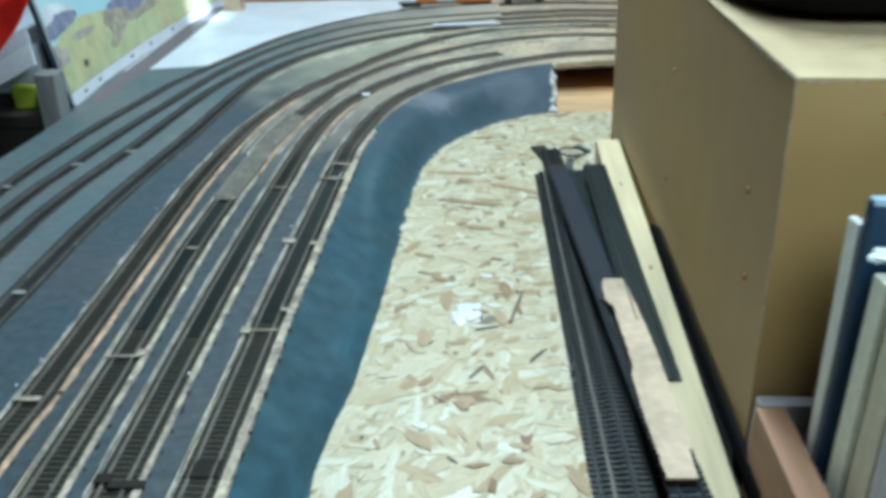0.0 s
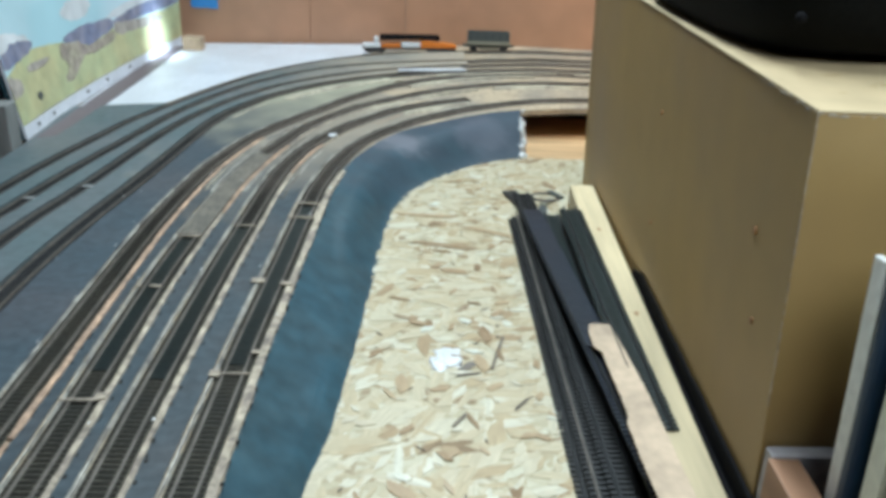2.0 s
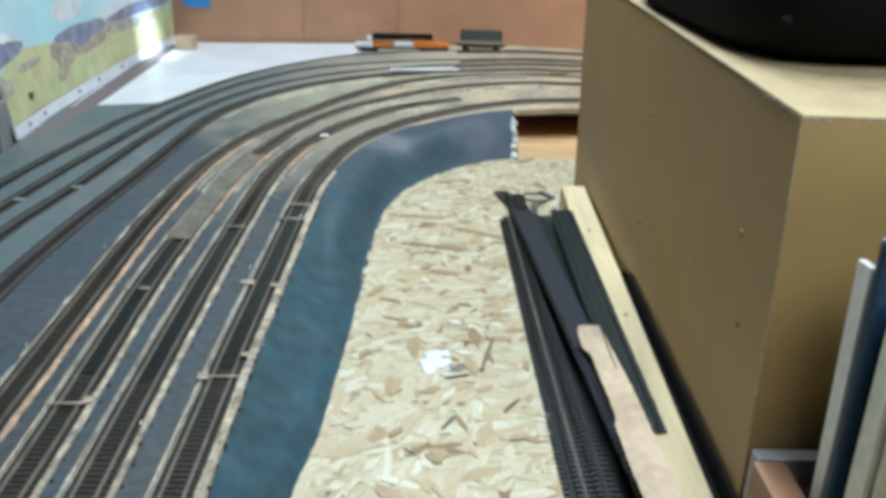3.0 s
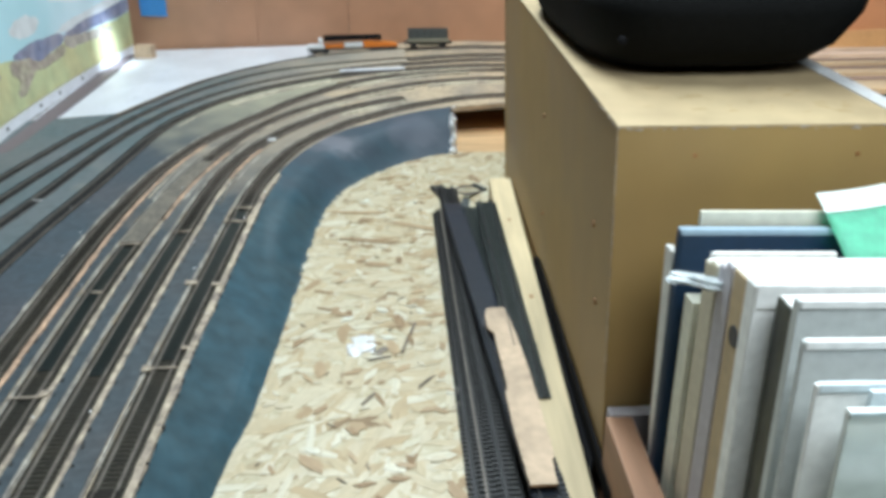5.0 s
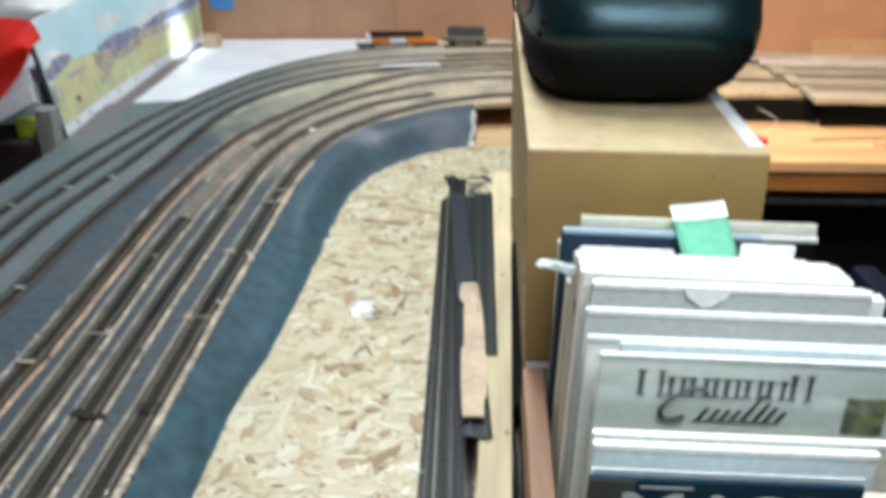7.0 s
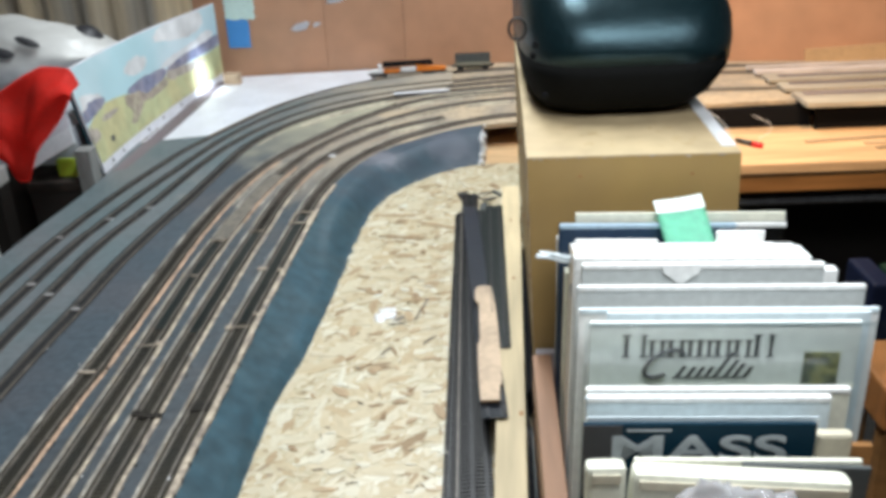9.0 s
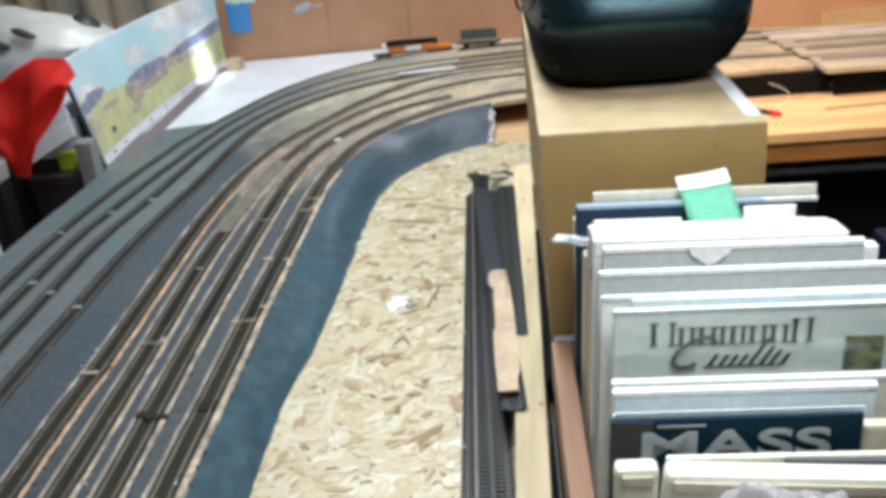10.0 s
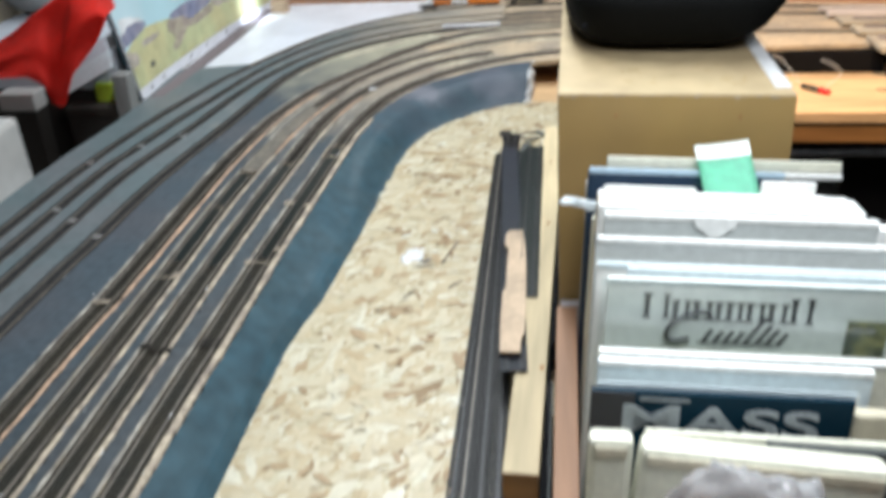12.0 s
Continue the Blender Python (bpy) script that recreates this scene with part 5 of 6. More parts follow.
def tall_box():
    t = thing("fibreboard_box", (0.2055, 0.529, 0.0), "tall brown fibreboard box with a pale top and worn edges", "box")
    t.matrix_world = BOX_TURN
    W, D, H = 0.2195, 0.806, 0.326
    T = 0.012
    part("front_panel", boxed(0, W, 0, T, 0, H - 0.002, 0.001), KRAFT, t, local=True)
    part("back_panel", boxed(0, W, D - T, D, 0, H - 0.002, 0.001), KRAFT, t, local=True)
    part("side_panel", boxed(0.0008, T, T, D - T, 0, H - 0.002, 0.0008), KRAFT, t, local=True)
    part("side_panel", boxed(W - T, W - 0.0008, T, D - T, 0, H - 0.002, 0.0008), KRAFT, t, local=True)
    part("top", boxed(0, W, 0, D, H - 0.0018, H, 0.0008), KRAFT_TOP, t, "top board, paler than the sides", local=True)
    # chipped paint along the front left edge
    bm = bmesh.new()
    rng = random.Random(3)
    for k in range(30):
        z = H - 0.003 - 0.20 * (k / 30) ** 1.5
        m = Matrix.Translation((-0.0001, -0.0001, z)) @ Matrix.Diagonal((0.7, 0.7, rng.uniform(3, 9), 1))
        bmesh.ops.create_icosphere(bm, subdivisions=1, radius=rng.uniform(0.0004, 0.0009), matrix=m)
    for k in range(26):
        m = Matrix.Translation((-0.0004, 0.0 + 0.10 * k / 26, H - 0.002 + rng.uniform(-0.002, 0.001))) @ Matrix.Diagonal((0.5, rng.uniform(1, 3), 1, 1))
        bmesh.ops.create_icosphere(bm, subdivisions=1, radius=rng.uniform(0.0004, 0.0012), matrix=m)
    for k in range(46):
        m = Matrix.Translation((W * rng.random() ** 1.3, -0.0003, H - 0.002 + rng.uniform(-0.0014, 0.0006))) @ Matrix.Diagonal((rng.uniform(1, 4), 0.5, 1, 1))
        bmesh.ops.create_icosphere(bm, subdivisions=1, radius=rng.uniform(0.0003, 0.0010), matrix=m)
    tagged(part("edge_wear", bm, CREAM, t, "chipped pale edge", local=True), kind="stuff")
    # faint scuffs on the top and the side
    bm = bmesh.new()
    for k in range(26):
        x, y = W * (0.15 + 0.7 * rng.random()), 0.02 + 0.09 * rng.random()
        m = Matrix.Translation((x, y, H + 0.0001)) @ Matrix.Rotation(rng.uniform(-0.3, 0.3), 4, "Z") @ Matrix.Diagonal((rng.uniform(2, 9), 1, 0.15, 1))
        bmesh.ops.create_icosphere(bm, subdivisions=1, radius=rng.uniform(0.0005, 0.0011), matrix=m)
    tagged(part("scuff_marks", bm, KRAFT, t, "faint brown scuff marks", local=True), kind="stuff")
    for y, z, r in ((0.07, 0.225, 0.0030), (0.052, 0.165, 0.0026), (0.36, 0.235, 0.0025), (0.36, 0.12, 0.002)):
        bm = bmesh.new()
        cyl(bm, (-0.0008, y, z), (0.002, y, z), r, n=12)
        part("screw", bm, FASCIA, t, "small brown countersunk screw", local=True)
    for x in (0.055, 0.17):
        bm = bmesh.new()
        cyl(bm, (x, -0.0007, H - 0.022), (x, 0.002, H - 0.022), 0.0018, n=10)
        part("screw", bm, FASCIA, t, local=True)
    # the box leans a little: its foot stands farther in than its top
    for ob in t.children:
        for v in ob.data.vertices:
            v.co.x += 0.009 * (1 - v.co.z / H)
    # white tape, drawn longer to carry the glare along the right edge too
    tape = thing("white_tape", (0, 0, 0), "white tape on the box top, lengthened to hold edge glare", "tape")
    tape.matrix_world = BOX_TURN @ Matrix.Translation((W - 0.012, 0.0, H + 0.0003))
    part("strip", boxed(-0.004, 0.0115, 0.020, 0.30, 0.0, 0.0006), FOAMWHITE, tape, local=True)


tall_box()


def padded_case():
    t = thing("padded_case", (0.33, 0.76, 0.326), "rounded black vinyl padded case standing on the box", "case")
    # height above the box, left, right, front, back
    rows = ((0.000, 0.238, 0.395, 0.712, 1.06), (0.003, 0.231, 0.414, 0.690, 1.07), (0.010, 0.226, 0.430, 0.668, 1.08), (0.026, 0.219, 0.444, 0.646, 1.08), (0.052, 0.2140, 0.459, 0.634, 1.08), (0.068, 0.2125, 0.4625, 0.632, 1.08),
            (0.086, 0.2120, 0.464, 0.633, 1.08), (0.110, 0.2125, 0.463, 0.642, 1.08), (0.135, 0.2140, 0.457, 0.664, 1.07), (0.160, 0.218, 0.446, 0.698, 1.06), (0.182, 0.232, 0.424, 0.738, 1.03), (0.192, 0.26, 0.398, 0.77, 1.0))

    def ring(z, x0, x1, y0, y1, n=48, e=4.2):
        cx, cy, a, b = (x0 + x1) / 2, (y0 + y1) / 2, (x1 - x0) / 2, (y1 - y0) / 2
        out = []
        for k in range(n):
            u = k / n * math.tau
            c, s = math.cos(u), math.sin(u)
            out.append((cx + a * math.copysign(abs(c) ** (2 / e), c), cy + b * math.copysign(abs(s) ** (2 / e), s), 0.3262 + z))
        return out

    ob = part("shell", loft(bmesh.new(), [ring(*r) for r in rows[5:]]), LEATHER, t, "glossy teal-black vinyl upper", smooth=True)
    # lower half split off in a duller black so the underside stays dark
    low = part("dark_lower_skin", loft(bmesh.new(), [ring(*r) for r in rows[:6]]), LEATHER_DULL, t, "lower skin made duller and blacker to keep the underside dark", smooth=True)
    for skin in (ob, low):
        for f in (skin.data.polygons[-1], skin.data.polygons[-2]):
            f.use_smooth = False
    # hanging ring
    bm = bmesh.new()
    for k in range(24):
        a, b = k / 24 * math.tau, (k + 1) / 24 * math.tau
        cyl(bm, (0.2065 + 0.010 * math.cos(a), 0.70, 0.428 + 0.0125 * math.sin(a)), (0.2065 + 0.010 * math.cos(b), 0.70, 0.428 + 0.0125 * math.sin(b)), 0.0017, n=8)
    part("hanging_ring", bm, LEATHER_MATT, t, "thin black hanging ring")
    for x, z in ((0.223, 0.420), (0.221, 0.408), (0.234, 0.362)):
        bm = bmesh.new()
        bmesh.ops.create_uvsphere(bm, u_segments=12, v_segments=8, radius=0.0040, matrix=Matrix.Translation((x, 0.642, z)))
        part("rivet", bm, BLACK, ob, smooth=True)


padded_case()


# ---- card tray ----
def tray():
    t = thing("card_tray", (0.34, 0.25, 0.0), "open pinkish plywood tray full of craft cards", "tray")
    part("side", boxed(0.2095, 0.230, -0.12, 0.512, 0.0, 0.100, 0.001, Matrix.Translation((0.21, 0.51, 0)) @ Matrix.Rotation(radians(-1.6), 4, "Z") @ Matrix.Translation((-0.21, -0.51, 0))), TRAYWOOD, t)
    part("side", boxed(0.440, 0.456, -0.12, 0.512, 0.0, 0.100, 0.001), TRAYWOOD, t)
    part("end", boxed(0.2135, 0.456, 0.5135, 0.5255, 0.0, 0.100, 0.001), GREYPLY, t, "grey plywood end")
    part("end", boxed(0.205, 0.456, -0.134, -0.1215, 0.0, 0.100, 0.001), TRAYWOOD, t)
    part("tray_floor", boxed(0.2315, 0.4395, -0.12, 0.512, 0.0, 0.008), TRAYWOOD, t)


GREYPLY = mat("grey_plywood", (0.42, 0.39, 0.40), 0.6, grain=70)
tray()
LEAN = 3.0


SHEETS = {}


def card(x0, x1, y, top, thick, material, label, name="craft_card", category="card", lean=LEAN, turn=0.0, round_edge=0.0006, cap=None, roll=1.6, deep=0.0035):
    """A card or packet standing in the tray; the front face passes y at its top."""
    foot = 0.0125
    t = thing(name, (0, 0, 0), label, category, "cards standing in the tray")
    t.matrix_world = Matrix.Translation(((x0 + x1) / 2, y, top)) @ Matrix.Rotation(radians(turn), 4, "Z") @ Matrix.Rotation(radians(roll), 4, "Y") @ Matrix.Rotation(radians(-lean), 4, "X")
    h = (top - foot) / math.cos(radians(lean))
    SHEETS[t.name] = part("sheet", boxed((x0 - x1) / 2, (x1 - x0) / 2, 0, thick, -h, 0, round_edge), material, t, local=True)
    # cap: top strip, usually white in place of strong light from above
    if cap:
        part("bright_edge", boxed((x0 - x1) / 2 + 0.001, (x1 - x0) / 2 - 0.0005, -0.0007, thick - 0.0006, -deep, 0.0008, 0.0006), cap, t, "top edge strip, mostly white to hold the top light", local=True)
    return t


def on_card(t, name, pts, material, label="", out=0.0009):
    bm = bmesh.new()
    bm.faces.new([bm.verts.new((x, -out, z)) for x, z in pts])
    r = bmesh.ops.extrude_face_region(bm, geom=bm.faces[:])
    bmesh.ops.translate(bm, verts=[v for v in r["geom"] if isinstance(v, bmesh.types.BMVert)], vec=(0, 0.0004, 0))
    return part(name, bm, material, SHEETS[t.name], label, local=True)


def bar(t, x0, x1, z0, z1, material, name="print_bar", label="", slant=0.0, out=0.0009):
    return on_card(t, name, [(x0, z0), (x1, z0), (x1 + slant, z1), (x0 + slant, z1)], material, label, out)


def cards():
    rng = random.Random(8)
    card(0.250, 0.460, 0.4765, 0.2785, 0.004, CLEAR, "clear packet with a cream header at the tray back", cap=PAPER_CREAM, deep=0.009, round_edge=0.0018)
    card(0.233, 0.408, 0.462, 0.2725, 0.008, NAVY, "dark navy folder standing in the tray", "folder", "folder", round_edge=0.003, cap=FOLDER_EDGE, deep=0.003)
    card(0.405, 0.458, 0.4655, 0.2690, 0.004, CLEAR, "clear plastic sleeve with a shiny white edge", "plastic_sleeve", "sleeve", round_edge=0.0018, cap=PAPER_WHITE)
    card(0.2325, 0.2375, 0.4715, 0.2565, 0.0145, PAPER_WHITE, "narrow white card spine beside the folder", roll=0, round_edge=0.001)
    card(0.2375, 0.262, 0.436, 0.236, 0.016, PAPER_CREAM, "small cream packet behind the pale cards", "plastic_packet", "packet")
    # pale cards, white caps standing in for lit tops: left, right, front, top, thickness
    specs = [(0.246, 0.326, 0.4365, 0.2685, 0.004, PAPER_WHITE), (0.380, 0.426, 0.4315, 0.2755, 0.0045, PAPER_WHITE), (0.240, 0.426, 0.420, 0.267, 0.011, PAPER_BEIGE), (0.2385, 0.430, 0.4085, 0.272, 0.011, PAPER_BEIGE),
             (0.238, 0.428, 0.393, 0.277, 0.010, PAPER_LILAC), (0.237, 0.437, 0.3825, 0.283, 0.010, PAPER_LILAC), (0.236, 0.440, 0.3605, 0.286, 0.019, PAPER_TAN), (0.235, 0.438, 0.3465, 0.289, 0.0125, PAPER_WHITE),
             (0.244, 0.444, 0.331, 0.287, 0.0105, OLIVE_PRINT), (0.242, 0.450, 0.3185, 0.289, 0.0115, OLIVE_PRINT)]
    names = {"white_card": "white craft card with a white cap for the top light", "beige_card": "beige craft card, top painted white for the light", "lilac_grey_card": "lilac-grey craft card, top painted white for the light", "tan_card": "thick tan craft card with a hang hole"}
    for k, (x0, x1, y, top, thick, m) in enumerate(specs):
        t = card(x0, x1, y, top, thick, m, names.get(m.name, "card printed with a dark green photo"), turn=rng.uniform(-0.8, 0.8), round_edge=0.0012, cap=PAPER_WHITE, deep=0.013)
        if m is PAPER_TAN:
            bm = bmesh.new()
            cyl(bm, ((x0 - x1) / 2 - 0.0006, 0.0075, -0.036), ((x0 - x1) / 2 + 0.001, 0.0075, -0.036), 0.0062, n=16)
            part("hang_hole", bm, INK, SHEETS[t.name], "dark round hang hole", local=True)
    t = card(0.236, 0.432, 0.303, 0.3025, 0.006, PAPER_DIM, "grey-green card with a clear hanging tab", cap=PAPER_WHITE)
    # scalloped clear hanger, painted white in place of its gloss
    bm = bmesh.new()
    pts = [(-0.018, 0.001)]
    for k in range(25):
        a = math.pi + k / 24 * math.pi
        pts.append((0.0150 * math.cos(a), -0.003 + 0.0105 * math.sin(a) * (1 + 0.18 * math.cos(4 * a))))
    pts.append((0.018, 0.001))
    on_card(t, "hanging_tab", [(x - 0.0175, z) for x, z in pts], PAPER_WHITE, "scalloped clear hanging tab, painted white for its gloss", 0.0016)
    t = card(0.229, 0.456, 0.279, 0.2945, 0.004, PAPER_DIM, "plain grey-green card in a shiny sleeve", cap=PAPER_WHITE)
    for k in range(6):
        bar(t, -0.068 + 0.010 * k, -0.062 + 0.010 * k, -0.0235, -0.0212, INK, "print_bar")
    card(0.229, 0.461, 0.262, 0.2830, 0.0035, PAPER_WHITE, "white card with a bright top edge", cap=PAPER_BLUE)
    card(0.250, 0.452, 0.2555, 0.2835, 0.003, PAPER_BLUE, "pale blue card packet")
    # the packet with the printed title
    t = card(0.236, 0.442, 0.246, 0.2805, 0.004, PAPER_GREY, "grey card packet with black title and small green picture")
    bar(t, -0.103, 0.103, -0.0016, 0.0, PAPER_BLUE, "bright_edge")
    # title: a row of upright bars
    x = -0.0765
    for w, h in ((0.0190, 0.0190), (0.0135, 0.0145), (0.0145, 0.0145), (0.0065, 0.0145), (0.0130, 0.0145), (0.0140, 0.0145), (0.0145, 0.0145), (0.0165, 0.0190)):
        z = -0.0292
        stem = min(0.0034, w * 0.5)
        stems = [(x, x + stem)] + ([(x + w - 0.0026 - stem * 0.8, x + w - 0.0026)] if w > 0.008 else [])
        for x0, x1 in stems:
            bar(t, x0, x1, z, z + h, TITLE_INK, "title_bar")
            for z0 in (z, z + h - 0.0012):
                bar(t, x0 - 0.0016, x1 + 0.0016, z0, z0 + 0.0012, TITLE_INK, "title_bar", out=0.0011)
        x += w + 0.0007
    # flowing second line: an open loop and slanted strokes
    bm = bmesh.new()
    arc = [(-0.049 + 0.0125 * math.cos(a), -0.0345 + 0.0120 * math.sin(a)) for a in np.linspace(0.7, 5.4, 20)]
    for (ax, az), (bx, bz) in zip(arc, arc[1:]):
        cyl(bm, (ax + (az + 0.04) * 0.7, -0.0014, az), (bx + (bz + 0.04) * 0.7, -0.0014, bz), 0.0016, n=6)
    part("script_stroke", bm, INK, SHEETS[t.name], local=True)
    for x, h in ((-0.036, 0.010), (-0.028, 0.009), (-0.021, 0.009), (-0.014, 0.009), (-0.007, 0.022), (0.001, 0.015), (0.008, 0.012), (0.016, 0.009)):
        bar(t, x, x + 0.0031, -0.0470, -0.0470 + h, INK, "script_stroke", slant=0.6 * h)
    bar(t, -0.038, 0.018, -0.0474, -0.0464, INK, "script_stroke", out=0.0011)
    part("small_picture", boxed(0.062, 0.089, -0.0012, -0.0003, -0.0530, -0.0255), GREENPRINT, SHEETS[t.name], "small printed picture of greenery", local=True)
    bar(t, -0.070, 0.103, -0.0565, -0.0530, PAPER_CREAM, "cream_band")
    t = card(0.231, 0.461, 0.2385, 0.2835, 0.0015, CLEAR, "clear sleeve round the titled packet", "plastic_sleeve", "sleeve", cap=CLEAR)
    # lower packets
    t = card(0.229, 0.426, 0.214, 0.2410, 0.006, PAPER_CREAM, "cream packet with a shiny top edge", round_edge=0.0018, cap=PAPER_WHITE)
    t = card(0.228, 0.408, 0.203, 0.2410, 0.006, PAPER_BLUE, "pale blue packet with a shiny top edge", round_edge=0.0018, cap=PAPER_WHITE)
    t = card(0.227, 0.396, 0.192, 0.2305, 0.003, PAPER_GREY, "grey card standing in the tray")
    t = card(0.227, 0.392, 0.1855, 0.2370, 0.0012, PAPER_BLUE, "pale card with a blue-grey edge")
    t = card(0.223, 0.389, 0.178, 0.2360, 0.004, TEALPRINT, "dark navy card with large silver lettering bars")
    part("dark_end", boxed(-0.083, -0.055, -0.0010, -0.0002, -0.060, -0.0008), INK, SHEETS[t.name], local=True)
    words = bpy.data.curves.new("word", "FONT")
    words.body, words.size, words.align_x, words.offset, words.extrude = "MASS", 0.0330, "LEFT", 0.0006, 0.0003
    holder = new("word_holder", words)
    flat = bpy.data.meshes.new_from_object(holder.evaluated_get(bpy.context.evaluated_depsgraph_get()))
    bpy.data.objects.remove(holder)
    wide = max(v.co.x for v in flat.vertices)
    flat.transform(Matrix.Translation((-0.065, -0.0010, -0.0298)) @ Matrix.Rotation(radians(90), 4, "X") @ Matrix.Diagonal((0.128 / wide, 0.90, 1, 1)))
    flat.materials.clear()
    flat.materials.append(LETTER_GREY)
    word = new("lettering", flat)
    word.parent = SHEETS[t.name]
    word["label"] = "large silver-grey capital letters"
    bar(t, -0.052, -0.020, -0.0055, -0.0040, LETTER_GREY, "print_bar")
    card(0.392, 0.418, 0.182, 0.2210, 0.010, PAPER_BEIGE, "small cream box beside the navy card", "small_box", "box", round_edge=0.003)
    card(0.4185, 0.437, 0.19, 0.205, 0.006, FASCIA, "brown card edge at the tray side")
    # front packets with rounded shoulders
    for x0, x1, y, top, thick, edge, roll in ((0.219, 0.2465, 0.130, 0.2365, 0.014, 0.005, 0.5), (0.2505, 0.398, 0.128, 0.2265, 0.018, 0.006, 5.0)):
        t = card(x0, x1, y, top, thick, PAPER_CREAM, "cream plastic packet with rounded shoulders", "plastic_packet", "packet", round_edge=edge, roll=roll)
        part("rim", boxed((x0 - x1) / 2 + 0.004, (x1 - x0) / 2 - 0.004, -0.0012, 0.0004, -0.012, -0.005, 0.0005), PAPER_BEIGE, t, "thin moulded rim", local=True)
    card(0.330, 0.418, 0.150, 0.2185, 0.004, MODEL_GREY, "grey plastic edge behind the cream packet", "plastic_packet", "packet", roll=4)
    card(0.256, 0.415, 0.157, 0.2195, 0.005, PAPER_CREAM, "cream packet behind the grey edge", "plastic_packet", "packet", round_edge=0.002, roll=2)
    # crumpled bag at the front
    bm = bmesh.new()
    bmesh.ops.create_icosphere(bm, subdivisions=5, radius=1.0)
    for v in bm.verts:
        n = noise.noise(v.co * 2.3) * 0.16 - abs(noise.noise(v.co * 5.0)) * 0.16 - abs(noise.noise(v.co * 11.0)) * 0.05
        v.co *= 1 + n
        v.co = Vector((0.298 + v.co.x * 0.078, 0.082 + v.co.y * 0.034, 0.136 + v.co.z * 0.124))
    bag = thing("plastic_bag", (0.315, 0.078, 0.008), "crumpled cloudy plastic bag stuffed in the tray front", "bag")
    part("film", bm, FROST, bag, smooth=True)
    # mint green note sticking out
    t = thing("sticky_note", (0.353, 0.466, 0.2825), "mint green sticky note leaning back over the folder", "note")
    t.matrix_world = Matrix.Translation((0.353, 0.466, 0.2885)) @ Matrix.Rotation(radians(-9), 4, "Y") @ Matrix.Rotation(radians(-50), 4, "X")
    bm = bmesh.new()
    grid = [[bm.verts.new((-0.0235 + 0.047 * i / 8, 0.004 * math.sin(i / 8 * 2.2) + 0.006 * (j / 8) ** 2, -0.050 + 0.066 * j / 8)) for i in range(9)] for j in range(9)]
    for a, b in zip(grid, grid[1:]):
        for i in range(8):
            bm.faces.new((a[i], a[i + 1], b[i + 1], b[i]))
    bmesh.ops.solidify(bm, geom=bm.faces[:], thickness=0.0006)
    part("sheet", bm, GREEN_NOTE, t, smooth=True, local=True)
    # glare on the upper part of the note, laid on as a white sheet
    bm = bmesh.new()
    grid = [[bm.verts.new((-0.0238 + 0.0476 * i / 8, 0.004 * math.sin(i / 8 * 2.2) + 0.006 * (j / 8) ** 2 - 0.0012, -0.050 + 0.066 * j / 8)) for i in range(9)] for j in range(6, 9)]
    for a, b in zip(grid, grid[1:]):
        for i in range(8):
            bm.faces.new((a[i], a[i + 1], b[i + 1], b[i]))
    part("pale_edge", bm, NOTE_GLARE, t, "white glare painted along the top of the note", local=True)
    # crumpled scrap of film at the corner of the cards
    bm = bmesh.new()
    bmesh.ops.create_icosphere(bm, subdivisions=3, radius=1.0)
    for v in bm.verts:
        d = v.co.normalized()
        k = 1 + 0.55 * noise.noise(d * 2.1 + Vector((4, 1, 7))) + 0.35 * noise.noise(d * 4.7)
        v.co = Vector((0.2275 + 0.0185 * d.x * k, 0.401 + 0.0065 * d.y * k, 0.2685 + 0.0036 * d.z * k - 0.0055 * d.x))
    tagged(part("film_scrap", bm, FILM), "small crumpled shiny scrap of clear film on the cards", "scrap")


GREENPRINT = mat("printed_greenery", (0.38, 0.37, 0.17), 0.35, grain=120, grain_amt=0.5, blotch=70, second=(0.11, 0.13, 0.10))
cards()


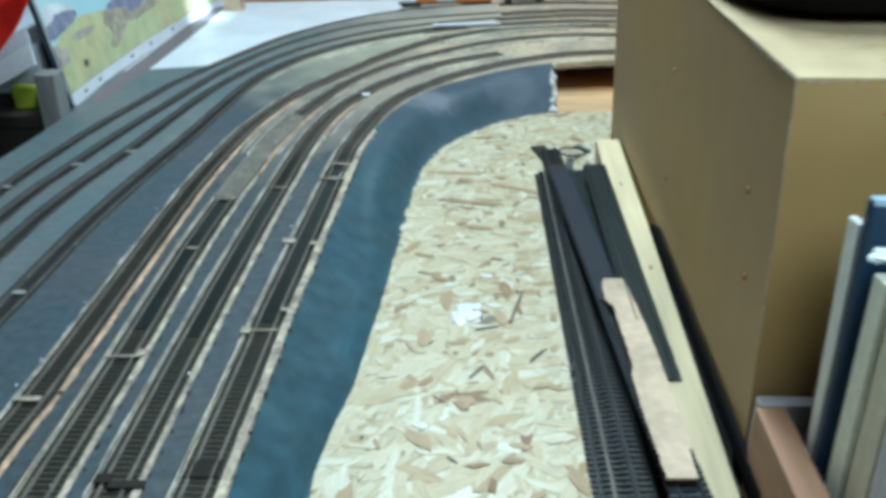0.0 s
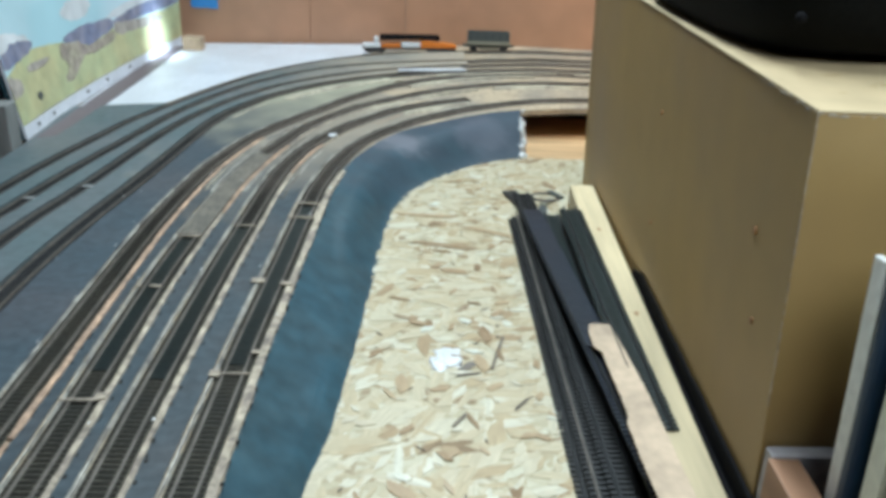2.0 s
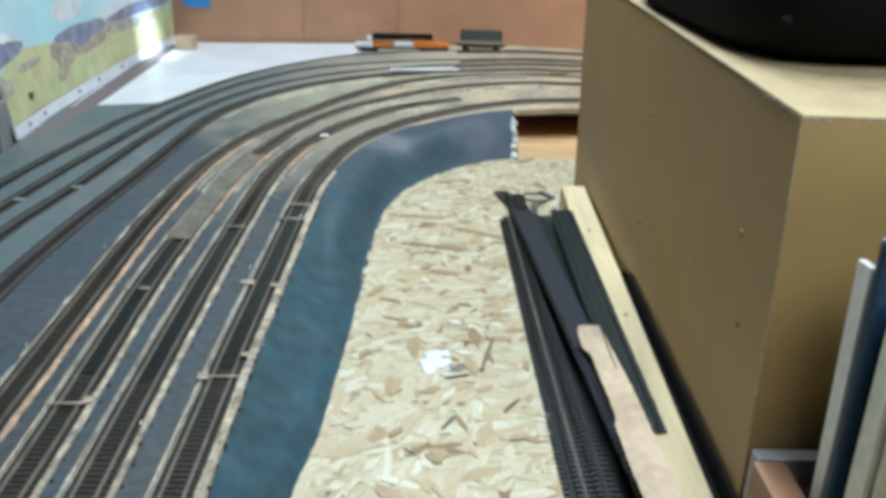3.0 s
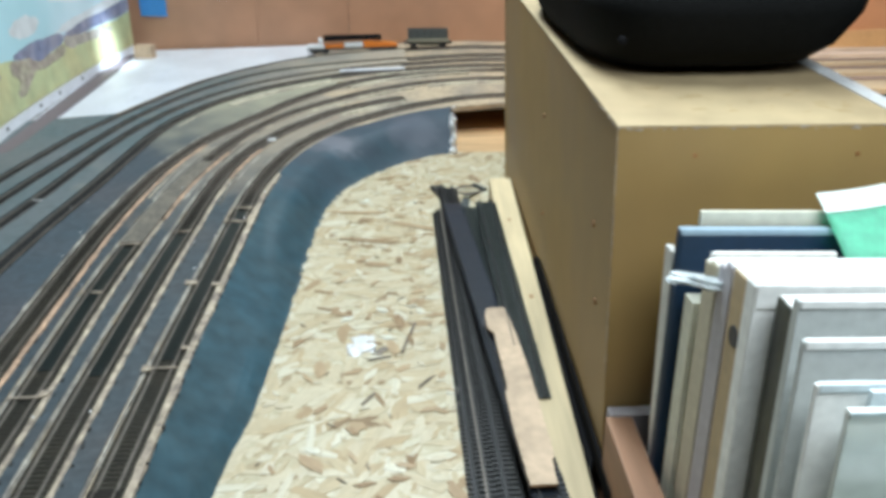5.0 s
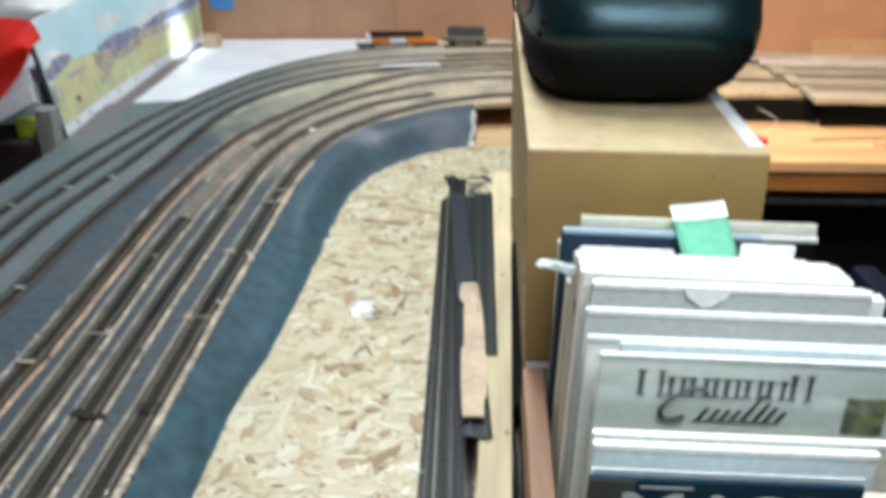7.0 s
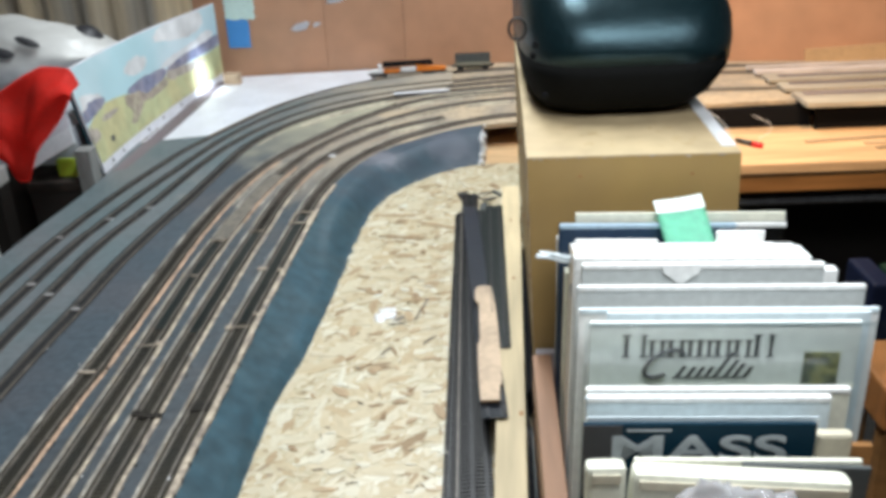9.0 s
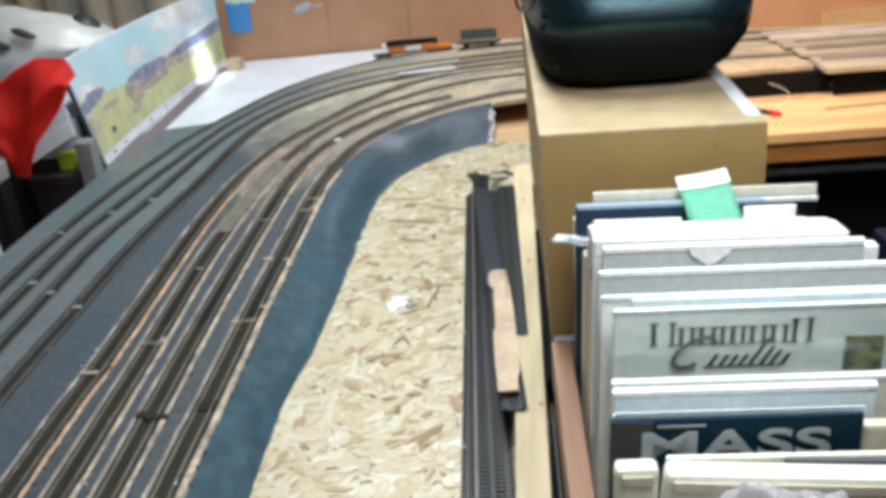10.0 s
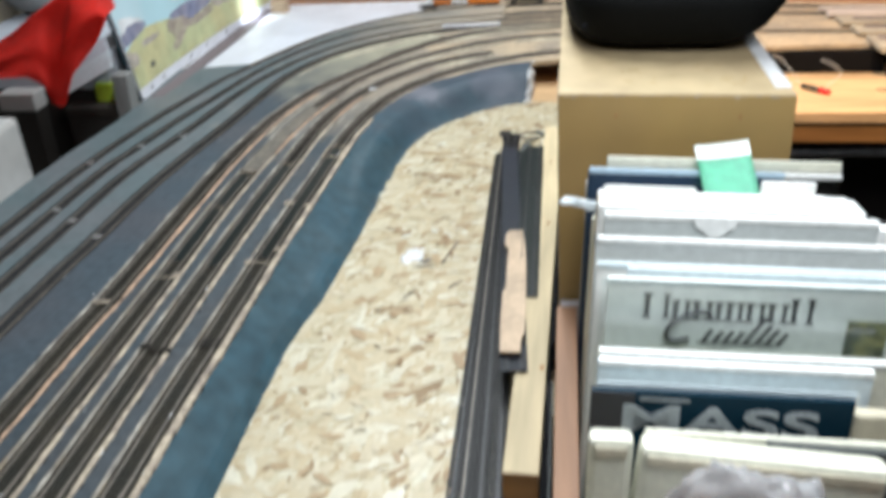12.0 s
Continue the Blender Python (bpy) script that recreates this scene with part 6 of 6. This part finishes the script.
# ---- loose track pile and battens ----
def batten():
    m = Matrix.Translation((0.1772, 0.36, 0)) @ Matrix.Rotation(radians(-2.7), 4, "Z")
    t = thing("batten", (0.171, 0.36, 0), "pale pine batten lying beside the loose track", "batten")
    t.matrix_world = m
    part("timber", boxed(-0.0165, 0.0165, -0.045, 0.872, 0.0003, 0.044, 0.0015), PINE, t, local=True)
    part("end_grain", boxed(-0.0160, 0.0160, -0.0458, -0.0452, 0.0008, 0.0435, 0.0), FASCIA, t, "darker sawn end", local=True)
    for y in (0.12, 0.47, 0.70):
        bm = bmesh.new()
        bmesh.ops.create_uvsphere(bm, u_segments=12, v_segments=6, radius=1.0, matrix=Matrix.Translation((0.006 - 0.02 * (y - 0.4), y, 0.0439)) @ Matrix.Diagonal((0.0028, 0.0050, 0.0004, 1)))
        part("knot", bm, FASCIA, t, "small brown knot", smooth=True, local=True)
    # black strip added to darken the narrowing gap between batten and box
    s = thing("gap_dark_strip", (0.196, 0.30, 0), "black strip added to darken the gap by the box foot", "strip")
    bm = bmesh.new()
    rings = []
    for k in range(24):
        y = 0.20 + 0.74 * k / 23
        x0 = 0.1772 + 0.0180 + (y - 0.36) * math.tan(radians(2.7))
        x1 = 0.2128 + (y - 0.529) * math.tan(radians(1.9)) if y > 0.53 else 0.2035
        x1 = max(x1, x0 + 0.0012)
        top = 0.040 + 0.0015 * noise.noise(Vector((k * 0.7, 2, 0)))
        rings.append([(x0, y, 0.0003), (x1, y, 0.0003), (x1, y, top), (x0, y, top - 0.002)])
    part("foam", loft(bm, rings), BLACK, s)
    # black strip added on edge to darken the box side, higher than the batten
    s = thing("edge_dark_strip", (0.2035, 0.48, 0), "black strip on edge, added to darken the foot of the box side", "strip")
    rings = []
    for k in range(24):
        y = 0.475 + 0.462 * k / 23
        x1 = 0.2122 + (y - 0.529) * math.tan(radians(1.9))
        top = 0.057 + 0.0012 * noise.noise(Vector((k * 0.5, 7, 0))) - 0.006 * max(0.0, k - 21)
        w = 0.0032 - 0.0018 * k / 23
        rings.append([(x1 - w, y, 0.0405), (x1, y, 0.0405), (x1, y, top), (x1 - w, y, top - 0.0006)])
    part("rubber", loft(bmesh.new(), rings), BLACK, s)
    # a length of track on edge in the gap beside the tray
    t = thing("loose_track", (0.2, 0.3, 0), "short grey loose track on edge between batten and tray", "track", "loose track lengths piled on the board")
    bm = bmesh.new()
    for k in range(34):
        y = 0.235 + 0.0066 * k
        x = 0.1990 + (y - 0.3) * 0.03
        box(bm, x, x + 0.0020, y, y + 0.0034, 0.0142, 0.0420)
    tagged(part("sleeper_run", bm, MODEL_GREY, t), kind="stuff")
    for z in (0.0200, 0.0365):
        m = Matrix.Translation((0.1990, 0.3, 0)) @ Matrix.Rotation(-0.03, 4, "Z")
        part("rail", boxed(-0.0046, -0.0002, -0.066, 0.162, z - 0.0005, z + 0.0005, 0.0, m), RAIL, t)


batten()


def loose_track(a, b, z0, z1, material, label, rail_mat, rot=0.0):
    """A straight length of flexible track lying on the board, from a to b."""
    a, b = Vector((*a, z0)), Vector((*b, z1))
    L = (b - a).length
    t = thing("loose_track", a, label, "track", "loose track lengths piled on the board")
    d = (b - a).normalized()
    m = Matrix.Translation(a) @ (Matrix.Rotation(-math.atan2(d.x, d.y), 4, "Z") @ Matrix.Rotation(math.asin(d.z), 4, "X") @ Matrix.Rotation(radians(rot), 4, "Y"))
    t.matrix_world = m
    n = int(L / 0.0066)
    spots = [(Vector((0.0006 * noise.noise(Vector((k, L, 0))), 0.003 + k * 0.0066, 0)), Vector((1, 0, 0)), 0.0) for k in range(n)]
    ob = new("sleeper_run", block_mesh("sleeper_run", spots, (0.0290, 0.0036, 0.0022), material))
    ob.parent = t
    tagged(ob, kind="stuff")
    for s in (-0.0083, 0.0083):
        bm = bmesh.new()
        box(bm, s - 0.0011, s + 0.0011, 0, L, 0.0020, 0.0027)
        box(bm, s - 0.0005, s + 0.0005, 0, L, 0.0027, 0.0048)
        part("rail", bm, rail_mat, t, local=True)
    for s in (-0.0062, 0.0062):
        part("web", boxed(s - 0.0012, s + 0.0012, 0, L, 0.0004, 0.0016), material, t, local=True)
    return t


GREENTRACK = mat("green_black_plastic_track", (0.014, 0.024, 0.023), 0.5, grain=200, grain_amt=0.3)
RAIL_DARK = mat("dark_rail", (0.040, 0.040, 0.042), 0.4, metal=0.6)
loose_track((0.1160, -0.10), (0.1275, 1.205), 0.0006, 0.0006, BLACKTRACK, "brown-black loose track length along the pile edge", RAIL_DARK)
loose_track((0.1290, 0.02), (0.1330, 1.200), 0.0068, 0.0068, BLACKTRACK, "brown-black loose track length with tan rails, stacked on another", RAIL)
loose_track((0.1480, 0.10), (0.1405, 1.280), 0.0130, 0.0122, BLACKTRACK, "black loose track length across the pile", RAIL_DARK)
NAVY_LENGTH = loose_track((0.1655, 0.466), (0.1400, 1.180), 0.0462, 0.0225, NAVYTRACK, "blue-black loose track under the cardboard", RAIL_DARK)
loose_track((0.1600, 0.84), (0.1675, 1.165), 0.0215, 0.0215, GREENTRACK, "dark green-black loose track beside the batten", RAIL_DARK)
loose_track((0.1755, 0.622), (0.1842, 1.128), 0.0446, 0.0446, GREENTRACK, "short dark loose track leaning along the batten", RAIL_DARK)


# smooth underside plate of the blue-black length
part("plate", boxed(-0.0125, 0.0125, 0.30, 0.705, 0.0030, 0.0052, 0.0004), NAVYTRACK, NAVY_LENGTH, "smooth blue-black plate", local=True)


def wire_curl():
    t = thing("wire_curl", (0.18, 1.29, 0), "small dark curl of wire on the strand board", "wire")
    pts = [(0.176 + 0.021 * math.cos(a), 1.290 + 0.020 * math.sin(a) - 0.004 * a, 0.0022 + 0.002 * a) for a in np.linspace(1.2, 5.6, 22)]
    bm = bmesh.new()
    for a, b in zip(pts, pts[1:]):
        cyl(bm, a, b, 0.0019, n=6)
    part("wire", bm, BROWNWIRE, t, smooth=True)


BROWNWIRE = plain("dark_brown_wire", (0.10, 0.08, 0.075), 0.5)
wire_curl()


def cardboard_strip():
    t = thing("cardboard_strip", (0.160, 0.64, 0.03), "torn tan cardboard strip lying on the loose track", "cardboard")
    n = 60
    left, right = [], []
    for k in range(n + 1):
        y = 0.492 + 0.305 * k / n
        rag = 0.0013 * noise.noise(Vector((k * 0.55, 1, 0))) + 0.0007 * noise.noise(Vector((k * 1.7, 4, 0)))
        x0 = float(np.interp(y, (0.492, 0.55, 0.625, 0.634, 0.70, 0.742, 0.752, 0.78, 0.797), (0.1495, 0.1478, 0.1478, 0.1512, 0.1510, 0.1512, 0.1460, 0.1462, 0.1500)))
        x1 = float(np.interp(y, (0.492, 0.522, 0.528, 0.58, 0.65, 0.72, 0.785, 0.797), (0.1712, 0.1722, 0.1752, 0.1758, 0.1757, 0.1742, 0.1712, 0.1685)))
        left.append((x0 + rag, y))
        right.append((x1 + 0.6 * rag, y))
    z = lambda y: 0.0516 - 0.0060 * (y - 0.492) / 0.305 + 0.0006 * math.sin(y * 40)  # noqa: E731

    def layer(name, low, high, inset, material, label):
        bm = bmesh.new()
        mid = [(a[0] + b[0]) / 2 for a, b in zip(left, right)]
        sides_of = [[(x + (m - x) * inset, y) for (x, y), m in zip(side, mid)] for side in (left, right)]
        tops = [[bm.verts.new((x, y, z(y) + high)) for x, y in side] for side in sides_of]
        lows = [[bm.verts.new((x, y, z(y) + low)) for x, y in side] for side in sides_of]
        for k in range(n):
            bm.faces.new((tops[0][k], tops[0][k + 1], tops[1][k + 1], tops[1][k]))
            bm.faces.new((lows[0][k], lows[1][k], lows[1][k + 1], lows[0][k + 1]))
            bm.faces.new((tops[0][k], lows[0][k], lows[0][k + 1], tops[0][k + 1]))
            bm.faces.new((tops[1][k], tops[1][k + 1], lows[1][k + 1], lows[1][k]))
        for k in (0, n):
            bm.faces.new((tops[0][k], tops[1][k], lows[1][k], lows[0][k]))
        part(name, bm, material, t, label)

    layer("core", 0.0, 0.0016, 0.05, FASCIA, "brown corrugated core")
    layer("liner", 0.0016, 0.0023, 0.0, CARDBOARD, "pale tan paper liner")


cardboard_strip()


def small_bits():
    # plaster dab on the strand board
    bm = bmesh.new()
    bmesh.ops.create_icosphere(bm, subdivisions=4, radius=1.0)
    for v in bm.verts:
        n = 1 + 0.70 * noise.noise(v.co * 1.5) + 0.35 * noise.noise(v.co * 4)
        v.co = Vector((v.co.x * 0.016 * n, v.co.y * 0.020 * n, max(0.0, v.co.z) ** 1.7 * 0.0024 * n))
    ob = tagged(part("plaster_dab", bm, FOAMWHITE, smooth=True), "dried white plaster dab on the strand board", "plaster")
    ob.location = (0.017, 0.806, 0.0002)
    # scraps at the far end of the loose track
    for x, y, l, w, turn, m, lab in ((0.133, 1.285, 0.060, 0.022, 14, BLACKTRACK, "short black track end at the pile tip"), (0.178, 1.270, 0.030, 0.010, -35, MODEL_PALE, "pale grey plastic scrap by the loose track"),
                                     (0.195, 1.305, 0.032, 0.008, 30, MODEL_GREY, "grey plastic scrap by the loose track"), (0.165, 1.225, 0.05, 0.012, -8, MODEL_GREY, "grey plastic scrap by the loose track")):
        s = tagged(part("track_scrap", boxed(-w / 2, w / 2, -l / 2, l / 2, 0, 0.005, 0.001), m), lab, "scrap", "scraps at the pile end")
        s.matrix_world = Matrix.Translation((x, y, 0.0005)) @ Matrix.Rotation(radians(turn), 4, "Z")
    # plug with a red tip and its wire on the desk
    plug = thing("wire_plug", (0.77, 1.55, 0.0), "small black plug with red tip and thin wire", "plug")
    bm = bmesh.new()
    cyl(bm, (0.742, 1.588, 0.007), (0.770, 1.556, 0.006), 0.0045, 0.0060, 12)
    part("grip", bm, MODEL_BLACK, plug, smooth=True)
    bm = bmesh.new()
    cyl(bm, (0.770, 1.556, 0.006), (0.785, 1.540, 0.006), 0.0075, 0.0062, 12)
    part("tip", bm, REDPLASTIC, plug, "red plastic tip", smooth=True)
    bm = bmesh.new()
    pts = [(0.742 - 0.05 * k / 12, 1.588 + 0.06 * k / 12 + 0.02 * math.sin(k / 12 * 3), 0.004 + 0.05 * math.sin(k / 12 * 1.6)) for k in range(13)]
    for a, b in zip(pts, pts[1:]):
        cyl(bm, a, b, 0.0008, n=6)
    part("wire", bm, FOAMWHITE, plug, smooth=True)
    loop = thing("wire_loop", (0.81, 1.60, 0.055), "thin pale wire loop hanging from the deck edge", "wire")
    bm = bmesh.new()
    pts = [(0.775 + 0.035 * math.sin(k / 16 * math.pi) + 0.02 * k / 16, 1.596, 0.060 - 0.055 * k / 16) for k in range(17)]
    for a, b in zip(pts, pts[1:]):
        cyl(bm, a, b, 0.0007, n=6)
    part("wire", bm, FOAMWHITE, loop, smooth=True)
    # dark strips lying on the desk
    for x, y, l, turn in ((1.02, 1.585, 0.26, -84), (1.16, 1.55, 0.30, -88), (1.12, 1.528, 0.20, -80)):
        s = tagged(part("wood_sliver", boxed(-0.007, 0.007, -l / 2, l / 2, 0, 0.003, 0.0008), SLIVER), "thin brown wood sliver lying on the desk", "sliver", "slivers on the desk")
        s.matrix_world = Matrix.Translation((x, y, 0.0005)) @ Matrix.Rotation(radians(turn), 4, "Z")


small_bits()


# ---- clutter beside the layout ----
def clutter():
    cab = thing("side_cabinet", (-1.1, 1.6, -0.95), "black-brown low cabinet beside the layout", "cabinet")
    part("body", boxed(-1.6, -0.70, 0.3, 2.7, -0.95, -0.215), DARKBOARD, cab)
    part("cabinet_top", boxed(-1.62, -0.69, 0.28, 2.72, -0.2145, -0.19, 0.003), DARKFLOOR, cab)
    post = thing("timber_post", (-0.667, 1.425, -0.95), "grey painted timber post under the picture corner", "post")
    part("upright", boxed(-0.683, -0.6505, 1.405, 1.445, -0.95, 0.092, 0.002), GREYWOOD, post)
    pale = thing("storage_carton", (-0.86, 1.62, -0.19), "lilac-grey carton with its lid on the cabinet", "carton")
    part("body", boxed(-1.10, -0.705, 1.478, 2.02, -0.189, 0.040, 0.004), DARKBOARD, pale, "dark carton body")
    part("lid", boxed(-1.11, -0.702, 1.476, 2.03, 0.0405, 0.125, 0.005), LILAC_PANEL, pale, "lilac-grey lid")
    # white bag slumped on the carton
    bag = thing("carrier_bag", (-0.945, 1.88, 0.126), "slumped white polythene bag with black marks", "bag")
    bm = bmesh.new()
    bmesh.ops.create_icosphere(bm, subdivisions=4, radius=1.0)
    for v in bm.verts:
        n = 1 + 0.14 * noise.noise(v.co * 1.8) + 0.06 * noise.noise(v.co * 5)
        x, y, z = v.co * n
        v.co = Vector((-0.945 + x * 0.21, 1.88 + y * 0.13, 0.215 + z * (0.085 - 0.050 * x)))
        v.co.z = max(v.co.z, 0.1255)
    part("film", bm, WHITE_BAG, bag, smooth=True)
    for x, y, z, rx, rz, tilt in ((-0.90, 1.752, 0.262, 0.030, 0.009, 22), (-0.97, 1.748, 0.240, 0.035, 0.012, 10)):
        bm = bmesh.new()
        bmesh.ops.create_uvsphere(bm, u_segments=20, v_segments=12, radius=1.0)
        bmesh.ops.transform(bm, verts=bm.verts, matrix=Matrix.Translation((x, y, z)) @ Matrix.Rotation(radians(tilt), 4, "Y") @ Matrix.Diagonal((rx, 0.012, rz, 1)))
        part("black_mark", bm, INK, bag, "black printed mark", smooth=True)
    pad = thing("black_cushion", (-0.825, 1.90, 0.126), "small black rounded pad behind the picture", "pad")
    bm = bmesh.new()
    bmesh.ops.create_uvsphere(bm, u_segments=24, v_segments=14, radius=1.0, matrix=Matrix.Translation((-0.825, 1.90, 0.222)) @ Matrix.Rotation(radians(22), 4, "Y") @ Matrix.Diagonal((0.048, 0.05, 0.054, 1)))
    part("pad", bm, INK, pad, smooth=True)
    # red cloth over the carton front
    cloth = thing("red_cloth", (-0.74, 1.36, 0.17), "bright red cloth draped down over the carton", "cloth")
    bm = bmesh.new()
    rows, cols, grid = 26, 40, []
    tops = ((-0.93, 0.150), (-0.839, 0.195), (-0.786, 0.231), (-0.729, 0.263), (-0.69, 0.279), (-0.633, 0.272), (-0.622, 0.240))
    lows = ((-0.93, 0.118), (-0.859, 0.123), (-0.804, 0.119), (-0.775, 0.100), (-0.760, 0.066), (-0.724, 0.068), (-0.698, 0.128), (-0.660, 0.174), (-0.622, 0.222))
    for j in range(rows + 1):
        v = j / rows
        r = []
        for i in range(cols + 1):
            u = i / cols
            x = -0.93 + 0.308 * u
            hi = float(np.interp(x, [p[0] for p in tops], [p[1] for p in tops]))
            lo = float(np.interp(x, [p[0] for p in lows], [p[1] for p in lows]))
            fold = 0.010 * math.sin(u * 13 + v * 2) * (0.4 + v) + 0.020 * noise.noise(Vector((u * 4, v * 3, 2)))
            r.append(bm.verts.new((x, 1.313 + fold - 0.015 * v + 0.05 * (1 - v) ** 3, hi + (lo - hi) * v)))
        grid.append(r)
    for a, b in zip(grid, grid[1:]):
        for i in range(cols):
            bm.faces.new((a[i], a[i + 1], b[i + 1], b[i]))
    bmesh.ops.solidify(bm, geom=bm.faces[:], thickness=0.003)
    part("fabric", bm, RED_CLOTH, cloth, smooth=True)
    # lime packet, white tub
    lime = thing("lime_packet", (-0.715, 1.454, 0.0215), "lime green plastic packet by the post", "packet")
    part("packet", boxed(-0.746, -0.702, 1.446, 1.458, 0.0215, 0.064, 0.006), LIME, lime)
    dark = thing("shoe_box", (-0.74, 1.44, -0.19), "small black-brown box beside the carton", "box")
    part("body", boxed(-0.80, -0.686, 1.415, 1.465, -0.189, 0.0, 0.002), DARKBOARD, dark)
    part("lid", boxed(-0.803, -0.684, 1.413, 1.466, 0.0005, 0.021, 0.002), DARKFLOOR, dark)
    box_w = thing("white_carton", (-0.873, 1.385, -0.19), "small dark carton with a dull white lid", "carton")
    part("body", boxed(-0.910, -0.836, 1.362, 1.408, -0.189, 0.030, 0.002), DARKBOARD, box_w)
    part("lid", boxed(-0.912, -0.834, 1.360, 1.410, 0.0305, 0.068, 0.004), WHITE_BAG, box_w, "dull white lid")
    mag = thing("pale_folder", (-0.735, 1.462, 0.03), "pale blue-grey folder propped slantwise against the carton", "folder")
    slant = Matrix.Translation((-0.737, 1.443, 0.100)) @ Matrix.Rotation(radians(-27), 4, "Y") @ Matrix.Rotation(radians(-36), 4, "X")
    part("cover", boxed(-0.075, 0.050, -0.004, -0.001, -0.028, 0.014, 0.001, slant), PALE_PANEL, mag)
    part("spine", boxed(-0.070, 0.052, -0.004, -0.001, 0.0145, 0.044, 0.001, slant), LILAC_PANEL, mag, "lilac-grey spine strip")
    tub = thing("white_tub", (-0.76, 1.0, -0.19), "white plastic tub standing beside the bed edge", "tub")
    bm = bmesh.new()
    box(bm, -0.90, -0.722, 0.92, 1.12, -0.189, 0.104, 0.012)
    for v in bm.verts:
        k = (v.co.z + 0.19) / 0.31
        v.co.x = -0.808 + (v.co.x + 0.808) * (1.10 - 0.14 * k)
    part("tub", bm, WHITE_BAG, tub, smooth=False)
    # curtain
    cur = thing("curtain", (-1.1, 2.75, -0.95), "brown and grey folded curtain hanging behind the picture", "curtain")
    bm = bmesh.new()
    n, top, low = 180, [], []
    for k in range(n + 1):
        u = k / n
        x = -1.85 + 1.45 * u
        y = 2.78 + 0.030 * math.sin(u * 75 + 2 * noise.noise(Vector((u * 6, 0, 0)))) + 0.02 * noise.noise(Vector((u * 11, 3, 0)))
        top.append(bm.verts.new((x, y, 1.3)))
        low.append(bm.verts.new((x, y + 0.015 * noise.noise(Vector((u * 9, 9, 0))), -0.94)))
    for k in range(n):
        bm.faces.new((top[k], top[k + 1], low[k + 1], low[k]))
    bmesh.ops.solidify(bm, geom=bm.faces[:], thickness=0.003)
    part("fabric", bm, CURTAIN, cur, smooth=True)
    # under and beside the desk
    b = thing("storage_box", (0.88, 1.05, -0.30), "royal blue plastic box below the desk edge", "box")
    part("tub", boxed(0.862, 0.905, 1.10, 1.22, -0.30, -0.122, 0.008), BLUEBOX, b)
    g = thing("storage_box", (1.0, 1.17, -0.30), "green plastic box below the desk edge", "box")
    part("tub", boxed(0.912, 1.12, 1.08, 1.20, -0.30, -0.124, 0.01), GREENBOX, g)
    low_shelf = thing("low_shelf", (1.1, 0.8, -0.95), "black-brown low shelf under the boxes", "shelf")
    part("body", boxed(0.52, 1.6, 0.20, 1.40, -0.95, -0.301, 0.003), DARKBOARD, low_shelf)
    seat = thing("wooden_stool", (0.70, 0.55, -0.30), "orange-brown wooden stool top beside the tray", "stool")
    part("seat", boxed(0.690, 0.88, 0.66, 0.80, -0.125, -0.060, 0.006), ORANGEWOOD, seat)
    for x in (0.71, 0.86):
        for y in (0.68, 0.78):
            part("leg", boxed(x - 0.012, x + 0.012, y - 0.012, y + 0.012, -0.30, -0.1255), FASCIA, seat)


clutter()
